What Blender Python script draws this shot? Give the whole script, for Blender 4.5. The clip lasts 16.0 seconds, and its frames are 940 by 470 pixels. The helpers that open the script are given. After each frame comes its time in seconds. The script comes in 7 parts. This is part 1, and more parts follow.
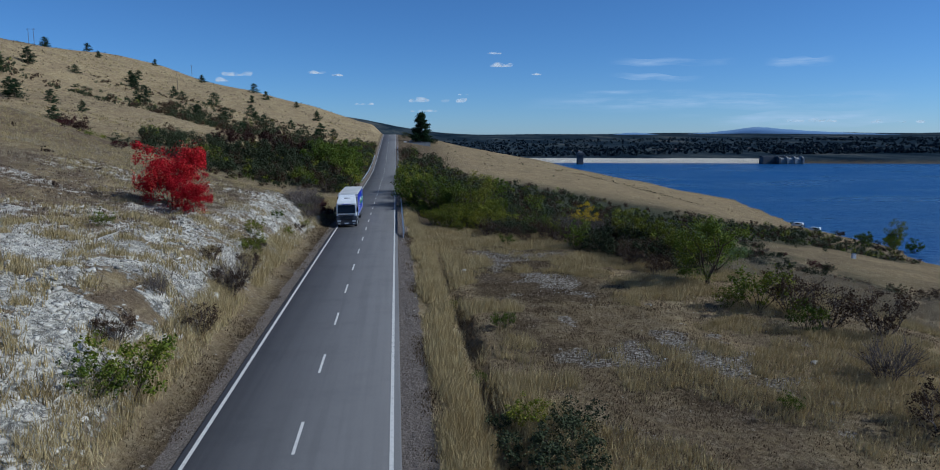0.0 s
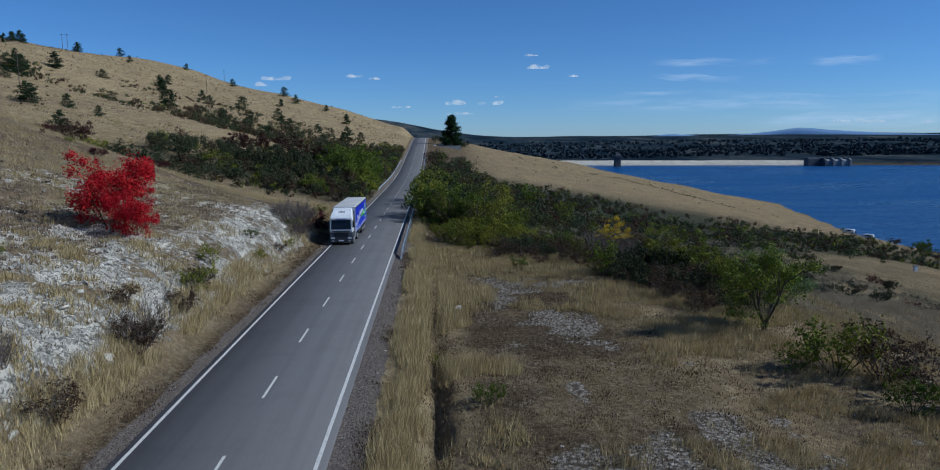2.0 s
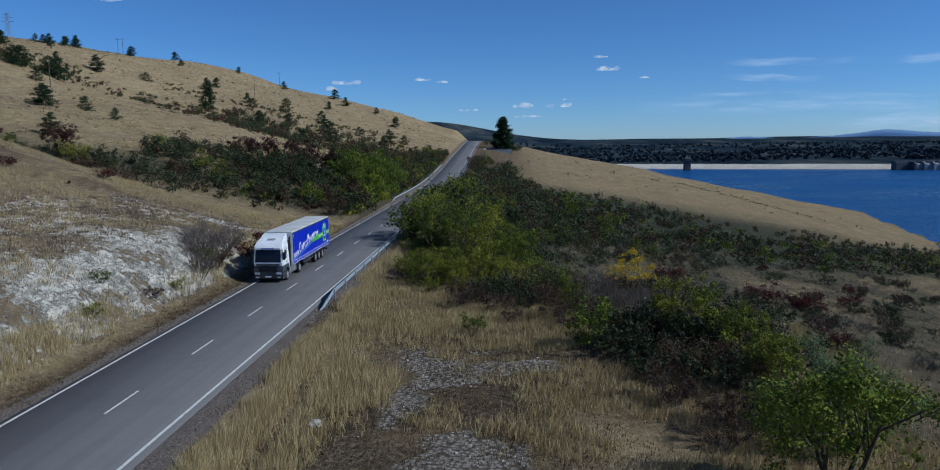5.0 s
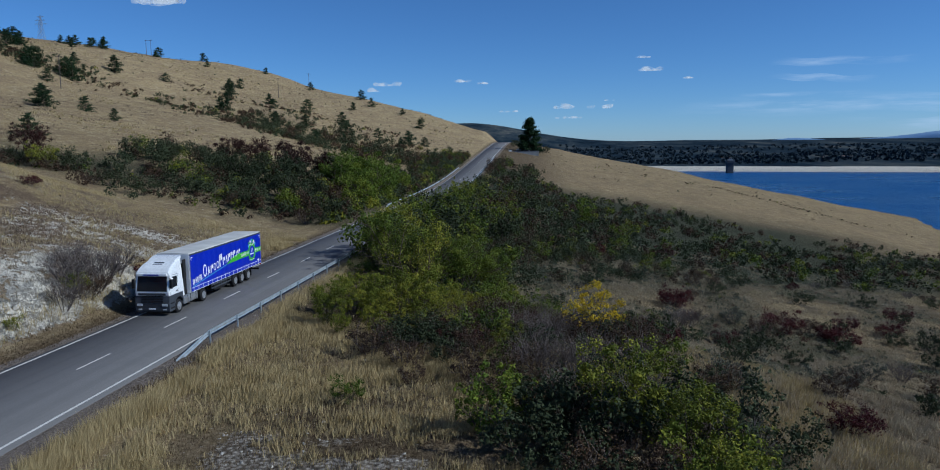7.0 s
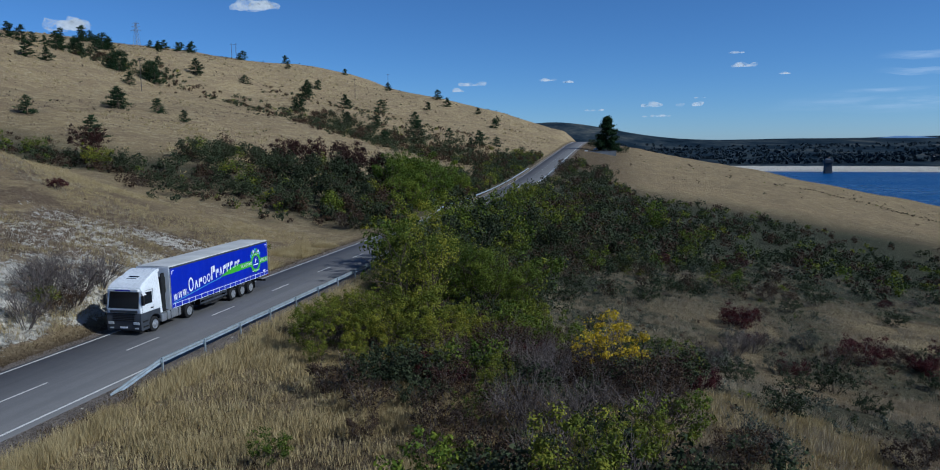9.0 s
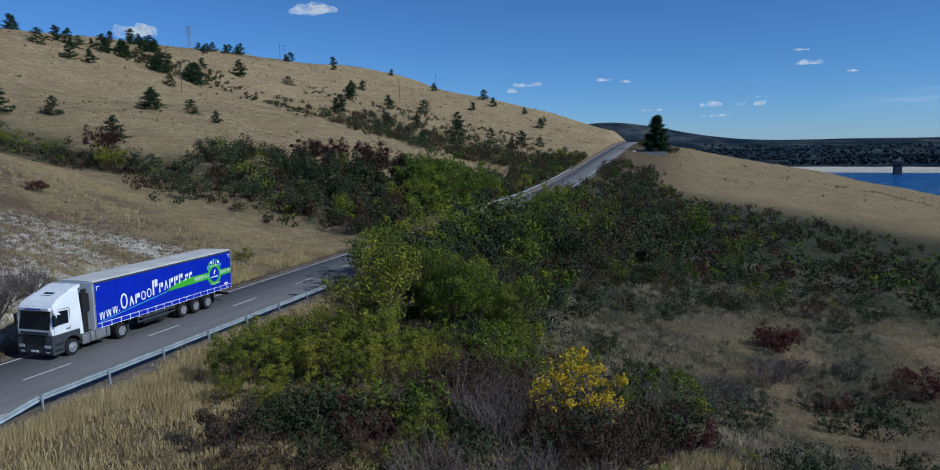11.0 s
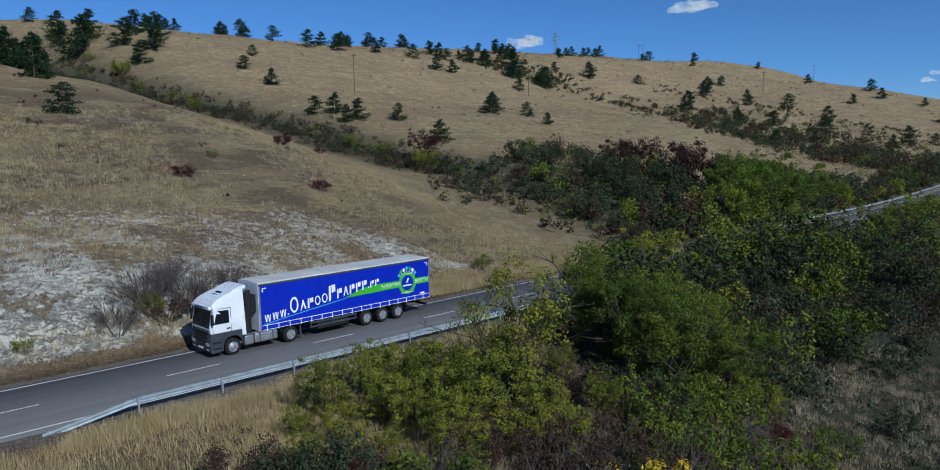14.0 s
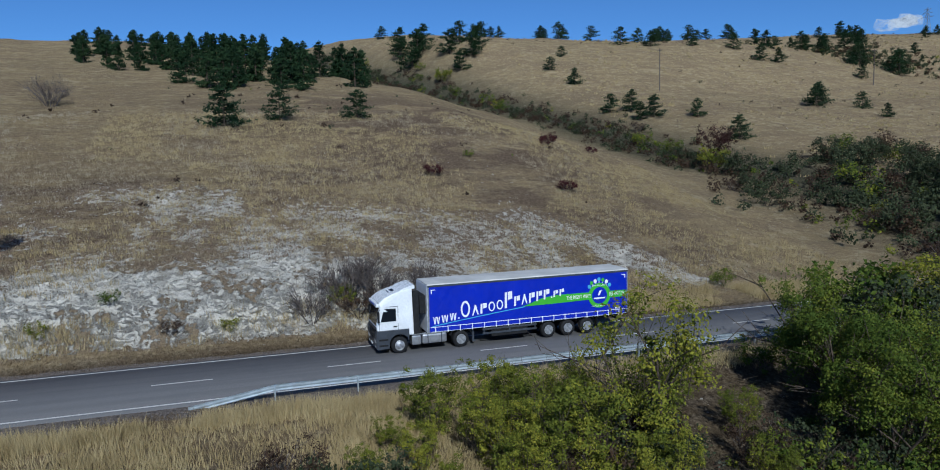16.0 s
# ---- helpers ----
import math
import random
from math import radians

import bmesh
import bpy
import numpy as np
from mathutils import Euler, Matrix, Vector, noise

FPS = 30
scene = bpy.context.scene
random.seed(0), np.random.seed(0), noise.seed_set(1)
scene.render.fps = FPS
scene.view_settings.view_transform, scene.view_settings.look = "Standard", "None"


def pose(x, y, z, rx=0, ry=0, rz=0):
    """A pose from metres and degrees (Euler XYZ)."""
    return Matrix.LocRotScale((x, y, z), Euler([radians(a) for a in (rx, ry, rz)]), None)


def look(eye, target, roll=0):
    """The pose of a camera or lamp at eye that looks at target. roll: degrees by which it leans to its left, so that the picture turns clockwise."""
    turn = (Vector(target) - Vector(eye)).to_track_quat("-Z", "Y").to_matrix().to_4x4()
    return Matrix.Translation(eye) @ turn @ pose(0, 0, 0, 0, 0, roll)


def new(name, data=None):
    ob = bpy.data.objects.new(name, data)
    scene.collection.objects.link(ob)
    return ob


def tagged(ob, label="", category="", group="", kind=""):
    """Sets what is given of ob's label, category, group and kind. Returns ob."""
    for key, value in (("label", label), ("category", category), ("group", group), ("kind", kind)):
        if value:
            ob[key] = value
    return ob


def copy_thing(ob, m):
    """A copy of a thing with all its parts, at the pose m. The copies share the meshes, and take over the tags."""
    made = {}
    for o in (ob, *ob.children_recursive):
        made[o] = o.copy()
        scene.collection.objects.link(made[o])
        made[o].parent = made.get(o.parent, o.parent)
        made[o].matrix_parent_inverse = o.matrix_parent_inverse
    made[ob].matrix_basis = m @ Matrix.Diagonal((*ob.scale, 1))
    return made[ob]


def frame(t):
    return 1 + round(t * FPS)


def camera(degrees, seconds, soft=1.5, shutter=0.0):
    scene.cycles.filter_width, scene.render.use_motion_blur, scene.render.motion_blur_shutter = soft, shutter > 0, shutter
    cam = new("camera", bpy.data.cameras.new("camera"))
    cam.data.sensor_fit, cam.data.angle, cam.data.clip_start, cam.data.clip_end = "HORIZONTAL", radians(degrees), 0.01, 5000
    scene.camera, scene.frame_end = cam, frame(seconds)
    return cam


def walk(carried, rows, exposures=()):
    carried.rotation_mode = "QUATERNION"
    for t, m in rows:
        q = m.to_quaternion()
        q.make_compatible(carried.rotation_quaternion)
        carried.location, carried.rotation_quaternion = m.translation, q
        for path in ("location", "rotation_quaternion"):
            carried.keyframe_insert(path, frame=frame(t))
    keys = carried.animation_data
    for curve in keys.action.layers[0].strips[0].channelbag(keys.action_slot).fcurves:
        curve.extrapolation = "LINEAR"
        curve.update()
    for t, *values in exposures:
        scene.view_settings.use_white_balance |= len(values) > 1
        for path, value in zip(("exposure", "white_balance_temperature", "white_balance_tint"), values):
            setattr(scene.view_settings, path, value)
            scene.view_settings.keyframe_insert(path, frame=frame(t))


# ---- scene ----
cam = camera(66.0, 16.0, 1.0)
PATH = [
    (0, (3.819, 0.1, 11.198), (4.019, 2.071, 10.924), -0.1),
    (0.5, (4.554, 2.688, 11.196), (4.741, 4.661, 10.924), -0.1),
    (1, (5.456, 5.439, 11.266), (5.618, 7.414, 10.996), -0.2),
    (1.5, (6.473, 8.294, 11.346), (6.604, 10.272, 11.078), -0.3),
    (2, (7.78, 11.341, 11.448), (7.879, 13.321, 11.181), -0.4),
    (2.5, (9.013, 14.691, 11.417), (9.083, 16.673, 11.156), -0.2),
    (3, (10.689, 18.268, 11.473), (10.717, 20.251, 11.21), -0.4),
    (5.5, (19.235, 34.862, 11.538), (19.127, 36.842, 11.283), -0.5),
    (6, (21.363, 38.489, 11.552), (21.232, 40.469, 11.3), -0.5),
    (6.5, (23.407, 41.878, 11.593), (23.243, 43.855, 11.344), -0.4),
    (7, (24.643, 43.983, 11.603), (24.443, 45.957, 11.35), -0.5),
    (7.5, (25.68, 45.816, 11.612), (25.409, 47.781, 11.359), -0.6),
    (8, (26.768, 47.784, 11.648), (26.418, 49.737, 11.396), -0.6),
    (8.5, (27.837, 49.69, 11.67), (27.44, 51.634, 11.415), -0.8),
    (9, (28.928, 51.728, 11.683), (28.499, 53.666, 11.431), -0.7),
    (11.5, (33.351, 62.428, 11.35), (32.711, 64.307, 11.105), -0.8),
    (12, (34.256, 64.672, 11.302), (33.53, 66.52, 11.06), -0.7),
    (12.5, (35.196, 66.799, 11.275), (34.347, 68.594, 11.034), -0.9),
    (13, (36.113, 69.095, 11.274), (35.073, 70.787, 11.036), -1.0),
    (13.5, (37.013, 71.119, 11.188), (35.776, 72.673, 10.956), -1.1),
    (14, (38.004, 73.475, 11.219), (36.585, 74.866, 10.991), -1.2),
    (14.5, (38.785, 75.806, 11.274), (37.234, 77.048, 11.049), -1.2),
    (15, (39.407, 78.295, 11.197), (37.732, 79.364, 10.976), -1.2),
    (15.5, (39.617, 80.632, 11.245), (37.832, 81.507, 11.027), -1.2),
    (16, (39.667, 83.182, 11.105), (37.782, 83.815, 10.893), -1.3),
]
walk(cam, [(t, look(eye, target, roll)) for t, eye, target, roll in PATH], [(0.0, -0.14, 5440, 4), (9.0, -0.13, 5440, 4), (13.0, -0.14, 5440, 4), (16.0, -0.09, 5440, 4)])

# ---- world, sun and exposure ----
SUN_AZ, SUN_EL = -8.0, 36.0   # degrees: from +x towards +y, and above the ground


def build_light():
    w = bpy.data.worlds.new("sky")
    scene.world = w
    w.use_nodes = True
    nt = w.node_tree
    nt.nodes.clear()
    out = nt.nodes.new("ShaderNodeOutputWorld")
    bg = nt.nodes.new("ShaderNodeBackground")
    sky = nt.nodes.new("ShaderNodeTexSky")
    sky.sky_type = "NISHITA"
    sky.sun_disc = False
    sky.sun_elevation = radians(SUN_EL)
    sky.sun_rotation = radians(90 - SUN_AZ)
    sky.altitude = 1500
    sky.air_density, sky.dust_density, sky.ozone_density = 0.85, 0.42, 9.5
    bg.inputs["Strength"].default_value = 0.094
    nt.links.new(sky.outputs[0], bg.inputs[0])
    nt.links.new(bg.outputs[0], out.inputs[0])
    sun = new("sun", bpy.data.lights.new("sun", "SUN"))
    sun.data.energy = 4.0
    sun.data.angle = radians(0.5)
    sun.data.color = (1.0, 0.95, 0.87)
    a, e = radians(SUN_AZ), radians(SUN_EL)
    d = Vector((math.cos(a) * math.cos(e), math.sin(a) * math.cos(e), math.sin(e)))
    sun.matrix_world = look(d * 200, (0, 0, 0))


build_light()

# ---- terrain ----
# x runs to the lake side of the road, y along the road, z = 0 is the road at its start.


def grid_noise(x, y, seed=0):
    """Smooth value noise of unit cell, 0 to 1."""
    xi, yi = np.floor(x), np.floor(y)
    fx, fy = x - xi, y - yi
    fx, fy = fx * fx * (3 - 2 * fx), fy * fy * (3 - 2 * fy)

    def h(a, b):
        v = np.sin(a * 127.1 + b * 311.7 + seed * 74.7) * 43758.5453
        return v - np.floor(v)

    top = h(xi, yi) * (1 - fx) + h(xi + 1, yi) * fx
    low = h(xi, yi + 1) * (1 - fx) + h(xi + 1, yi + 1) * fx
    return top * (1 - fy) + low * fy


def fbm(x, y, cell, octaves=4, seed=0):
    total, amount, weight = 0.0, 0.0, 1.0
    for n in range(octaves):
        k = 2.03 ** n / cell
        total = total + weight * grid_noise(x * k + 17.3 * n, y * k - 9.1 * n, seed + n)
        amount += weight
        weight *= 0.5
    return total / amount


def ramp(v, a, b):
    s = np.clip((v - a) / (b - a), 0, 1)
    return s * s * (3 - 2 * s)


def curve(v, xs, zs):
    """A broken line, softened a little."""
    k = 0.02 * (np.abs(v) + 20)
    return (np.interp(v - k, xs, zs) + np.interp(v, xs, zs) + np.interp(v + k, xs, zs)) / 3


ROAD_Y = (-600, 0, 60, 100, 165, 215, 245, 280, 330, 420, 445, 480, 505, 540, 700, 1000)
ROAD_Z = (0, 0, -0.1, -0.3, -0.5, -0.6, 0.0, 1.5, 4.3, 9.0, 10.4, 11.4, 11.7, 11.0, -6, -30)


def road_z(y):
    return (np.interp(y - 14, ROAD_Y, ROAD_Z) + np.interp(y - 5, ROAD_Y, ROAD_Z) + np.interp(y + 5, ROAD_Y, ROAD_Z) + np.interp(y + 14, ROAD_Y, ROAD_Z)) / 4


def gully_y(d):
    return curve(d, (0, 8, 55, 100, 149, 200, 300, 500), (138, 140, 156, 152, 141, 125, 95, 60))


def hollow_y(d):
    return curve(d, (0, 8, 32, 45, 60, 90, 125, 150, 175, 300), (280, 284, 290, 297, 304, 313, 317, 305, 294, 270))


def shore_far(x):
    return 1235 - 0.21 * x


def rock_amount(x, y):
    """How much bare limestone shows on the cutting and above it, 0 to 1."""
    d = -x
    face = ramp(d, 6.0, 7.4) * (1 - ramp(d, 20, 29)) * (1 - ramp(y, 62, 86))
    upper = ramp(d, 8, 10) * (1 - ramp(d, 21 + 6 * (1 - ramp(y, 78, 104)), 27 + 7 * (1 - ramp(y, 78, 104)))) * ramp(y, 50, 62) * (1 - ramp(y, 108, 124))
    streak = fbm(x * 0.45 + 0.5 * y, y * 1.1 - 0.2 * x, 7.0, 4, 5)
    tuft = fbm(x, y, 3.2, 3, 8)
    a = face * ramp(0.5 * streak + 0.5 * tuft, 0.36, 0.52) * 0.86
    wash = fbm(x * 0.5, y * 1.1, 5.0, 4, 15)
    b = upper * (0.16 + 0.52 * ramp(0.7 * wash + 0.3 * tuft, 0.44, 0.60) + 0.16 * (1 - ramp(d, 10, 17)))
    # a washed-out pale strip running down the far end of the bank
    along = np.clip(((x + 23) * 11 + (y - 109) * 13) / 290.0, -0.3, 1.3)
    off = np.hypot(x + 23 - 11 * along, y - 109 - 13 * along)
    c = np.exp(-(off / 3.2) ** 2) * ramp(along, -0.25, 0.1) * (1 - ramp(along, 0.9, 1.2)) * ramp(0.5 * streak + 0.5 * tuft, 0.30, 0.5)
    b = np.maximum(b, 1.0 * c)
    low = ramp(d, 5.7, 6.6) * (1 - ramp(d, 10.0, 13.5)) * ramp(y, 60, 75) * (1 - ramp(y, 96, 106)) * (0.45 + 0.55 * ramp(tuft, 0.34, 0.5))
    return np.clip(np.maximum(np.maximum(a, b), low), 0, 1)


def gravel_amount(x, y):
    n = fbm(x * 0.9 + 0.3 * y, y, 9, 4, 21)
    f = fbm(x, y, 1.5, 3, 23)
    bench = ramp(x, 10, 13) * (1 - ramp(x, 30, 38)) * ramp(y, 8, 16) * (1 - ramp(y, 70, 80))
    spots = 0.0
    for cx, cy, rx, ry in ((16.9, 57.0, 2.6, 4.2), (14.6, 44.4, 0.9, 2.0), (13.4, 36.2, 1.4, 2.2), (19.5, 39.2, 1.7, 3.2), (16.0, 36.4, 1.6, 2.0), (20.2, 33.4, 1.5, 3.0), (12.0, 70.4, 3.0, 2.4), (15.2, 68.6, 4.2, 2.8), (18.6, 69.0, 2.2, 1.6), (9.9, 29.2, 0.7, 0.8), (12.4, 62.6, 1.0, 2.6)):
        spots = np.maximum(spots, np.exp(-((x - cx) / rx) ** 2 - ((y - cy) / ry) ** 2))
    return np.clip(bench * ramp(0.3 * n + 0.6 * f + 0.42 * spots, 0.54, 0.72) * 0.9, 0, 1)


def scrub_belt(x, y):
    """Where scrub covers the valley between the lower slope and the dry spur, 0 to 1."""
    low = np.interp(x, (8, 16, 21, 31, 40, 56, 78, 90, 150), (118, 134, 150, 166, 160, 161, 176, 182, 215))
    high = np.interp(x, (8, 21, 36, 52, 66, 81, 113, 134, 190), (322, 304, 282, 257, 244, 241, 256, 272, 298))
    return ramp(x, 6, 9) * (1 - ramp(x, 165, 195)) * ramp(y, low - 4, low + 6) * (1 - ramp(y, high - 6, high + 4))


def height(x, y):
    x, y = np.asarray(x, float), np.asarray(y, float)
    zr = road_z(y)
    d = -x
    # the hill behind the gully
    far_hill = curve(d, (4, 10, 24, 47, 63, 95, 121, 134, 150, 177, 237, 300, 400, 900), (0, 1.6, 4.4, 9.2, 12.6, 20.6, 25.4, 29, 37, 48, 59, 64, 66, 68))
    y2 = hollow_y(d)
    dip = 2.6 * np.exp(-((y - y2) / 20) ** 2) * ramp(d, 8, 45) * (1 - ramp(d, 190, 240))
    far_hill = far_hill + 4.5 * ramp(y, 390, 480) * ramp(d, 12, 60) * (1 - ramp(d, 130, 190))
    far_hill = far_hill + 5.0 * ramp(y, 440, 520) * ramp(d, 4, 14) * (1 - ramp(d, 150, 215))
    hill_a = far_hill * (1 - 0.55 * ramp(y, 560, 1100)) + zr * (1 - ramp(d, 250, 700) * 0.3) - dip
    # the hill with the rock cutting
    near_hill = curve(d, (5.0, 6.2, 7.4, 9.0, 12, 23, 30, 39, 50, 67, 100, 150, 250, 400, 900), (0, 0.5, 2.0, 3.5, 4.7, 6.7, 9.2, 11.3, 15.2, 19, 26, 36, 55, 62, 64))
    low_bank = curve(d, (5.0, 8, 12, 23, 30, 39, 50, 67, 100, 150, 250, 400, 900), (0, 0.8, 2.0, 6.0, 8.8, 11.3, 15.2, 19, 26, 36, 55, 62, 64))
    mix = ramp(y, 90, 110)
    hill_b = near_hill * (1 - mix) + low_bank * mix + zr
    gully = curve(d, (4, 10, 20, 40, 67, 100, 149, 200, 250, 400, 900), (0, 0, 1.3, 5.2, 10.2, 17, 27, 38, 50, 61, 64)) + np.minimum(zr, 0)
    gy = gully_y(d)
    left = np.where(y < gy, gully + (hill_b - gully) * ramp(gy - y, 0, 46), gully + (hill_a - gully) * ramp(y - gy, 0, 34))
    # the lake side: a level bench, then a valley, then the dry spur
    bench = curve(x, (4, 6, 20, 34, 50, 131, 200, 260, 600), (0, -0.25, -0.5, -1.0, -5, -23, -36, -46, -60))
    valley = curve(x, (4, 6, 12, 24, 50, 131, 200, 260, 600), (0, -0.4, -2.4, -5.6, -9.6, -23, -36, -46, -60))
    spur = curve(x, (4, 8, 26, 60, 100, 209, 260, 600), (0, -0.3, -3.2, -10.4, -18, -41, -50, -80))
    right = bench * (1 - ramp(y, 82, 122)) + valley * ramp(y, 82, 122)
    right = right * (1 - ramp(y, 270, 380)) + spur * ramp(y, 270, 380)
    right = right + zr
    # the low strip beside the shoulder
    right = right - 1.25 * fbm(x, y, 5, 2, 77) * np.exp(-((x - 7.7) / 0.6) ** 2) * ramp(y, 5, 15) * (1 - ramp(y, 58, 66))
    z = np.where(x < 0, left, right)
    # unevenness away from the road
    away = ramp(np.abs(x), 5.2, 12)
    z = z + away * (fbm(x, y, 26, 3, 2) - 0.5) * (0.9 + 1.6 * ramp(np.abs(x), 30, 120))
    z = z + ramp(np.abs(x), 4.6, 8) * (fbm(x, y, 3.0, 3, 3) - 0.5) * 0.35
    z = z + ramp(np.abs(x), 11, 30) * (1 - ramp(np.abs(x), 500, 900)) * (fbm(x, y, 9, 3, 4) - 0.5) * 1.0
    # broken ledges in the limestone
    r = rock_amount(x, y) * ramp(-x, 5.8, 7.5) * (1 - ramp(-x, 14, 34) * 0.75)
    ledge = fbm(x * 1.5, y * 0.55, 1.6, 4, 11) - 0.5
    slab = np.floor(fbm(x * 1.3, y * 0.5, 2.2, 3, 14) * 9) / 9 - 0.5
    r = r * (1 - 0.85 * ramp(y, 62, 76) * ramp(-x, 9, 12))
    z = z + r * (0.6 * ledge + 1.15 * slab)
    # under the road
    z = np.where(np.abs(x) < 4.4, zr - 0.12, z)
    # lake bed and the country beyond
    z = np.maximum(z, -52)
    s = y - shore_far(x)
    far = -38 + 10 * ramp(s, -2, 20) + 0.0118 * np.maximum(s, 0)
    far = far + ramp(s, 60, 500) * (fbm(x, y, 700, 4, 31) - 0.5) * 22
    far = far + 104 * np.exp(-((x + 330) / 430) ** 2) * ramp(y, 2300, 3500)
    far = np.where(s < -2, -52, far)
    return np.maximum(z, far)


# ---- end terrain ----


def h(x, y):
    return float(height(np.array([x]), np.array([y]))[0])

# ---- building helpers ----


def part(name, bm, material, parent=None, label=""):
    """Links a bmesh as one mesh object under a thing or a part."""
    me = bpy.data.meshes.new(name)
    bm.to_mesh(me)
    bm.free()
    me.materials.append(material)
    ob = new(name, me)
    if parent is not None:
        ob.parent = parent
    if label:
        ob["label"] = label
    return ob


def mesh_from(name, verts, faces, material, smooth=False, parent=None, kinds=None):
    """A mesh from numpy arrays; faces is an (n, 3) or (n, 4) array."""
    me = bpy.data.meshes.new(name)
    verts, faces = np.asarray(verts, np.float32), np.asarray(faces, np.int32)
    n, k = faces.shape
    me.vertices.add(len(verts))
    me.vertices.foreach_set("co", verts.ravel())
    me.loops.add(n * k)
    me.loops.foreach_set("vertex_index", faces.ravel())
    me.polygons.add(n)
    me.polygons.foreach_set("loop_start", np.arange(0, n * k, k, dtype=np.int32))
    if kinds is not None:
        me.polygons.foreach_set("material_index", np.asarray(kinds, np.int32))
    if smooth:
        me.polygons.foreach_set("use_smooth", np.ones(n, dtype=bool))
    me.update(calc_edges=True)
    for m in material if isinstance(material, (list, tuple)) else (material,):
        me.materials.append(m)
    ob = new(name, me)
    if parent is not None:
        ob.parent = parent
    return ob


def empty(name, m=None):
    ob = new(name)
    ob.empty_display_size = 0.2
    if m is not None:
        ob.matrix_basis = m
    return ob


def box(bm, x0, x1, y0, y1, z0, z1, bevel=0.0, top=None):
    """Adds a box; top=(sx, sy) shrinks its upper face. Bevels its edges if asked."""
    vs = []
    cx, cy = (x0 + x1) / 2, (y0 + y1) / 2
    for z, s in ((z0, (1, 1)), (z1, top or (1, 1))):
        for x, y in ((x0, y0), (x1, y0), (x1, y1), (x0, y1)):
            vs.append(bm.verts.new((cx + (x - cx) * s[0], cy + (y - cy) * s[1], z)))
    fs = [bm.faces.new([vs[i] for i in f]) for f in ((3, 2, 1, 0), (4, 5, 6, 7), (0, 1, 5, 4), (1, 2, 6, 5), (2, 3, 7, 6), (3, 0, 4, 7))]
    if bevel > 0:
        bmesh.ops.bevel(bm, geom=list({e for f in fs for e in f.edges}), offset=bevel, segments=2, affect="EDGES", profile=0.6)


def tube(bm, a, b, r0, r1=None, sides=8, caps=True):
    """Adds a round bar from a to b."""
    a, b = Vector(a), Vector(b)
    r1 = r0 if r1 is None else r1
    ax = (b - a).normalized()
    u = ax.orthogonal().normalized()
    v = ax.cross(u)
    rings = []
    for p, r in ((a, r0), (b, r1)):
        rings.append([bm.verts.new(p + r * (math.cos(2 * math.pi * i / sides) * u + math.sin(2 * math.pi * i / sides) * v)) for i in range(sides)])
    for i in range(sides):
        bm.faces.new((rings[0][i], rings[0][(i + 1) % sides], rings[1][(i + 1) % sides], rings[1][i]))
    if caps:
        bm.faces.new(rings[0][::-1])
        bm.faces.new(rings[1])


def lathe(bm, profile, axis="x", sides=28, at=(0, 0, 0)):
    """Turns (radius, along) pairs round an axis."""
    rings = []
    for r, s in profile:
        ring = []
        for i in range(sides):
            a = 2 * math.pi * i / sides
            c, q = r * math.cos(a), r * math.sin(a)
            p = {"x": (s, c, q), "y": (c, s, q), "z": (c, q, s)}[axis]
            ring.append(bm.verts.new(Vector(p) + Vector(at)))
        rings.append(ring)
    for m, n in zip(rings, rings[1:]):
        for i in range(sides):
            bm.faces.new((m[i], m[(i + 1) % sides], n[(i + 1) % sides], n[i]))
    bm.faces.new(rings[0][::-1])
    bm.faces.new(rings[-1])
    bmesh.ops.recalc_face_normals(bm, faces=bm.faces)


# ---- materials ----


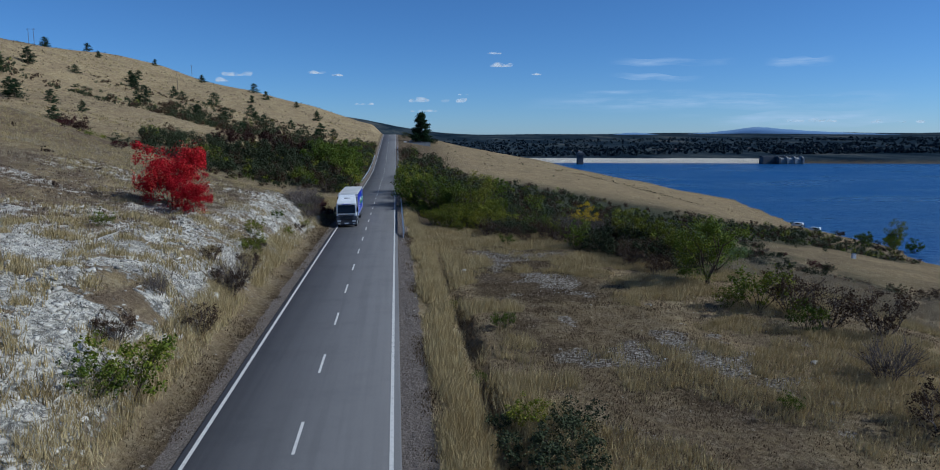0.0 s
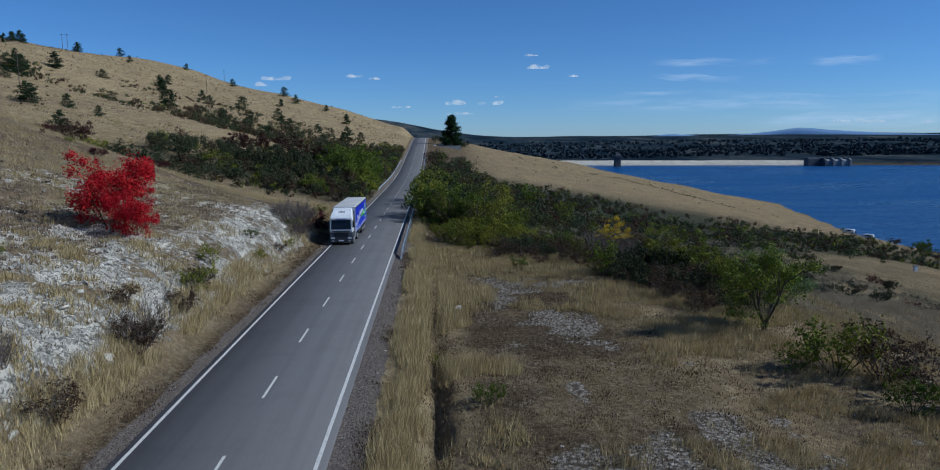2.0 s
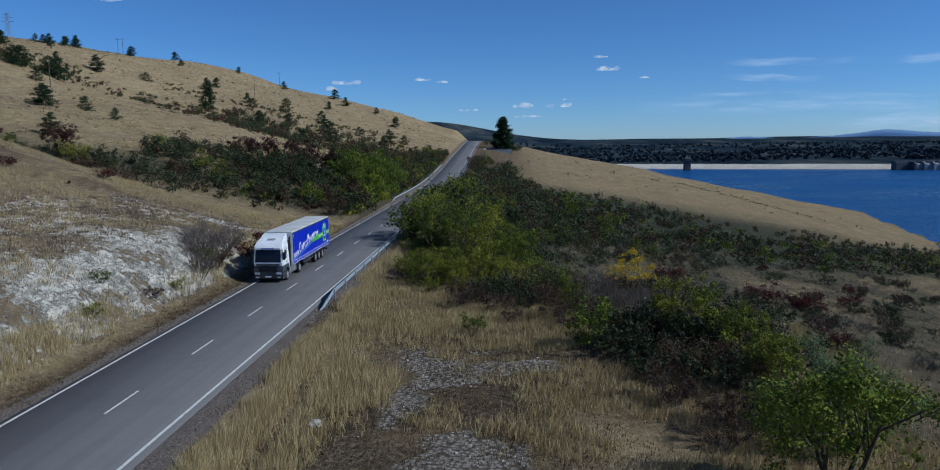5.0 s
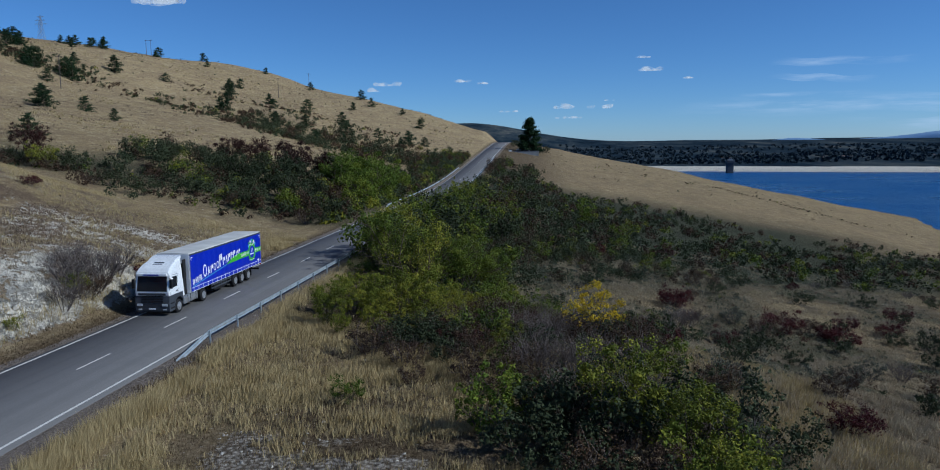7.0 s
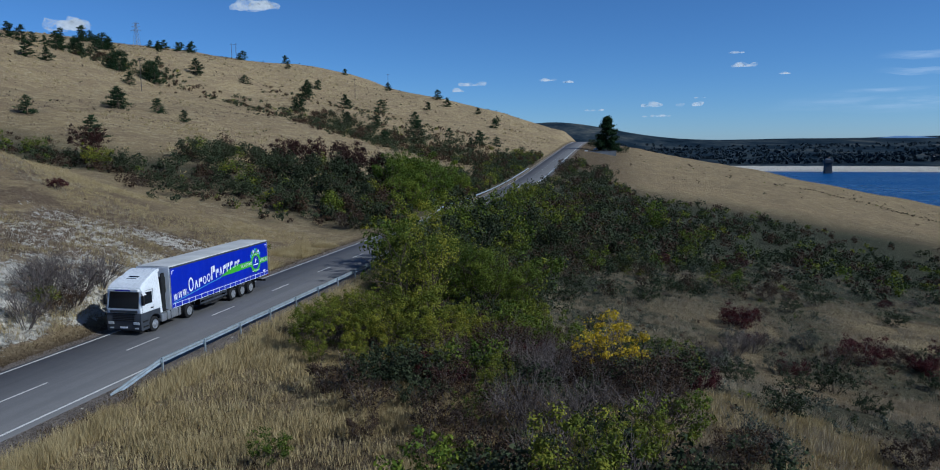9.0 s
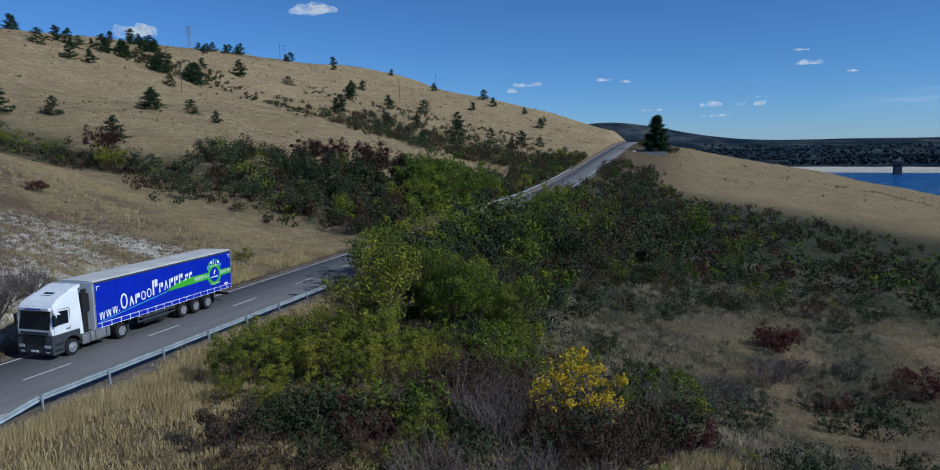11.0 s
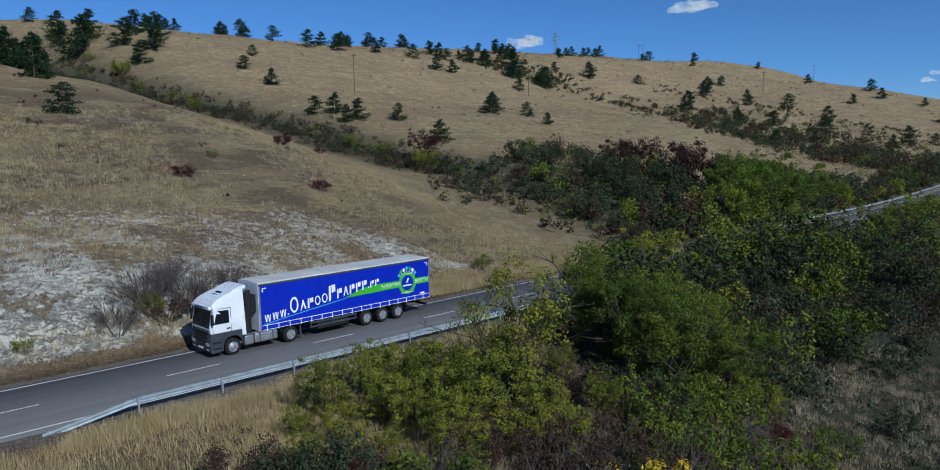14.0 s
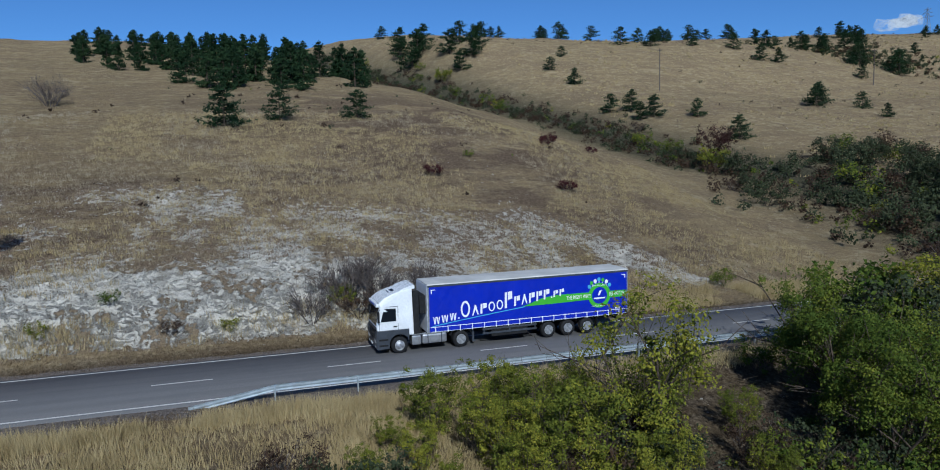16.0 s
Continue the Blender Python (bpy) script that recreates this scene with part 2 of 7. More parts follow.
class Nodes:
    """Short-hand for one node material."""

    def __init__(self, name):
        self.m = bpy.data.materials.new(name)
        self.m.use_nodes = True
        self.t = self.m.node_tree
        self.t.nodes.clear()
        self.out = self.t.nodes.new("ShaderNodeOutputMaterial")

    def node(self, kind, **values):
        n = self.t.nodes.new(kind)
        if "operation" in values:
            n.operation = values["operation"]
        if "feature" in values:
            n.feature = values["feature"]
        if "attribute_name" in values:
            n.attribute_name = values["attribute_name"]
        if "interpolation_type" in values:
            n.interpolation_type = values["interpolation_type"]
        if "blend_type" in values:
            n.data_type, n.blend_type = values["data_type"], values["blend_type"]
        return n

    def link(self, a, b):
        self.t.links.new(a, b)

    def put(self, socket, v):
        if isinstance(v, bpy.types.NodeSocket):
            self.link(v, socket)
        elif isinstance(v, (int, float)):
            socket.default_value = v
        else:
            socket.default_value = (*v, 1.0) if len(v) == 3 and socket.type == "RGBA" else v

    def position(self):
        return self.node("ShaderNodeNewGeometry").outputs["Position"]

    def local(self):
        return self.node("ShaderNodeTexCoord").outputs["Object"]

    def stretched(self, vec, s):
        n = self.node("ShaderNodeVectorMath", operation="MULTIPLY")
        self.link(vec, n.inputs[0])
        n.inputs[1].default_value = s
        return n.outputs[0]

    def noise(self, vec, scale, detail=4.0, rough=0.6):
        n = self.node("ShaderNodeTexNoise")
        self.link(vec, n.inputs["Vector"])
        n.inputs["Scale"].default_value = scale
        n.inputs["Detail"].default_value = detail
        n.inputs["Roughness"].default_value = rough
        return n.outputs["Fac"]

    def cells(self, vec, scale, feature="F1", rnd=1.0):
        n = self.node("ShaderNodeTexVoronoi", feature=feature)
        self.link(vec, n.inputs["Vector"])
        n.inputs["Scale"].default_value = scale
        n.inputs["Randomness"].default_value = rnd
        return n.outputs["Distance"]

    def warped(self, vec, scale, amount):
        n = self.node("ShaderNodeTexNoise")
        self.link(vec, n.inputs["Vector"])
        n.inputs["Scale"].default_value = scale
        n.inputs["Detail"].default_value = 4.0
        s = self.node("ShaderNodeVectorMath", operation="MULTIPLY")
        self.link(n.outputs["Color"], s.inputs[0])
        s.inputs[1].default_value = (amount, amount, amount)
        a = self.node("ShaderNodeVectorMath", operation="ADD")
        self.link(vec, a.inputs[0])
        self.link(s.outputs[0], a.inputs[1])
        return a.outputs[0]

    def math(self, op, a, b=0.0):
        n = self.node("ShaderNodeMath", operation=op)
        self.put(n.inputs[0], a)
        self.put(n.inputs[1], b)
        return n.outputs[0]

    def span(self, v, a, b, to0=0.0, to1=1.0):
        n = self.node("ShaderNodeMapRange", interpolation_type="SMOOTHSTEP")
        self.put(n.inputs["Value"], v)
        for k, x in (("From Min", a), ("From Max", b), ("To Min", to0), ("To Max", to1)):
            n.inputs[k].default_value = x
        return n.outputs["Result"]

    def mix(self, f, a, b, blend="MIX"):
        n = self.node("ShaderNodeMix", data_type="RGBA", blend_type=blend)
        self.put(n.inputs[0], f)
        self.put(n.inputs[6], a)
        self.put(n.inputs[7], b)
        return n.outputs[2]

    def ramp(self, f, stops):
        n = self.node("ShaderNodeValToRGB")
        self.put(n.inputs[0], f)
        el = n.color_ramp.elements
        while len(el) < len(stops):
            el.new(0.5)
        for e, (p, c) in zip(el, stops):
            e.position, e.color = p, (*c, 1.0)
        return n.outputs[0]

    def attr(self, name):
        n = self.node("ShaderNodeAttribute", attribute_name=name)
        return n.outputs["Color"], n.outputs["Fac"]

    def bump(self, hgt, strength, distance):
        n = self.node("ShaderNodeBump")
        self.put(n.inputs["Height"], hgt)
        n.inputs["Strength"].default_value = strength
        n.inputs["Distance"].default_value = distance
        return n.outputs[0]

    def finish(self, color, rough=0.8, metal=0.0, normal=None, spec=0.3, translucent=0.0, **more):
        p = self.node("ShaderNodeBsdfPrincipled")
        self.put(p.inputs["Base Color"], color)
        self.put(p.inputs["Roughness"], rough)
        self.put(p.inputs["Metallic"], metal)
        p.inputs["Specular IOR Level"].default_value = spec
        for k, v in more.items():
            self.put(p.inputs[k.replace("_", " ")], v)
        if normal is not None:
            self.link(normal, p.inputs["Normal"])
        last = p.outputs[0]
        if translucent:
            tr = self.node("ShaderNodeBsdfTranslucent")
            self.put(tr.inputs[0], color)
            mx = self.node("ShaderNodeMixShader")
            mx.inputs[0].default_value = translucent
            self.link(last, mx.inputs[1])
            self.link(tr.outputs[0], mx.inputs[2])
            last = mx.outputs[0]
        self.link(last, self.out.inputs["Surface"])
        return self.m


def plain(name, color, rough=0.6, metal=0.0, spec=0.4, vary=0.12, scale=3.0, bump=0.0, **more):
    """Paint, plastic or metal with slight unevenness and dirt."""
    n = Nodes(name)
    v = n.local()
    a = n.noise(v, scale, 5)
    dark = tuple(c * (1 - 2.2 * vary) for c in color)
    col = n.mix(n.span(a, 0.35, 0.7), dark, color)
    r = n.span(n.noise(v, scale * 6, 3), 0.2, 0.8, max(rough - 0.1, 0.02), min(rough + 0.1, 1))
    nm = n.bump(n.noise(v, scale * 12, 4), bump, 0.01) if bump else None
    return n.finish(col, r, metal, nm, spec, **more)


def leaves(name, stops, translucent=0.3, rough=0.65):
    """Foliage: colour by leaf, by plant and by patch of the crown."""
    n = Nodes(name)
    g = n.node("ShaderNodeNewGeometry").outputs["Random Per Island"]
    o = n.node("ShaderNodeObjectInfo").outputs["Random"]
    patch = n.noise(n.position(), 0.55, 2)
    f = n.math("ADD", n.math("MULTIPLY", g, 0.30), n.math("ADD", n.math("MULTIPLY", o, 0.28), n.math("MULTIPLY", n.math("SUBTRACT", patch, 0.3), 0.9)))
    col = n.ramp(f, stops)
    return n.finish(col, rough, 0, None, 0.05, translucent)


def ground_material():
    n = Nodes("ground")
    pos = n.position()
    zone, _ = n.attr("zone")
    sep = n.node("ShaderNodeSeparateColor")
    n.link(zone, sep.inputs[0])
    rock, gravel, forest = sep.outputs[0], sep.outputs[1], sep.outputs[2]
    kn = n.node("ShaderNodeAttribute", attribute_name="kind_of_soil")
    kind, weedy = kn.outputs["Color"], kn.outputs["Alpha"]
    sep2 = n.node("ShaderNodeSeparateColor")
    n.link(kind, sep2.inputs[0])
    scrub, golden, shoulder = sep2.outputs[0], sep2.outputs[1], sep2.outputs[2]
    big = n.noise(pos, 0.035, 5, 0.65)
    mid = n.noise(pos, 0.35, 5, 0.7)
    fine = n.noise(pos, 3.5, 6, 0.75)
    streaks = n.noise(n.stretched(pos, (1.0, 0.25, 1.0)), 0.9, 4, 0.7)
    meadow = n.ramp(fine, [(0.3, (0.042, 0.031, 0.019)), (0.47, (0.115, 0.084, 0.052)), (0.56, (0.15, 0.112, 0.07)), (0.7, (0.30, 0.24, 0.155))])
    meadow = n.mix(n.span(mid, 0.45, 0.62), meadow, n.ramp(fine, [(0.36, (0.05, 0.037, 0.026)), (0.48, (0.115, 0.086, 0.06)), (0.6, (0.25, 0.198, 0.137))]))
    gold = n.ramp(fine, [(0.25, (0.228, 0.167, 0.088)), (0.5, (0.372, 0.277, 0.15)), (0.8, (0.465, 0.36, 0.205))])
    gold = n.mix(n.span(streaks, 0.5, 0.75, 0.0, 0.55), gold, (0.18, 0.135, 0.08))
    gold = n.mix(n.span(big, 0.5, 0.72, 0.0, 0.5), gold, (0.22, 0.165, 0.09))
    tread = n.noise(n.stretched(pos, (0.02, 0.02, 1.0)), 1.3, 5, 0.7)
    gold = n.mix(n.span(tread, 0.52, 0.7, 0.0, 0.4), gold, (0.19, 0.15, 0.095))
    speck = n.noise(pos, 0.9, 6, 0.85)
    gold = n.mix(n.span(speck, 0.55, 0.64, 0.0, 0.6), gold, (0.17, 0.13, 0.08))
    clumps = n.noise(pos, 0.22, 5, 0.8)
    gold = n.mix(n.span(clumps, 0.50, 0.62, 0.0, 0.62), gold, (0.25, 0.19, 0.118))
    pale = n.noise(n.stretched(pos, (1, 1, 2.5)), 0.5, 6, 0.8)
    gold = n.mix(n.span(pale, 0.50, 0.60, 0.0, 0.7), gold, (0.50, 0.40, 0.24))
    rosy = n.noise(n.stretched(pos, (1, 0.5, 2.0)), 0.13, 6, 0.75)
    gold = n.mix(n.math("MULTIPLY", n.span(rosy, 0.44, 0.58, 0.0, 0.85), n.span(n.noise(pos, 2.2, 5, 0.8), 0.40, 0.58)), gold, (0.235, 0.168, 0.105))
    drift = n.noise(n.stretched(pos, (1.0, 0.45, 2.4)), 0.16, 7, 0.72)
    weeds = n.ramp(fine, [(0.3, (0.115, 0.08, 0.053)), (0.55, (0.195, 0.14, 0.095)), (0.75, (0.31, 0.232, 0.153))])
    gold = n.mix(n.math("MULTIPLY", weedy, n.span(drift, 0.42, 0.54, 0.0, 0.95)), gold, weeds)
    col = n.mix(golden, meadow, gold)
    brush = n.ramp(fine, [(0.3, (0.028, 0.032, 0.022)), (0.55, (0.068, 0.070, 0.048)), (0.8, (0.15, 0.138, 0.096))])
    col = n.mix(scrub, col, brush)
    # gravel patches
    stones = n.cells(pos, 5.0)
    grav = n.ramp(stones, [(0.05, (0.50, 0.455, 0.39)), (0.4, (0.31, 0.27, 0.22)), (0.7, (0.14, 0.113, 0.085))])
    gm = n.span(n.math("ADD", gravel, n.math("MULTIPLY", n.math("SUBTRACT", fine, 0.5), 1.3)), 0.42, 0.62)
    col = n.mix(gm, col, grav)
    sh = n.ramp(n.noise(pos, 9, 5), [(0.3, (0.14, 0.115, 0.097)), (0.7, (0.29, 0.245, 0.21))])
    col = n.mix(n.span(n.math("ADD", shoulder, n.math("MULTIPLY", n.math("SUBTRACT", mid, 0.5), 0.9)), 0.4, 0.6), col, sh)
    # limestone
    rn = n.noise(pos, 1.1, 7, 0.72)
    bent = n.warped(pos, 1.6, 1.3)
    cr = n.cells(n.stretched(bent, (1.0, 0.7, 1.7)), 3.6, "DISTANCE_TO_EDGE")
    chip = n.noise(pos, 7.0, 6, 0.8)
    blk = n.noise(n.stretched(pos, (1.0, 0.6, 2.0)), 3.2, 5, 0.7)
    lime = n.ramp(rn, [(0.28, (0.40, 0.355, 0.29)), (0.46, (0.62, 0.565, 0.475)), (0.72, (0.76, 0.705, 0.61))])
    beds = n.noise(n.stretched(bent, (0.45, 0.3, 2.6)), 1.5, 5, 0.65)
    seam = n.math("ABSOLUTE", n.math("SUBTRACT", beds, 0.52))
    lime = n.mix(n.math("MULTIPLY", n.span(cr, 0.0, 0.04, 0.14, 0.0), n.span(rn, 0.45, 0.6)), lime, (0.11, 0.098, 0.082))
    lime = n.mix(n.math("MULTIPLY", n.span(seam, 0.0, 0.022, 0.85, 0.0), n.span(blk, 0.44, 0.56)), lime, (0.085, 0.075, 0.062))
    lime = n.mix(n.span(blk, 0.50, 0.66, 0.0, 0.28), lime, (0.40, 0.35, 0.28))
    lime = n.mix(n.span(chip, 0.56, 0.72, 0.0, 0.3), lime, (0.30, 0.245, 0.185))
    lime = n.mix(n.span(mid, 0.58, 0.72, 0.0, 0.35), lime, (0.42, 0.345, 0.25))
    withered = n.ramp(fine, [(0.3, (0.15, 0.112, 0.074)), (0.5, (0.28, 0.212, 0.142)), (0.72, (0.42, 0.335, 0.23))])
    col = n.mix(n.span(rock, 0.12, 0.35, 0.0, 0.8), col, withered)
    rm = n.span(n.math("ADD", rock, n.math("MULTIPLY", n.math("SUBTRACT", n.noise(pos, 1.7, 7, 0.72), 0.5), 2.6)), 0.36, 0.52)
    col = n.mix(rm, col, lime)
    # wooded country beyond the lake, its greens blued to imitate distance haze
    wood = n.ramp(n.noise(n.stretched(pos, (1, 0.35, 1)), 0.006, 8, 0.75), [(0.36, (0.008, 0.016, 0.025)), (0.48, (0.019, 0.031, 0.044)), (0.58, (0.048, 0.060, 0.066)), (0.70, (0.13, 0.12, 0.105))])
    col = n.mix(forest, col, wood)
    stony = n.math("ADD", n.math("MULTIPLY", rn, 0.5), n.math("MULTIPLY", chip, 0.28))
    stony = n.math("ADD", stony, n.math("ADD", n.math("MULTIPLY", n.span(seam, 0.0, 0.05), 0.5), n.math("MULTIPLY", beds, 0.9)))
    soft = n.math("ADD", n.math("MULTIPLY", fine, 0.6), n.math("MULTIPLY", speck, 1.6))
    bh = n.math("ADD", n.math("MULTIPLY", stony, rm), n.math("MULTIPLY", soft, n.math("SUBTRACT", 1.0, n.math("MULTIPLY", rm, 0.85))))
    return n.finish(col, 0.95, 0, n.bump(bh, 1.0, 0.38), 0.0)


def asphalt_material():
    n = Nodes("asphalt")
    pos = n.position()
    fine = n.noise(pos, 40, 3)
    lane = n.noise(n.stretched(pos, (1.4, 0.03, 1)), 1.0, 4, 0.6)
    patch = n.noise(pos, 0.25, 5, 0.7)
    col = n.ramp(fine, [(0.3, (0.131, 0.126, 0.125)), (0.7, (0.178, 0.171, 0.169))])
    col = n.mix(n.span(lane, 0.42, 0.68, 0.0, 0.25), col, (0.08, 0.078, 0.08))
    col = n.mix(n.span(patch, 0.5, 0.7, 0.0, 0.4), col, (0.12, 0.118, 0.12))
    return n.finish(col, n.span(patch, 0.3, 0.7, 0.75, 0.9), 0, n.bump(fine, 0.25, 0.01), 0.12)


def paint_material():
    n = Nodes("road_paint")
    pos = n.position()
    w = n.noise(pos, 6, 6, 0.8)
    col = n.mix(n.span(w, 0.48, 0.72, 0.0, 0.7), (0.64, 0.61, 0.56), (0.22, 0.21, 0.2))
    return n.finish(col, 0.7, 0, None, 0.3)


def water_material():
    n = Nodes("water")
    pos = n.position()
    wind = n.noise(n.stretched(pos, (0.5, 1.6, 1)), 0.012, 5, 0.6)
    small = n.noise(n.stretched(pos, (0.6, 1.3, 1)), 0.25, 5, 0.6)
    col = n.mix(n.span(wind, 0.35, 0.7), (0.004, 0.048, 0.155), (0.007, 0.072, 0.22))
    return n.finish(col, n.span(wind, 0.3, 0.7, 0.25, 0.4), 0, n.bump(small, 0.9, 3.0), 0.2)


MAT = {
    "ground": ground_material(),
    "asphalt": asphalt_material(),
    "paint": paint_material(),
    "water": water_material(),
    "galv": plain("galvanised_steel", (0.50, 0.56, 0.60), 0.42, 0.55, 0.5, 0.12, 2.0),
    "bark": plain("bark", (0.12, 0.09, 0.065), 0.9, 0, 0.2, 0.25, 6, 0.6),
    "twig": plain("grey_twigs", (0.17, 0.14, 0.125), 0.9, 0, 0.2, 0.25, 6),
    "green": leaves("green_leaves", [(0.0, (0.027, 0.046, 0.009)), (0.35, (0.066, 0.097, 0.016)), (0.65, (0.15, 0.168, 0.022)), (0.95, (0.30, 0.262, 0.034))], 0.12),
    "dark_green": leaves("dark_green_leaves", [(0.0, (0.020, 0.027, 0.014)), (0.45, (0.043, 0.054, 0.027)), (0.75, (0.070, 0.081, 0.040)), (1.0, (0.115, 0.115, 0.055))], 0.1),
    "olive": leaves("yellow_green_leaves", [(0.0, (0.037, 0.050, 0.010)), (0.4, (0.118, 0.136, 0.020)), (0.7, (0.26, 0.245, 0.030)), (1.0, (0.43, 0.34, 0.045))], 0.13),
    "sage": leaves("grey_green_weeds", [(0.0, (0.036, 0.043, 0.032)), (0.45, (0.075, 0.085, 0.062)), (0.8, (0.125, 0.13, 0.095)), (1.0, (0.20, 0.18, 0.13))], 0.15, 0.85),
    # leaf colours for across the lake, with blue air haze mixed in
    "hazed_wood": leaves("far_woods", [(0.0, (0.014, 0.024, 0.034)), (0.45, (0.026, 0.040, 0.052)), (0.8, (0.046, 0.060, 0.066)), (1.0, (0.085, 0.09, 0.085))], 0.0, 0.9),
    "yellow": leaves("yellow_leaves", [(0.0, (0.12, 0.10, 0.015)), (0.3, (0.36, 0.26, 0.02)), (0.6, (0.58, 0.41, 0.025)), (1.0, (0.70, 0.52, 0.05))]),
    "lush": leaves("bright_green_leaves", [(0.0, (0.03, 0.05, 0.010)), (0.45, (0.084, 0.125, 0.018)), (0.75, (0.175, 0.20, 0.026)), (1.0, (0.31, 0.28, 0.035))], 0.13),
    "red": leaves("scarlet_leaves", [(0.0, (0.14, 0.006, 0.010)), (0.45, (0.38, 0.012, 0.022)), (0.8, (0.58, 0.03, 0.035)), (1.0, (0.62, 0.08, 0.04))]),
    "wine": leaves("wine_red_leaves", [(0.0, (0.022, 0.010, 0.010)), (0.5, (0.062, 0.018, 0.020)), (0.85, (0.11, 0.03, 0.028)), (1.0, (0.13, 0.07, 0.03))], 0.15),
    "maroon": leaves("dark_maroon_leaves", [(0.0, (0.014, 0.009, 0.008)), (0.5, (0.042, 0.020, 0.017)), (0.85, (0.075, 0.034, 0.026)), (1.0, (0.09, 0.06, 0.03))], 0.1),
    "brown": leaves("brown_leaves", [(0.0, (0.025, 0.016, 0.012)), (0.5, (0.065, 0.042, 0.028)), (0.85, (0.12, 0.075, 0.04)), (1.0, (0.17, 0.11, 0.05))], 0.15),
    "silver": leaves("pale_green_leaves", [(0.0, (0.04, 0.07, 0.026)), (0.4, (0.12, 0.17, 0.065)), (0.75, (0.27, 0.33, 0.16)), (1.0, (0.5, 0.56, 0.36))]),
    "needle": leaves("pine_needles", [(0.0, (0.008, 0.018, 0.010)), (0.45, (0.022, 0.045, 0.020)), (0.8, (0.042, 0.072, 0.028)), (1.0, (0.07, 0.09, 0.035))], 0.12),
    "straw": leaves("dry_grass", [(0.0, (0.24, 0.178, 0.085)), (0.4, (0.40, 0.31, 0.155)), (0.75, (0.53, 0.43, 0.235)), (1.0, (0.64, 0.54, 0.33))], 0.15, 0.8),
    "hay": leaves("faded_grass", [(0.0, (0.17, 0.132, 0.082)), (0.4, (0.30, 0.24, 0.155)), (0.75, (0.45, 0.375, 0.255)), (1.0, (0.58, 0.51, 0.37))], 0.15, 0.85),
    "herb": leaves("brown_herbs", [(0.0, (0.055, 0.040, 0.024)), (0.45, (0.125, 0.088, 0.052)), (0.8, (0.20, 0.145, 0.088)), (1.0, (0.15, 0.14, 0.05))], 0.2, 0.85),
    "cushion": leaves("withered_cushions", [(0.0, (0.12, 0.09, 0.062)), (0.45, (0.23, 0.17, 0.12)), (0.8, (0.32, 0.245, 0.17)), (1.0, (0.38, 0.30, 0.19))], 0.2, 0.85),
    "stone": plain("limestone", (0.58, 0.535, 0.46), 0.95, 0, 0.1, 0.2, 1.5, 0.7),
}

# ---- large structure ----


def axis_steps(marks):
    """Coordinates from (start, step) marks to the last start."""
    out = []
    for (a, s), (b, _) in zip(marks, marks[1:]):
        k = max(1, round((b - a) / s))
        out += [a + (b - a) * i / k for i in range(k)]
    return np.array(out + [marks[-1][0]])


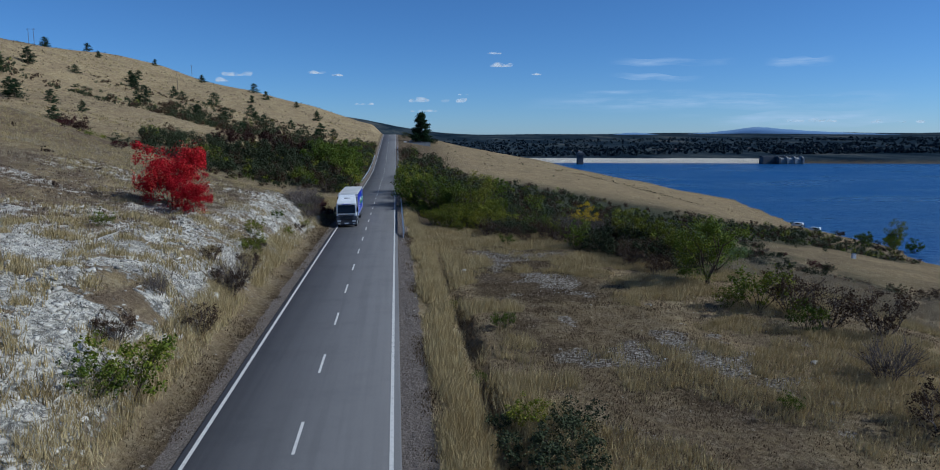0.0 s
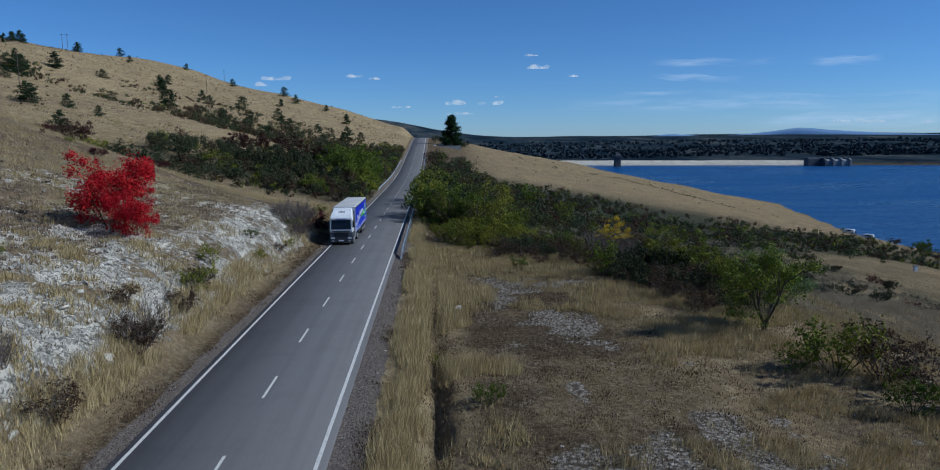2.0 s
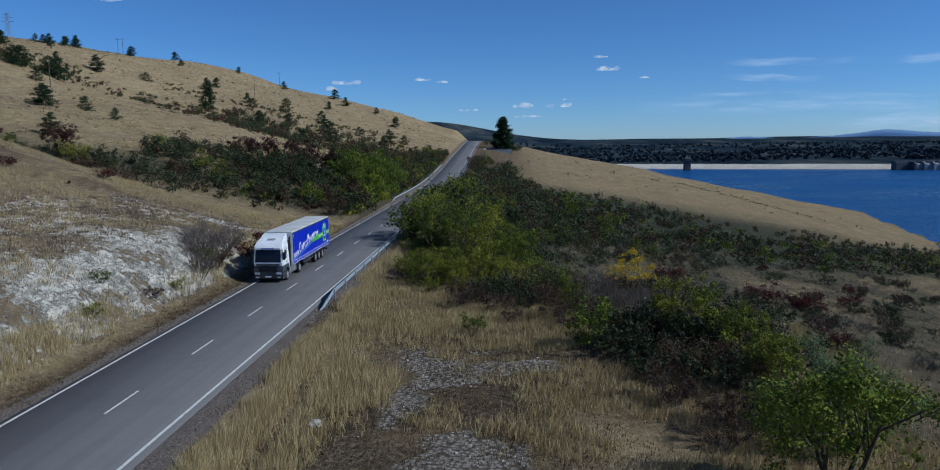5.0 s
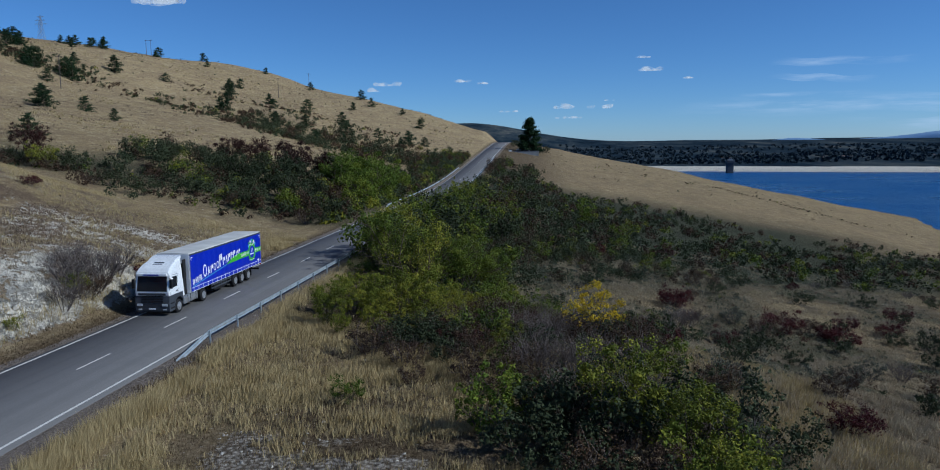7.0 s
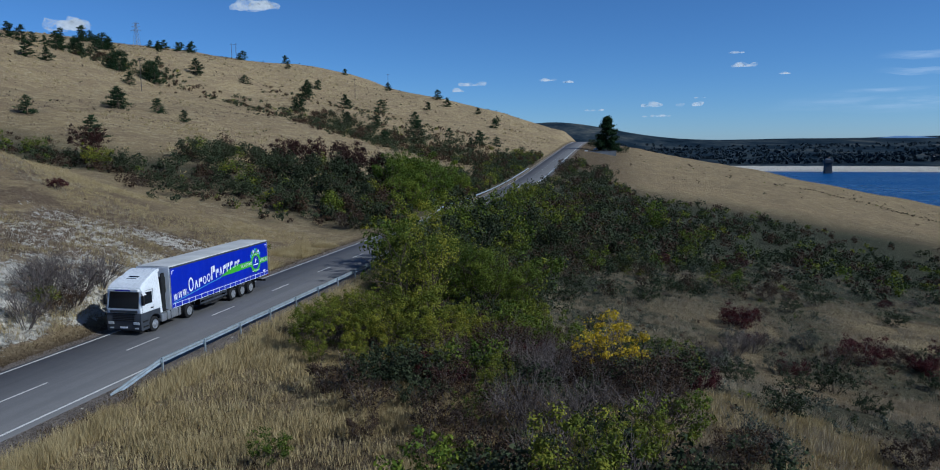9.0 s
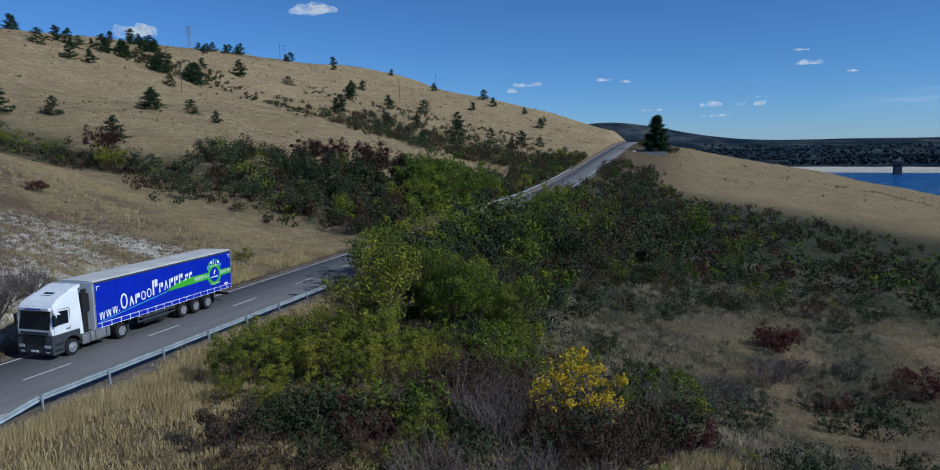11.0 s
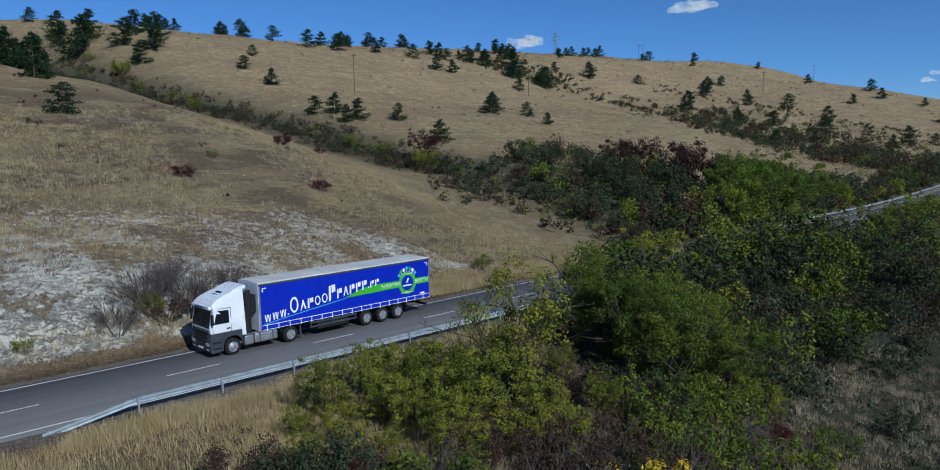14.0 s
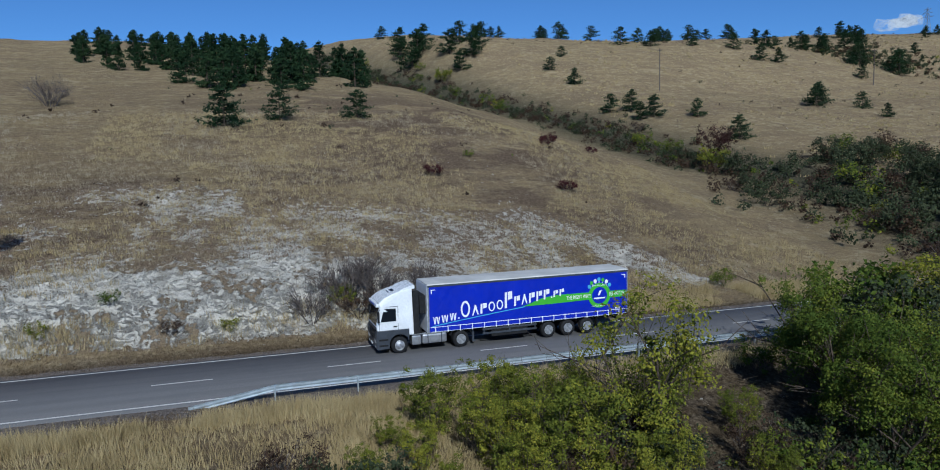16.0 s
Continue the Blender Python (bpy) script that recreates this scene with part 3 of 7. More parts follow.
def build_ground():
    xs = axis_steps([(-4800, 400), (-1200, 100), (-400, 16), (-180, 6), (-70, 1.6), (-36, 0.8), (-24, 0.40), (-5, 0.3), (-4.4, 0.8), (4.4, 0.4), (9, 1.1), (50, 2.2), (110, 6), (300, 25), (900, 80), (1500, 300), (4800, 300)])
    ys = axis_steps([(-1400, 200), (-200, 40), (-40, 5), (5, 1.2), (15, 0.5), (100, 0.9), (140, 2.2), (300, 4), (560, 20), (1000, 30), (1040, 6), (1240, 20), (1500, 80), (4850, 80)])
    X, Y = np.meshgrid(xs, ys)
    Z = height(X, Y)
    v = np.stack([X, Y, Z], -1).reshape(-1, 3)
    nx = len(xs)
    a = (np.arange(len(ys) - 1)[:, None] * nx + np.arange(nx - 1)[None]).ravel()
    ob = mesh_from("ground", v, np.stack([a, a + 1, a + nx + 1, a + nx], -1), MAT["ground"], True)
    x, y = X.ravel(), Y.ravel()
    s = y - shore_far(x)
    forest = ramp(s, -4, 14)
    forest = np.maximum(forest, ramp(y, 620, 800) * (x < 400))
    rock = rock_amount(x, y)
    # the pale face of the dam and the far beach
    rock = np.maximum(rock, ((s > -12) & (s < 26) & (x < 640)) * 1.0)
    forest = np.where((s > -12) & (s < 26) & (x < 640), 0, forest)
    zone = np.stack([rock, gravel_amount(x, y), forest, np.ones_like(x)], -1)
    golden = np.maximum(ramp(-x, 4.6, 6.4) * 0.9, ramp(x, 14, 40) * ramp(y, 255, 300) * 0.66)
    golden = np.where((x > 4) & (x < 10) & (y < 90), 0.8, golden)
    golden = np.maximum(golden, ramp(x, 60, 90) * 0.4)
    mid_hill = ramp(-x, 8, 14) * (1 - ramp(-x, 45, 70)) * (1 - ramp(y, 120, 135)) * ramp(y, 40, 70)
    golden = golden * (1 - 0.08 * mid_hill)
    golden = np.maximum(golden, ramp(x, 21, 29) * (1 - ramp(y, 84, 100)) * ramp(fbm(x, y, 9, 3, 91), 0.36, 0.55) * 0.75)
    golden = np.maximum(golden, ramp(x, 7.5, 10) * (1 - ramp(y, 84, 100)) * ramp(fbm(x, y, 6, 3, 92), 0.48, 0.6) * 0.4)
    golden = np.maximum(golden, ramp(x, 28, 40) * ramp(y, 84, 100) * (1 - ramp(y - 0.75 * x, 92, 112)) * ramp(fbm(x, y, 11, 4, 93), 0.34, 0.55) * 0.55)
    scrub = ramp(x, 6, 14) * ramp(y, 92, 120) * (1 - ramp(y, 262, 312)) * (1 - ramp(x, 90, 150)) * (0.18 + 0.82 * ramp(y - 0.75 * x, 104, 122))
    scrub = np.maximum(scrub, 0.85 * scrub_belt(x, y) * ramp(fbm(x, y, 14, 4, 98), 0.30, 0.46))
    scrub = np.maximum(scrub, 0.8 * ramp(x, 13, 18) * (1 - ramp(x, 90, 120)) * ramp(y, 86, 96) * (1 - ramp(y, 180, 200)) * ramp(fbm(x, y, 8, 4, 101) + 0.10 * (1 - ramp(x, 24, 44)), 0.42, 0.58))
    scrub = np.maximum(scrub, 0.75 * ramp(-x, 4.6, 5.4) * (1 - ramp(-x, 10, 16)) * ramp(y, 140, 152) * (1 - ramp(y, 320, 350)))
    gy = gully_y(-x)
    scrub = np.maximum(scrub, (x < -7) * np.exp(-((y - gy - 4 - 13 * (1 - ramp(-x, 30, 75))) / 11) ** 2) * 0.9)
    shoulder = np.where(x > 0, ramp(x, 3.4, 3.6) * (1 - ramp(x, 4.7, 5.7)), ramp(-x, 3.4, 3.6) * (1 - ramp(-x, 4.2, 5.2)))
    weedy = ramp(-x, 6, 10) * (1 - ramp(-x, 60, 100)) * (1 - ramp(y, 124, 136)) * (1 - 0.85 * ramp(-x, 31, 38) * (1 - ramp(y, 70, 96)))
    track = np.exp(-((x + 50 - 0.26 * (y - 74)) / 1.7) ** 2) * ramp(y, 64, 72) * (1 - ramp(y, 104, 118))
    weedy = np.maximum(weedy, track)
    golden = np.maximum(golden, ramp(x, 17, 23) * (1 - ramp(y, 58, 70)) * (0.35 + 0.6 * ramp(fbm(x, y, 7, 3, 94), 0.38, 0.5)))
    golden = np.maximum(golden, ramp(x, 26, 36) * ramp(y, 92, 104) * (1 - scrub_belt(x, y)) * (1 - ramp(y, 190, 230)) * (0.2 + 0.45 * ramp(fbm(x, y, 9, 4, 99), 0.36, 0.52)))
    soil = np.stack([scrub, golden, shoulder, weedy], -1)
    for name, data in (("zone", zone), ("kind_of_soil", soil)):
        at = ob.data.attributes.new(name, "FLOAT_COLOR", "POINT")
        at.data.foreach_set("color", data.astype(np.float32).ravel())
    return tagged(ob, "dry grassy hillside with pale limestone and gravel", "ground", kind="structure")


def strip(name, x0, x1, ys, lift, material, depth=0.0):
    """A ribbon along the road, following its height; depth adds side faces."""
    ys = np.asarray(ys, float)
    z = road_z(ys) + lift
    n = len(ys)
    cols = [(x0, z), (x1, z)]
    if depth:
        cols = [(x0 - 0.12, z - depth)] + cols + [(x1 + 0.12, z - depth)]
    k = len(cols)
    v = np.stack([np.stack([np.full(n, x), ys, zz], -1) for x, zz in cols], 1).reshape(-1, 3)
    f = []
    for i in range(n - 1):
        for j in range(k - 1):
            f.append((i * k + j, i * k + j + 1, (i + 1) * k + j + 1, (i + 1) * k + j))
    return mesh_from(name, v, f, material)


EDGE_LEFT, EDGE_RIGHT = -3.64, 3.5


def build_road():
    ys = np.arange(-120, 640, 4.0)
    road = tagged(strip("road", -3.95, 3.78, ys, 0.0, MAT["asphalt"], 0.16), "grey worn asphalt two-lane country road", "road", kind="structure")
    for name, x in (("edge_line", EDGE_LEFT), ("edge_line", EDGE_RIGHT)):
        ob = strip(name, x - 0.075, x + 0.075, ys, 0.005, MAT["paint"])
        ob.parent = road
    y = 28.0 - 9 * 5 - 3
    while y < 520:
        ob = strip("centre_dash", -0.06, 0.06, (y, y + 1.5, y + 3.0), 0.005, MAT["paint"])
        ob.parent = road
        y += 9.0
    return road


def build_water():
    bm = bmesh.new()
    vs = [bm.verts.new(p) for p in ((120, -1400, -35), (4800, -1400, -35), (4800, 1260, -35), (120, 1260, -35))]
    bm.faces.new(vs)
    ob = part("water", bm, MAT["water"])
    return tagged(ob, "deep blue wind-ruffled reservoir water", "water", kind="structure")


build_ground()
build_road()
build_water()

# ---- plants ----
rng = np.random.default_rng(7)


def leaf_cloud(name, centres, size, material, parent, droop=0.2, narrow=0.6, facing=None):
    """Folded four-cornered leaves about the given centres, turned roughly outwards where a facing is given."""
    n = len(centres)
    d = rng.normal(size=(n, 3))
    d[:, 2] -= droop
    face = rng.normal(size=(n, 3)) if facing is None else facing + rng.normal(size=(n, 3)) * 0.38
    if facing is not None:
        d -= face * ((d * face).sum(1) / (face * face).sum(1))[:, None]
    d /= np.linalg.norm(d, axis=1)[:, None]
    u = np.cross(d, face)
    u /= np.linalg.norm(u, axis=1)[:, None]
    w = np.cross(d, u)
    s = (size * rng.uniform(0.6, 1.35, n))[:, None]
    base, tip = centres - d * s * 0.5, centres + d * s * 0.5
    a = centres + u * s * narrow * 0.5 + w * s * 0.12
    b = centres - u * s * narrow * 0.5 + w * s * 0.12
    v = np.stack([base, a, tip, b], 1).reshape(-1, 3)
    i = np.arange(n)[:, None] * 4
    f = np.concatenate([i + (0, 1, 2), i + (0, 2, 3)], 1).reshape(-1, 3)
    return mesh_from(name, v, f, material, False, parent)


def limb_mesh(name, segments, material, parent, sides=5):
    """Tapered bars; segments of (a, b, r0, r1)."""
    vs, fs = [], []
    for a, b, r0, r1 in segments:
        a, b = np.array(a, float), np.array(b, float)
        ax = b - a
        ax /= np.linalg.norm(ax) + 1e-9
        u = np.cross(ax, (0.3, 0.5, 0.81))
        u /= np.linalg.norm(u) + 1e-9
        w = np.cross(ax, u)
        k = len(vs)
        for p, r in ((a, r0), (b, r1)):
            for j in range(sides):
                t = 2 * math.pi * j / sides
                vs.append(p + r * (math.cos(t) * u + math.sin(t) * w))
        for j in range(sides):
            fs.append((k + j, k + (j + 1) % sides, k + sides + (j + 1) % sides, k + sides + j))
    return mesh_from(name, np.array(vs), np.array(fs), material, True, parent)


def grow(height_m, spread, stems, forks, lean=0.35, start=0.0, thick=0.05):
    """Limbs of a shrub or broad tree: returns segments and the limb ends with their weight."""
    segs, ends = [], []

    def branch(p, d, length, r, level):
        q = p + d * length
        mid = p + d * length * 0.5 + rng.normal(size=3) * length * 0.05
        if level == 2:
            segs.append((p, mid, r, r * 0.8))
            segs.append((mid, q, r * 0.8, r * 0.55))
        elif level == 1 or start > 0 or rng.uniform() < 0.35:
            segs.append((p, q, r, r * 0.55))
        ends.append(q)
        if level > 0:
            for _ in range(forks):
                nd = d + rng.normal(size=3) * 0.55
                nd[2] = abs(nd[2]) * 0.7 + 0.12
                nd /= np.linalg.norm(nd)
                branch(mid + (q - mid) * rng.uniform(0.1, 1.0), nd, length * rng.uniform(0.5, 0.75), r * 0.5, level - 1)

    for k in range(stems):
        a = 2 * math.pi * (k + rng.uniform(-0.3, 0.3)) / stems
        out = lean * rng.uniform(0.5, 1.3)
        d = np.array([math.cos(a) * out * spread / max(height_m, 0.1), math.sin(a) * out * spread / max(height_m, 0.1), 1.0])
        d /= np.linalg.norm(d)
        p = np.array([math.cos(a) * 0.12 * stems * 0.2, math.sin(a) * 0.12 * stems * 0.2, -0.15])
        if start > 0:
            segs.append((p, p + np.array([0, 0, start + 0.15]), thick * 1.4, thick * 1.1))
            p = p + np.array([0, 0, start + 0.1])
        branch(p, d, (height_m - start) * rng.uniform(0.42, 0.6), thick, 2)
    return segs, np.array(ends)


def crown_points(ends, n, radius, hgt, wid, low=0.12):
    """Leaf places in uneven clumps round the limb ends, kept within the plant's outline."""
    k = len(ends)
    w = rng.uniform(0.15, 1.0, k)
    pick = rng.choice(k, n, p=w / w.sum())
    rad = radius * rng.uniform(0.6, 1.3, k)
    d = rng.normal(size=(n, 3))
    d /= np.linalg.norm(d, axis=1)[:, None]
    r = rad[pick] * rng.uniform(0.0, 1.0, n) ** 0.45
    p = ends[pick] + d * r[:, None] * (1, 1, 0.8)
    keep = (p[:, 2] > low * hgt) & (p[:, 2] < hgt * 1.06) & (np.hypot(p[:, 0], p[:, 1]) < wid * 0.62)
    out = d + (0, 0, 0.25)
    return p[keep], out[keep]


def shrub(name, label, category, leaf_mat, hgt, wid, count, leaf, stems=7, start=0.0, bare=False, thick=0.04, low=0.06, clump=0.125, wood="bark", twigs=0):
    """A many-stemmed shrub, or with start > 0 and one stem a small broad tree."""
    ob = empty(name)
    segs, ends = grow(hgt, wid, stems, 3, 0.75 if stems > 1 else 0.25, start, thick)
    if start == 0 or stems > 2:
        # low clumps so that the skirt of the shrub is closed
        a = rng.uniform(0, 2 * math.pi, 26)
        rr = wid * 0.5 * rng.uniform(0.3, 0.85, 26)
        skirt = np.stack([rr * np.cos(a), rr * np.sin(a), hgt * rng.uniform(0.08, 0.55, 26)], -1)
        ends = np.concatenate([ends, skirt])
    for _ in range(twigs):
        e = ends[rng.integers(len(ends))]
        d = rng.normal(size=3)
        d[2] = abs(d[2])
        d /= np.linalg.norm(d)
        segs.append((e * rng.uniform(0.55, 0.95), e + d * hgt * rng.uniform(0.1, 0.28), 0.014, 0.004))
    top = np.quantile(ends[:, 2], 0.97)
    ends = ends * (1, 1, min(1.25, hgt * 0.93 / top))
    limb_mesh("trunk", [(np.array(a) * (1, 1, min(1.25, hgt * 0.93 / top)), np.array(b) * (1, 1, min(1.25, hgt * 0.93 / top)), r0, r1) for a, b, r0, r1 in segs], MAT[wood], ob, 5 if start > 0 else 3)
    if count:
        p, out = crown_points(ends, count, clump * (hgt + wid) * 0.5, hgt, wid, low if start == 0 else start / hgt)
        leaf_cloud("crown" if start > 0 else "foliage", p, leaf, MAT[leaf_mat], ob, facing=out)
    return tagged(ob, label, category)


def pine(name, label, hgt, wid, tufts, leaf=0.5, skirt=0.1, dense=1.0):
    """A conifer: trunk, whorls of limbs and tufts of needles along them."""
    ob = empty(name)
    segs = [((0, 0, -0.3), (0, 0, hgt * 0.5), hgt * 0.022, hgt * 0.014), ((0, 0, hgt * 0.5), (0, 0, hgt), hgt * 0.014, 0.015)]
    pts = []
    levels = int(7 + hgt * 0.6)
    for i in range(levels):
        f = i / (levels - 1)
        z = hgt * (skirt + (0.97 - skirt) * f)
        reach = wid * 0.56 * (1 - f) ** 0.55 * rng.uniform(0.7, 1.15) + 0.06 * wid
        for k in range(rng.integers(4, 7)):
            a = rng.uniform(0, 2 * math.pi)
            rr = reach * rng.uniform(0.55, 1.1)
            tip = np.array([math.cos(a) * rr, math.sin(a) * rr, z + rr * rng.uniform(-0.05, 0.35)])
            root = np.array([0, 0, z])
            segs.append((root, tip, hgt * 0.006, 0.01))
            m = max(3, int(tufts * (0.4 + rr / (wid * 0.5)) / levels / 4))
            s = rng.uniform(0.3, 1.05, m)[:, None]
            pts.append(root + (tip - root) * s + rng.normal(size=(m, 3)) * (0.05 * wid) * (1, 1, 0.6))
    limb_mesh("trunk", segs, MAT["bark"], ob, 4)
    leaf_cloud("crown", np.concatenate(pts), leaf, MAT["needle"], ob, -0.3, 0.32)
    return tagged(ob, label, "tree")


class Kind:
    """Variants of one plant; the first use of a variant is the plant itself, later uses are copies."""

    def __init__(self, make, variants=3):
        self.made = [None] * variants
        self.make = make
        self.used = 0

    def put(self, x, y, size=1.0, sink=0.05, wide=1.0, group=""):
        k = self.used % len(self.made)
        self.used += 1
        z = h(x, y) - sink
        m = Matrix.Translation((x, y, z)) @ Matrix.Rotation(rng.uniform(0, 6.283), 4, "Z") @ Matrix.Diagonal((size * wide, size * wide, size, 1))
        if self.made[k] is None:
            ob = self.made[k] = self.make()
            ob.matrix_basis = m
        else:
            src = self.made[k]
            keep = src.matrix_basis.copy()
            src.matrix_basis = Matrix.Identity(4)
            ob = copy_thing(src, m)
            src.matrix_basis = keep
        if group:
            ob["group"] = group
        return ob


def scrub_mass(name, label, spots, mats, leaves_each, leaf):
    """Far scrub too thick to pick apart: clumps of leaves on (x, y, height, kind) spots, one mesh."""
    vs, ks, outs = [], [], []
    sx, sy = np.array([q[0] for q in spots]), np.array([q[1] for q in spots])
    for (x, y, hh, kind), z in zip(spots, height(sx, sy) - 0.1):
        k = 7
        a = rng.uniform(0, 2 * math.pi, k)
        r = hh * 0.55 * rng.uniform(0.1, 1.0, k)
        c = np.stack([r * np.cos(a), r * np.sin(a), hh * rng.uniform(0.25, 0.85, k) * (1 - 0.35 * r / (hh * 0.55))], -1)
        m = int(leaves_each * min(2.2, (hh / 3.0) ** 1.3))
        pick = rng.integers(0, k, m)
        d = rng.normal(size=(m, 3))
        d /= np.linalg.norm(d, axis=1)[:, None]
        p = c[pick] + d * (hh * 0.23 * rng.uniform(0.3, 1.1, m) ** 0.5)[:, None]
        outs.append(d[p[:, 2] > 0.02])
        p = p[p[:, 2] > 0.02]
        vs.append(p + (x, y, z))
        ks.append(np.full(len(p), kind))
    c, kinds = np.concatenate(vs), np.concatenate(ks)
    n = len(c)
    face = np.concatenate(outs) + (0, 0, 0.25) + rng.normal(size=(n, 3)) * 0.38
    d = rng.normal(size=(n, 3))
    d -= face * ((d * face).sum(1) / (face * face).sum(1))[:, None]
    d /= np.linalg.norm(d, axis=1)[:, None]
    u = np.cross(d, face)
    u /= np.linalg.norm(u, axis=1)[:, None]
    s = (leaf * rng.uniform(0.6, 1.4, n))[:, None]
    v = np.stack([c - d * s * 0.5, c + u * s * 0.34, c + d * s * 0.5, c - u * s * 0.34], 1).reshape(-1, 3)
    i = np.arange(n)[:, None] * 4
    f = np.concatenate([i + (0, 1, 2), i + (0, 2, 3)], 1).reshape(-1, 3)
    ob = mesh_from(name, v, f, [MAT[m] for m in mats], False, None, np.repeat(kinds, 2))
    return tagged(ob, label, "scrub", kind="stuff")

# ---- guard rails ----


def beam_profile():
    """The W of a crash barrier: (towards the road, up)."""
    return ((0.0, 0.0), (0.05, 0.025), (0.08, 0.06), (0.08, 0.095), (0.03, 0.135), (0.03, 0.175), (0.08, 0.215), (0.08, 0.25), (0.05, 0.285), (0.0, 0.31))


def rail_panel(parent, a, b, side):
    """One four-metre panel of the barrier from a to b, with a doubled sheet for thickness."""
    prof = beam_profile()
    bm = bmesh.new()
    rows = []
    for p in (a, b):
        front = [bm.verts.new((p[0] - side * u, p[1], p[2] + v)) for u, v in prof]
        back = [bm.verts.new((p[0] - side * (u - 0.012), p[1], p[2] + v)) for u, v in prof]
        rows.append(front + back[::-1])
    n = len(rows[0])
    for i in range(n):
        bm.faces.new((rows[0][i], rows[0][(i + 1) % n], rows[1][(i + 1) % n], rows[1][i]))
    bm.faces.new(rows[0][::-1])
    bm.faces.new(rows[1])
    bmesh.ops.recalc_face_normals(bm, faces=bm.faces)
    return part("beam", bm, MAT["galv"], parent)


def rail_post(parent, x, y, z, side):
    bm = bmesh.new()
    x0, x1 = sorted((x + side * 0.02, x + side * 0.12))
    box(bm, x0, x1, y - 0.035, y + 0.035, z - 0.5, z + 0.69, 0.008)
    box(bm, min(x, x + side * 0.04), max(x, x + side * 0.04), y - 0.06, y + 0.06, z + 0.46, z + 0.62, 0.006)
    return part("post", bm, MAT["galv"], parent)


def guard_rail(x, y0, y1, side, label, ramp_start=True, ramp_end=False):
    """side is +1 where the ground lies towards +x."""
    ob = empty("guard_rail", Matrix.Identity(4))
    ys = [y0, y0 + 3.9] if ramp_start else [y0]
    while ys[-1] + 4 < y1:
        ys.append(ys[-1] + 4)
    for i, y in enumerate(ys):
        g = float(road_z(np.array([y]))[0])
        low = (i == 0 and ramp_start) or (i == len(ys) - 1 and ramp_end)
        if not low:
            rail_post(ob, x, y, g, side)
    for i, (a, b) in enumerate(zip(ys, ys[1:])):
        za, zb = (float(road_z(np.array([v]))[0]) + 0.40 for v in (a, b))
        if i == 0 and ramp_start:
            za -= 0.62
        if i == len(ys) - 2 and ramp_end:
            zb -= 0.62
        rail_panel(ob, (x, a - 0.01, za), (x, b + 0.01, zb), side)
    return tagged(ob, label, "guard rail", "roadside crash barriers")


guard_rail(4.55, 81.0, 345.0, 1, "galvanised steel crash barrier with sloping end on roadside verge")
guard_rail(-4.75, 176.0, 300.0, -1, "galvanised steel crash barrier below the leafy bank", True, True)

# ---- the lorry ----
TRUCK = {
    "white": plain("white_cab_paint", (0.80, 0.81, 0.82), 0.28, 0, 0.5, 0.05, 1.2),
    "grey": plain("dark_grey_plastic", (0.055, 0.062, 0.075), 0.45, 0, 0.4, 0.15, 2),
    "black": plain("black_rubber", (0.018, 0.018, 0.019), 0.8, 0, 0.3, 0.25, 5),
    "glass": plain("dark_glass", (0.010, 0.013, 0.018), 0.08, 0, 0.35, 0.05, 1),
    "blue": plain("blue_tarpaulin", (0.006, 0.020, 0.42), 0.42, 0, 0.4, 0.06, 0.7, 0.06),
    "blue_pale": plain("sky_blue_print", (0.10, 0.42, 0.62), 0.45, 0, 0.4, 0.05, 2),
    "roof": plain("pale_roof_sheet", (0.62, 0.60, 0.56), 0.6, 0, 0.3, 0.1, 0.6),
    "print": plain("white_print", (0.82, 0.82, 0.84), 0.45, 0, 0.4, 0.03, 2),
    "green": plain("green_print", (0.08, 0.42, 0.03), 0.45, 0, 0.4, 0.05, 2),
    "steel": plain("brushed_aluminium", (0.55, 0.56, 0.57), 0.35, 0.75, 0.5, 0.12, 3),
    "rim": plain("grey_wheel_rim", (0.45, 0.46, 0.48), 0.4, 0.5, 0.5, 0.2, 6),
    "lamp": plain("clear_lamp", (0.65, 0.68, 0.7), 0.12, 0.2, 0.6, 0.05, 3),
    "red": plain("red_lamp", (0.35, 0.01, 0.01), 0.25, 0, 0.5, 0.1, 3),
    "amber": plain("amber_lamp", (0.6, 0.2, 0.01), 0.25, 0, 0.5, 0.1, 3),
}


def prism(bm, outline, x0, x1):
    """Extrudes a (y, z) outline across x."""
    a = [bm.verts.new((x0, y, z)) for y, z in outline]
    b = [bm.verts.new((x1, y, z)) for y, z in outline]
    n = len(outline)
    for i in range(n):
        bm.faces.new((a[i], a[(i + 1) % n], b[(i + 1) % n], b[i]))
    fa, fb = bm.faces.new(a[::-1]), bm.faces.new(b)
    bmesh.ops.recalc_face_normals(bm, faces=bm.faces)
    return fa, fb


def rounded(bm, offset, segments=2):
    bmesh.ops.bevel(bm, geom=list(bm.edges), offset=offset, segments=segments, affect="EDGES", profile=0.6)


def plate(bm, corners, thick):
    """A thin slab from corner points in one plane."""
    ps = [Vector(c) for c in corners]
    nrm = (ps[1] - ps[0]).cross(ps[2] - ps[0]).normalized() * thick
    a = [bm.verts.new(p) for p in ps]
    b = [bm.verts.new(p + nrm) for p in ps]
    n = len(ps)
    for i in range(n):
        bm.faces.new((a[i], a[(i + 1) % n], b[(i + 1) % n], b[i]))
    bm.faces.new(a[::-1])
    bm.faces.new(b)
    bmesh.ops.recalc_face_normals(bm, faces=bm.faces)


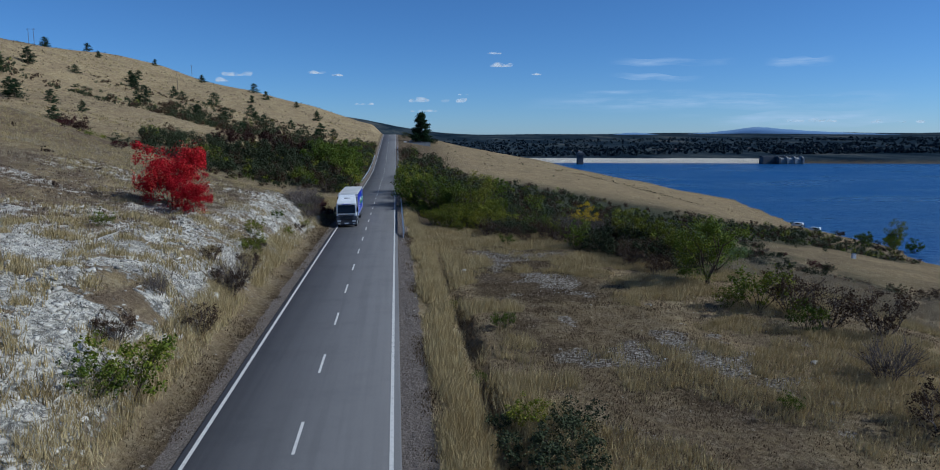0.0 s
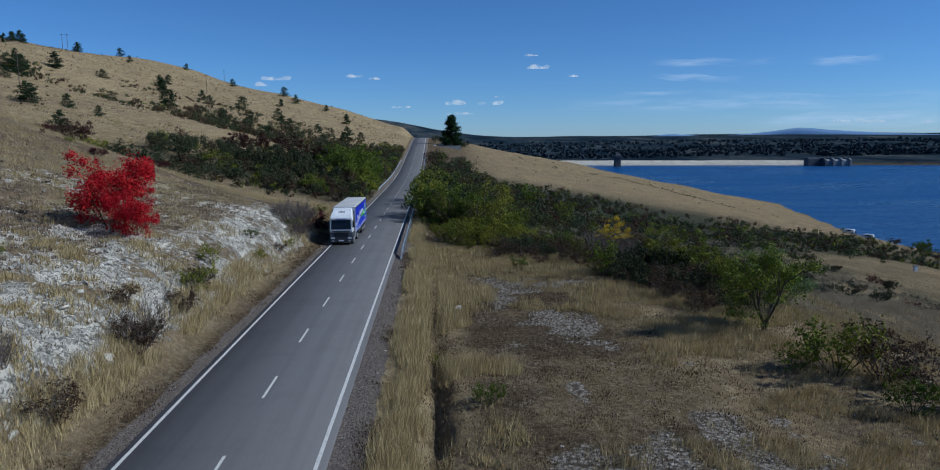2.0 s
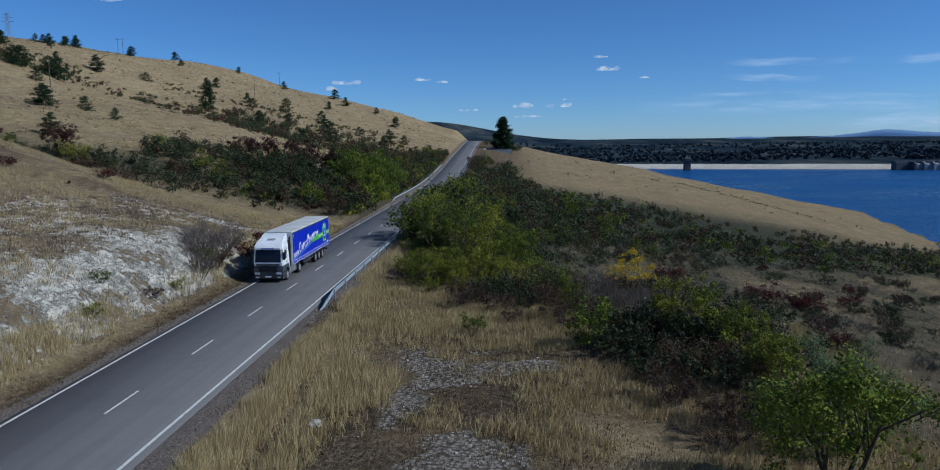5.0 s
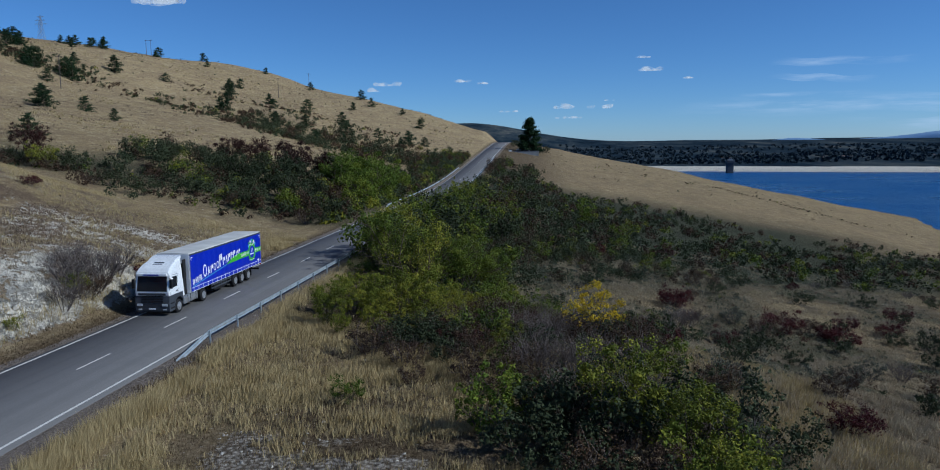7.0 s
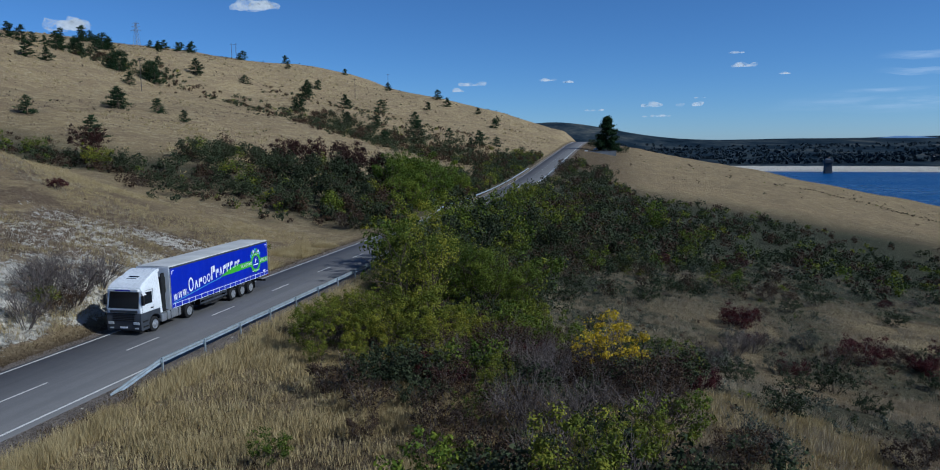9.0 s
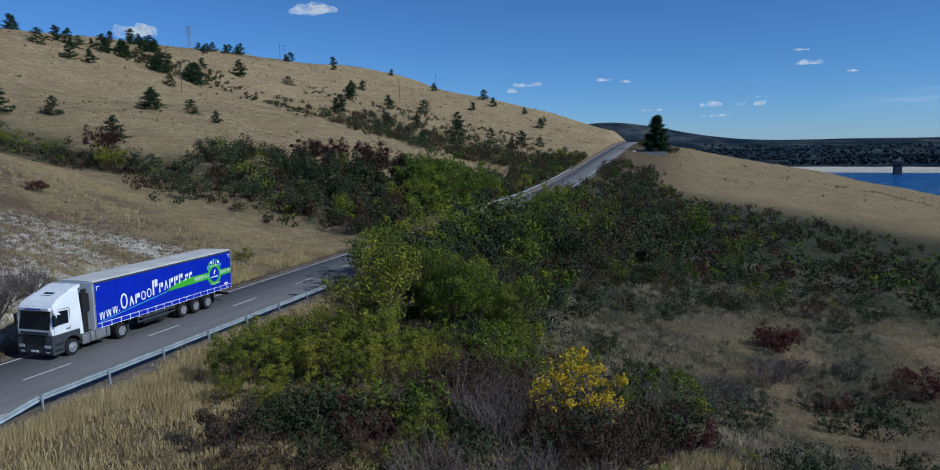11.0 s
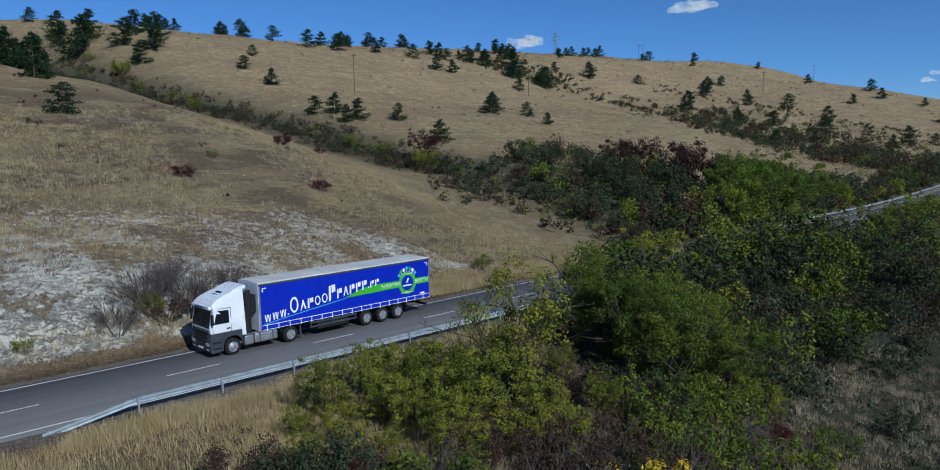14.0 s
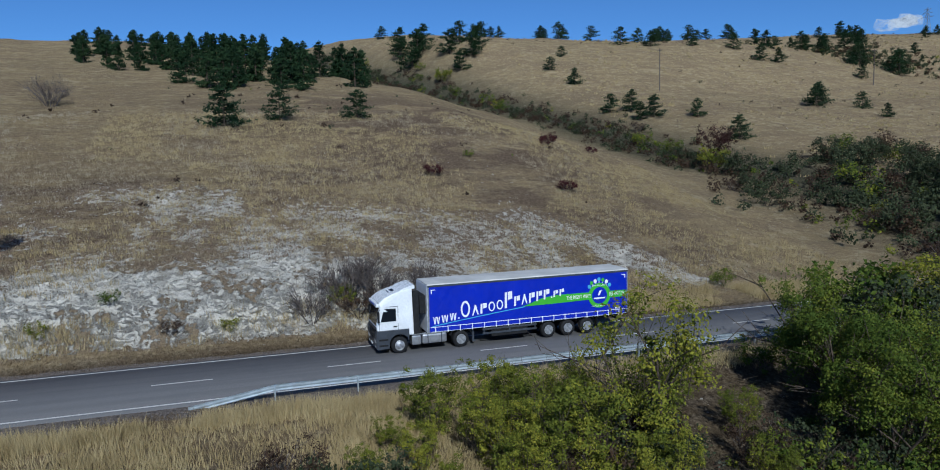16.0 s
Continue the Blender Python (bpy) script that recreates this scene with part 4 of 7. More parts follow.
def truck_wheel(parent, x, y, side, wide=0.32, r=0.5, dish=True):
    """A wheel at its hub; side is the way its outer face looks."""
    hub = empty("wheel", Matrix.Translation((x, y, r)))
    hub.parent = parent
    s = side
    bm = bmesh.new()
    w = wide
    lathe(bm, [(0.30, 0), (0.40, -0.01 * s), (0.47, -0.03 * s), (0.50, -0.07 * s), (0.50, -(w - 0.07) * s), (0.47, -(w - 0.02) * s), (0.30, -w * s)], "x", 32)
    part("tyre", bm, TRUCK["black"], hub)
    bm = bmesh.new()
    if dish:
        lathe(bm, [(0.30, 0.005 * s), (0.285, 0.01 * s), (0.27, -0.05 * s), (0.20, -0.09 * s), (0.13, -0.07 * s), (0.11, -0.01 * s), (0.05, 0.0)], "x", 28)
    else:
        lathe(bm, [(0.30, 0.005 * s), (0.285, 0.012 * s), (0.25, 0.0), (0.18, 0.03 * s), (0.10, 0.06 * s), (0.03, 0.065 * s)], "x", 28)
    for k in range(10):
        a = 2 * math.pi * k / 10
        p = Vector((-0.075 * s, 0.17 * math.cos(a), 0.17 * math.sin(a)))
        tube(bm, p, p + Vector((0.04 * s, 0, 0)), 0.018, sides=6)
    part("rim", bm, TRUCK["rim"], hub)
    return hub


def words(text, size, parent, material, at, turn, name="lettering", slant=0.0, squeeze=1.0):
    """Lettering as a mesh lying in its plane."""
    cu = bpy.data.curves.new(name, "FONT")
    cu.body, cu.size, cu.align_x, cu.align_y, cu.extrude, cu.resolution_u, cu.shear = text, size, "CENTER", "CENTER", 0.002, 2, slant
    tmp = bpy.data.objects.new(name, cu)
    scene.collection.objects.link(tmp)
    bpy.context.view_layer.update()
    me = bpy.data.meshes.new_from_object(tmp)
    bpy.data.objects.remove(tmp)
    me.materials.clear()
    me.materials.append(material)
    ob = new(name, me)
    ob.parent = parent
    ob.matrix_basis = Matrix.Translation(at) @ turn @ Matrix.Diagonal((squeeze, 1, 1, 1))
    return ob


def build_truck(m):
    t = empty("articulated_lorry", m)
    W = 1.26
    # --- tractor ---
    bm = bmesh.new()
    prism(bm, [(0.10, 1.42), (0.05, 1.72), (0.26, 2.86), (0.22, 3.08), (0.55, 3.34), (1.05, 3.56), (1.70, 3.72), (2.28, 3.78), (2.30, 1.05), (1.98, 1.05), (1.98, 1.42)], -W + 0.02, W - 0.02)
    for v in bm.verts:
        v.co.x *= 1 - 0.15 * max(0.0, min(1.0, (v.co.z - 2.95) / 0.8))
    rounded(bm, 0.09, 3)
    cab = part("cab", bm, TRUCK["white"], t, "white painted sleeper cab with high roof")
    bm = bmesh.new()
    prism(bm, [(0.02, 0.42), (0.0, 1.0), (0.09, 1.45), (2.0, 1.45), (2.0, 1.03), (1.98, 0.72), (1.86, 0.98), (1.66, 1.12), (1.40, 1.16), (1.14, 1.12), (0.94, 0.98), (0.82, 0.72), (0.80, 0.36), (0.10, 0.32)], -W, W)
    rounded(bm, 0.035)
    low = part("bumper", bm, TRUCK["grey"], t, "dark grey lower cab and bumper")
    bm = bmesh.new()
    plate(bm, [(1.10, 0.052, 1.78), (-1.10, 0.052, 1.78), (-1.06, 0.245, 2.82), (1.06, 0.245, 2.82)], 0.03)
    part("windscreen", bm, TRUCK["glass"], cab)
    for s in (1, -1):
        bm = bmesh.new()
        x = s * (W - 0.025)
        c = [(x, 0.30, 1.98), (x, 1.22, 1.98), (x, 1.22, 2.72), (x, 0.52, 2.76)]
        plate(bm, c if s > 0 else c[::-1], 0.03)
        part("side_window", bm, TRUCK["glass"], cab)
        bm = bmesh.new()
        for yy in (0.22, 1.34):
            box(bm, min(x, x + s * 0.012), max(x, x + s * 0.012), yy, yy + 0.018, 1.46, 2.85, 0)
        box(bm, min(x, x + s * 0.012), max(x, x + s * 0.012), 0.22, 1.36, 2.84, 2.86, 0)
        part("door_seam", bm, TRUCK["grey"], cab)
        bm = bmesh.new()
        box(bm, min(x, x + s * 0.045), max(x, x + s * 0.045), 1.06, 1.28, 1.62, 1.69, 0.012)
        part("door_handle", bm, TRUCK["black"], cab)
        # mirrors
        bm = bmesh.new()
        xm = s * 1.38
        box(bm, xm - 0.10, xm + 0.10, 0.10, 0.22, 1.98, 2.62, 0.04)
        tube(bm, (s * 1.2, 0.28, 2.72), (xm, 0.17, 2.60), 0.022)
        part("mirror", bm, TRUCK["black"], cab)
        # lamps
        bm = bmesh.new()
        box(bm, s * 0.92 - 0.22, s * 0.92 + 0.22, -0.012, 0.10, 0.74, 0.93, 0.03)
        part("headlight", bm, TRUCK["lamp"], low)
        bm = bmesh.new()
        box(bm, s * 0.9 - 0.14, s * 0.9 + 0.14, 0.005, 0.08, 0.46, 0.56, 0.015)
        part("fog_lamp", bm, TRUCK["lamp"], low)
        # side steps behind the front arch
        bm = bmesh.new()
        for z in (0.52, 0.86):
            box(bm, min(s * (W - 0.02), s * (W + 0.012)), max(s * (W - 0.02), s * (W + 0.012)), 0.18, 0.72, z, z + 0.10, 0.01)
        part("step", bm, TRUCK["black"], low)
        # rear side fairing, white above the tank
        bm = bmesh.new()
        box(bm, min(s * 1.16, s * 1.25), max(s * 1.16, s * 1.25), 2.28, 2.62, 1.06, 3.68, 0.03)
        part("side_fairing", bm, TRUCK["black"], cab)
    # grille with slats
    bm = bmesh.new()
    for k in range(5):
        z = 0.98 + 0.105 * k
        box(bm, -0.80, 0.80, -0.02 + 0.018 * k, 0.05 + 0.018 * k, z, z + 0.06, 0.012)
    part("grille", bm, TRUCK["black"], low)
    bm = bmesh.new()
    box(bm, -1.0, 1.0, 0.02, 0.10, 1.50, 1.66, 0.02)
    part("nose_panel", bm, TRUCK["grey"], cab)
    bm = bmesh.new()
    box(bm, -1.12, 1.12, 0.08, 0.34, 2.84, 3.04, 0.05)
    part("sun_visor", bm, TRUCK["white"], cab)
    bm = bmesh.new()
    box(bm, -0.55, 0.55, 0.07, 0.09, 2.90, 2.98, 0.004)
    part("name_strip", bm, TRUCK["blue"], cab)
    # roof light bar and wind deflector
    bm = bmesh.new()
    plate(bm, [(0.36, 0.98, 3.535), (-0.36, 0.98, 3.535), (-0.36, 1.36, 3.645), (0.36, 1.36, 3.645)], 0.02)
    part("roof_hatch", bm, TRUCK["glass"], cab)
    bm = bmesh.new()
    prism(bm, [(1.35, 3.60), (2.28, 3.74), (2.46, 3.78), (2.46, 3.98), (2.20, 3.95), (1.75, 3.82)], -1.0, 1.0)
    rounded(bm, 0.03)
    part("wind_deflector", bm, TRUCK["white"], cab)
    # frame and tank
    bm = bmesh.new()
    for x in (-0.42, 0.42):
        box(bm, x - 0.05, x + 0.05, 1.9, 6.1, 0.72, 0.98, 0.01)
    box(bm, -0.7, 0.7, 4.2, 5.9, 0.98, 1.12, 0.03)
    part("tractor_frame", bm, TRUCK["black"], t)
    for s in (1, -1):
        bm = bmesh.new()
        x0, x1 = sorted((s * 0.72, s * 1.22))
        box(bm, x0, x1, 2.15, 2.72, 0.42, 0.98, 0.07)
        part("exhaust_box", bm, TRUCK["steel"], t, "ribbed aluminium box")
        bm = bmesh.new()
        box(bm, x0, x1, 2.78, 4.32, 0.42, 1.02, 0.12)
        tank = part("fuel_tank", bm, TRUCK["steel"], t, "brushed aluminium fuel tank")
        for y in (3.1, 3.95):
            bm = bmesh.new()
            box(bm, x0 - 0.01, x1 + 0.01, y, y + 0.06, 0.41, 1.03, 0.01)
            part("strap", bm, TRUCK["grey"], tank)
        bm = bmesh.new()
        box(bm, min(s * 1.23, s * 1.25), max(s * 1.23, s * 1.25), 2.2, 4.3, 1.04, 1.10, 0.005)
        part("side_marker", bm, TRUCK["steel"], tank)
        bm = bmesh.new()
        prism(bm, [(4.52, 0.75), (4.60, 1.0), (4.85, 1.14), (5.2, 1.18), (5.55, 1.14), (5.80, 1.0), (5.88, 0.75), (5.84, 0.75), (5.77, 0.97), (5.53, 1.10), (5.2, 1.14), (4.87, 1.10), (4.63, 0.97), (4.56, 0.75)], min(s * 0.68, s * 1.24), max(s * 0.68, s * 1.24))
        part("mudguard", bm, TRUCK["black"], t)
        truck_wheel(t, s * 1.24, 1.40, s, 0.34, 0.5, False)
        truck_wheel(t, s * 1.24, 5.20, s, 0.60, 0.5, True)
    # --- trailer ---
    y0, y1, z0, z1 = 3.15, 16.68, 1.16, 3.92
    bm = bmesh.new()
    box(bm, -1.25, 1.25, y0, y1, z0 - 0.10, z0 + 0.02, 0.01)
    part("load_floor", bm, TRUCK["grey"], t)
    for s in (1, -1):
        # the curtain hangs in shallow folds between its posts
        k = 56
        bm = bmesh.new()
        rows = []
        for i in range(k + 1):
            y = y0 + 0.10 + (y1 - y0 - 0.2) * i / k
            fold = 0.006 * math.sin(i * 1.7) + 0.004 * math.sin(i * 0.61)
            col = []
            for j, z in enumerate((z0 - 0.08, z0 + 0.3, (z0 + z1) / 2, z1 - 0.3, z1 - 0.12)):
                col.append(bm.verts.new((s * (1.262 + (fold if 0 < j < 4 else 0)), y, z)))
            rows.append(col)
        for a, b in zip(rows, rows[1:]):
            for j in range(4):
                bm.faces.new((a[j], b[j], b[j + 1], a[j + 1]))
        back = bmesh.ops.extrude_face_region(bm, geom=list(bm.faces))
        bmesh.ops.translate(bm, verts=[v for v in back["geom"] if isinstance(v, bmesh.types.BMVert)], vec=(-s * 0.02, 0, 0))
        bmesh.ops.recalc_face_normals(bm, faces=bm.faces)
        curtain = part("curtain", bm, TRUCK["blue"], t, "royal blue tarpaulin side curtain with white lettering")
        bm = bmesh.new()
        box(bm, min(s * 1.20, s * 1.275), max(s * 1.20, s * 1.275), y0, y1, z1 - 0.12, z1, 0.012)
        part("top_rail", bm, TRUCK["grey"], t)
        for y in (y0, y1 - 0.1):
            bm = bmesh.new()
            box(bm, min(s * 1.18, s * 1.272), max(s * 1.18, s * 1.272), y, y + 0.10, z0 - 0.1, z1, 0.012)
            part("corner_post", bm, TRUCK["steel"], t)
        # tensioning straps: buckles and the pale hem line
        X = s * 1.275
        for k2 in range(17):
            y = y0 + 0.45 + 0.775 * k2
            bm = bmesh.new()
            box(bm, min(X, X + s * 0.012), max(X, X + s * 0.012), y - 0.022, y + 0.022, z0 - 0.13, z0 + 0.26, 0)
            part("strap", bm, TRUCK["print"], curtain)
        bm = bmesh.new()
        box(bm, min(X, X + s * 0.006), max(X, X + s * 0.006), y0 + 0.15, y1 - 0.12, z0 + 0.20, z0 + 0.235, 0)
        box(bm, min(X, X + s * 0.006), max(X, X + s * 0.006), y0 + 0.15, y1 - 0.12, z0 - 0.07, z0 - 0.045, 0)
        part("hem_line", bm, TRUCK["print"], curtain)
        livery(curtain, s, y0, y1, z0, z1)
        # side guard, tail lamps, wheels
        bm = bmesh.new()
        box(bm, min(s * 1.18, s * 1.21), max(s * 1.18, s * 1.21), 6.6, 10.2, 0.62, 0.74, 0.01)
        box(bm, min(s * 1.18, s * 1.21), max(s * 1.18, s * 1.21), 6.6, 10.2, 0.88, 1.0, 0.01)
        for y in (6.7, 8.4, 10.1):
            box(bm, min(s * 1.12, s * 1.18), max(s * 1.12, s * 1.18), y - 0.04, y + 0.04, 0.6, 1.08, 0)
        part("side_guard", bm, TRUCK["grey"], t)
        bm = bmesh.new()
        box(bm, s * 0.85 - 0.06, s * 0.85 + 0.06, 6.02, 6.14, 0.28, 1.08, 0.015)
        box(bm, s * 0.85 - 0.13, s * 0.85 + 0.13, 5.98, 6.20, 0.22, 0.28, 0.01)
        part("landing_leg", bm, TRUCK["grey"], t)
        for y in (11.0, 12.35, 13.70):
            truck_wheel(t, s * 1.24, y, s, 0.38, 0.5, True)
            bm = bmesh.new()
            prism(bm, [(y - 0.62, 1.0), (y - 0.45, 1.05), (y + 0.45, 1.05), (y + 0.62, 1.0), (y + 0.62, 1.03), (y + 0.45, 1.08), (y - 0.45, 1.08), (y - 0.62, 1.03)], min(s * 0.9, s * 1.24), max(s * 0.9, s * 1.24))
            part("mudguard", bm, TRUCK["black"], t)
        bm = bmesh.new()
        box(bm, min(s * 0.8, s * 1.2), max(s * 0.8, s * 1.2), y1 - 0.02, y1 + 0.05, 0.92, 1.06, 0.02)
        part("tail_light", bm, TRUCK["red"], t)
        bm = bmesh.new()
        box(bm, min(s * 0.86, s * 1.2), max(s * 0.86, s * 1.2), 14.42, 14.45, 0.3, 1.0, 0.0)
        part("mudflap", bm, TRUCK["black"], t)
    bm = bmesh.new()
    rows = []
    for i in range(15):
        y = y0 + (y1 - y0) * i / 14
        sag = 0.02 * math.sin(i * 2.2)
        rows.append([bm.verts.new((x, y, z)) for x, z in ((-1.255, z1), (-1.20, z1 + 0.06), (0.0, z1 + 0.09 + sag), (1.20, z1 + 0.06), (1.255, z1))])
    for a, b in zip(rows, rows[1:]):
        for j in range(4):
            bm.faces.new((a[j], a[j + 1], b[j + 1], b[j]))
    bm.faces.new(rows[0])
    bm.faces.new(rows[-1][::-1])
    part("roof", bm, TRUCK["roof"], t, "pale weathered sheet roof")
    bm = bmesh.new()
    box(bm, -1.24, 1.24, y0 - 0.02, y0 + 0.05, z0 - 0.1, z1, 0.01)
    part("front_wall", bm, TRUCK["print"], t)
    bm = bmesh.new()
    box(bm, -0.95, 0.95, y0 - 0.42, y0 - 0.03, 2.2, 3.3, 0.05)
    part("cooling_unit", bm, TRUCK["black"], t)
    for s in (1, -1):
        bm = bmesh.new()
        x0, x1 = sorted((s * 0.01, s * 1.24))
        box(bm, x0, x1, y1 - 0.04, y1 + 0.015, z0 - 0.05, z1 - 0.05, 0.012)
        door = part("rear_door", bm, TRUCK["blue"], t)
        bm = bmesh.new()
        for x in (s * 0.35, s * 0.8):
            tube(bm, (x, y1 + 0.04, z0), (x, y1 + 0.04, z1 - 0.1), 0.018)
        part("lock_bar", bm, TRUCK["steel"], door)
    bm = bmesh.new()
    for x in (-0.55, 0.55):
        box(bm, x - 0.06, x + 0.06, 3.6, 16.3, 0.80, 1.06, 0.01)
    for y in (7.2, 9.0, 11.0, 12.35, 13.7, 15.4):
        box(bm, -0.9, 0.9, y - 0.06, y + 0.06, 0.42 if 10.5 < y < 14 else 0.8, 0.56 if 10.5 < y < 14 else 1.0, 0.01)
    box(bm, -1.1, 1.1, 16.35, 16.47, 0.5, 0.66, 0.02)
    part("trailer_frame", bm, TRUCK["black"], t)
    bm = bmesh.new()
    box(bm, 0.35, 1.15, 7.2, 9.6, 0.42, 0.86, 0.05)
    part("pallet_box", bm, TRUCK["black"], t)
    bm = bmesh.new()
    box(bm, -0.26, 0.26, -0.03, 0.0, 0.50, 0.61, 0.005)
    part("plate", bm, TRUCK["print"], low)
    return tagged(t, "white lorry with royal blue curtain-sided trailer driving on the road", "truck")


def livery(curtain, s, y0, y1, z0, z1):
    """The print on one curtain. u runs along the side as it is read, v up, both in metres."""
    X = s * 1.277
    L, H = y1 - y0, z1 - 0.12 - z0

    def at(u, v, lift=0.0):
        # read from the front on this side of the lorry, from the back on the other
        y = y0 + u if s > 0 else y1 - u
        return (X + s * lift, y, z0 + v)

    def sheet(name, pts, material, lift=0.0, label=""):
        bm = bmesh.new()
        vs = [bm.verts.new(at(u, v, lift)) for u, v in pts]
        bm.faces.new(vs)
        ex = bmesh.ops.extrude_face_region(bm, geom=list(bm.faces))
        bmesh.ops.translate(bm, verts=[v for v in ex["geom"] if isinstance(v, bmesh.types.BMVert)], vec=(s * 0.003, 0, 0))
        bmesh.ops.recalc_face_normals(bm, faces=bm.faces)
        return part(name, bm, material, curtain, label)

    # the rising green sweep and the band behind the badge
    low = [(0.25 + i * 0.6, 0.24 + 0.70 * (i / 10) ** 0.9) for i in range(11)]
    sheet("sweep_line", low + [(u, v + 0.05) for u, v in low[::-1]], TRUCK["blue_pale"])
    sheet("green_band", [(6.1, 0.98), (7.8, 0.98), (L - 0.12, 1.06), (L - 0.12, 1.47), (8.4, 1.52), (7.4, 1.40)], TRUCK["green"], 0.001)
    # the owner's name as plain slanted bars of the letters' size
    sizes = [(0.46, 0.44)] * 3 + [(0.08, 0.09)] + [(0.66, 1.0)] + [(0.47, 0.60)] * 4 + [(0.56, 0.98)] + [(0.44, 0.60)] * 5 + [(0.08, 0.09)] + [(0.36, 0.42)] * 2
    u = 0.32
    for n, (wdt, hgt) in enumerate(sizes):
        k = 0.125
        v = 0.40 + k * (u - 0.3)
        w = wdt * 0.9
        if wdt < 0.1:
            sheet("name_dot", [(u, v), (u + wdt, v), (u + wdt, v + hgt), (u, v + hgt)], TRUCK["print"], 0.002)
        elif n in (4, 7, 8):
            c, q = u + w / 2, v + hgt / 2 + k * w / 2
            for f, mt, lift in ((1.0, TRUCK["print"], 0.002), (0.64, TRUCK["blue"], 0.004)):
                sheet("name_round", [(c + f * w / 2 * math.cos(a * math.pi / 12), q + (f if f == 1 else 0.74) * hgt / 2 * math.sin(a * math.pi / 12)) for a in range(24)], mt, lift)
        elif n in (0, 1, 2):
            for a in (0.0, 0.5):
                sheet("name_wedge", [(u + w * (a + 0.16), v), (u + w * (a + 0.34), v), (u + w * (a + 0.5), v + hgt), (u + w * (a + 0.36), v + hgt), (u + w * (a + 0.25), v + hgt * 0.35), (u + w * (a + 0.14), v + hgt), (u + w * a, v + hgt)], TRUCK["print"], 0.002)
        elif n in (5, 11):
            sheet("name_wedge", [(u, v), (u + w * 0.2, v + k * w * 0.2), (u + w * 0.5, v + hgt * 0.62), (u + w * 0.8, v + k * w), (u + w, v + k * w), (u + w * 0.6, v + hgt + k * w), (u + w * 0.42, v + hgt + k * w)], TRUCK["print"], 0.002)
        else:
            g = w * 0.3
            sheet("name_bar", [(u, v), (u + g, v + k * g), (u + g + 0.02, v + hgt + k * g), (u + 0.02, v + hgt)], TRUCK["print"], 0.002)
            sheet("name_bar", [(u + w * 0.45, v + hgt * 0.52), (u + w, v + hgt * 0.52 + k * w), (u + w, v + hgt + k * w), (u + w * 0.45, v + hgt + k * w * 0.5)], TRUCK["print"], 0.002)
        u += wdt + (0.06 if wdt > 0.1 else 0.09)
    # badge: a green ring round a blue disc, with plain tree shapes above it
    cu, cv = L * 0.845, 1.25
    def disc(name, r, material, lift):
        sheet(name, [(cu + r * math.cos(a * math.pi / 24), cv + r * math.sin(a * math.pi / 24)) for a in range(48)], material, lift)
    disc("badge_ring", 0.80, TRUCK["green"], 0.004)
    disc("badge_disc", 0.54, TRUCK["blue"], 0.007)
    sheet("badge_mark", [(cu - 0.12, cv - 0.02), (cu + 0.02, cv + 0.02), (cu + 0.16, cv + 0.34), (cu - 0.02, cv + 0.30)], TRUCK["print"], 0.010)
    sheet("badge_bar", [(cu - 0.40, cv - 0.22), (cu + 0.40, cv - 0.22), (cu + 0.40, cv - 0.13), (cu - 0.40, cv - 0.13)], TRUCK["print"], 0.010)
    for i, a in enumerate((140, 124, 108, 92, 76, 60, 42)):
        r0, tall = 0.80, (0.24, 0.34, 0.30, 0.40, 0.36, 0.32, 0.26)[i]
        c, q = math.cos(radians(a)), math.sin(radians(a))
        px, py = cu + r0 * c, cv + r0 * q
        mat = (TRUCK["blue_pale"], TRUCK["green"], TRUCK["print"])[i % 3]
        pts = [(px - 0.02 * q, py + 0.02 * c), (px + 0.02 * q, py - 0.02 * c)]
        mx, my = px + c * tall * 0.62, py + q * tall * 0.62
        crown = [(mx + 0.115 * math.cos(b * math.pi / 6), my + 0.13 * math.sin(b * math.pi / 6)) for b in range(12)]
        sheet("badge_tree", crown, mat, 0.004)
        sheet("badge_stem", [(px - 0.02, py), (px + 0.02, py), (mx + 0.02, my), (mx - 0.02, my)], TRUCK["print"], 0.003)
    # corner marks and the maker's label
    for u0, d in ((0.22, 1), (L - 0.22, -1)):
        sheet("corner_mark", [(u0, H - 0.14), (u0 + d * 0.26, H - 0.14), (u0 + d * 0.26, H - 0.19), (u0 + d * 0.05, H - 0.19), (u0 + d * 0.05, H - 0.40), (u0, H - 0.40)], TRUCK["print"], 0.001)
    sheet("label_bar", [(L - 0.95, 0.28), (L - 0.55, 0.28), (L - 0.55, 0.40), (L - 0.95, 0.40)], TRUCK["print"], 0.001)
    turn = Euler((radians(90), 0, radians(90 if s > 0 else -90))).to_matrix().to_4x4()
    words("THE RIGHT WAY!", 0.36, curtain, TRUCK["print"], at(9.95, 1.25, 0.008), turn, "slogan", 0.0, 0.6)
    words("ВЕРНИЯТ ПЪТ!", 0.34, curtain, TRUCK["print"], at(L - 0.76, 1.26, 0.008), turn, "slogan", 0.0, 0.5)
    words("Save the planet!", 0.17, curtain, TRUCK["print"], at(cu, cv + 0.66, 0.012), turn, "badge_words")
    words("Low CO2 emissions", 0.15, curtain, TRUCK["print"], at(cu, cv - 0.67, 0.012), turn, "badge_words")


build_truck(pose(-2.45, 91.0, float(road_z(np.array([98.0]))[0]) + 0.005))

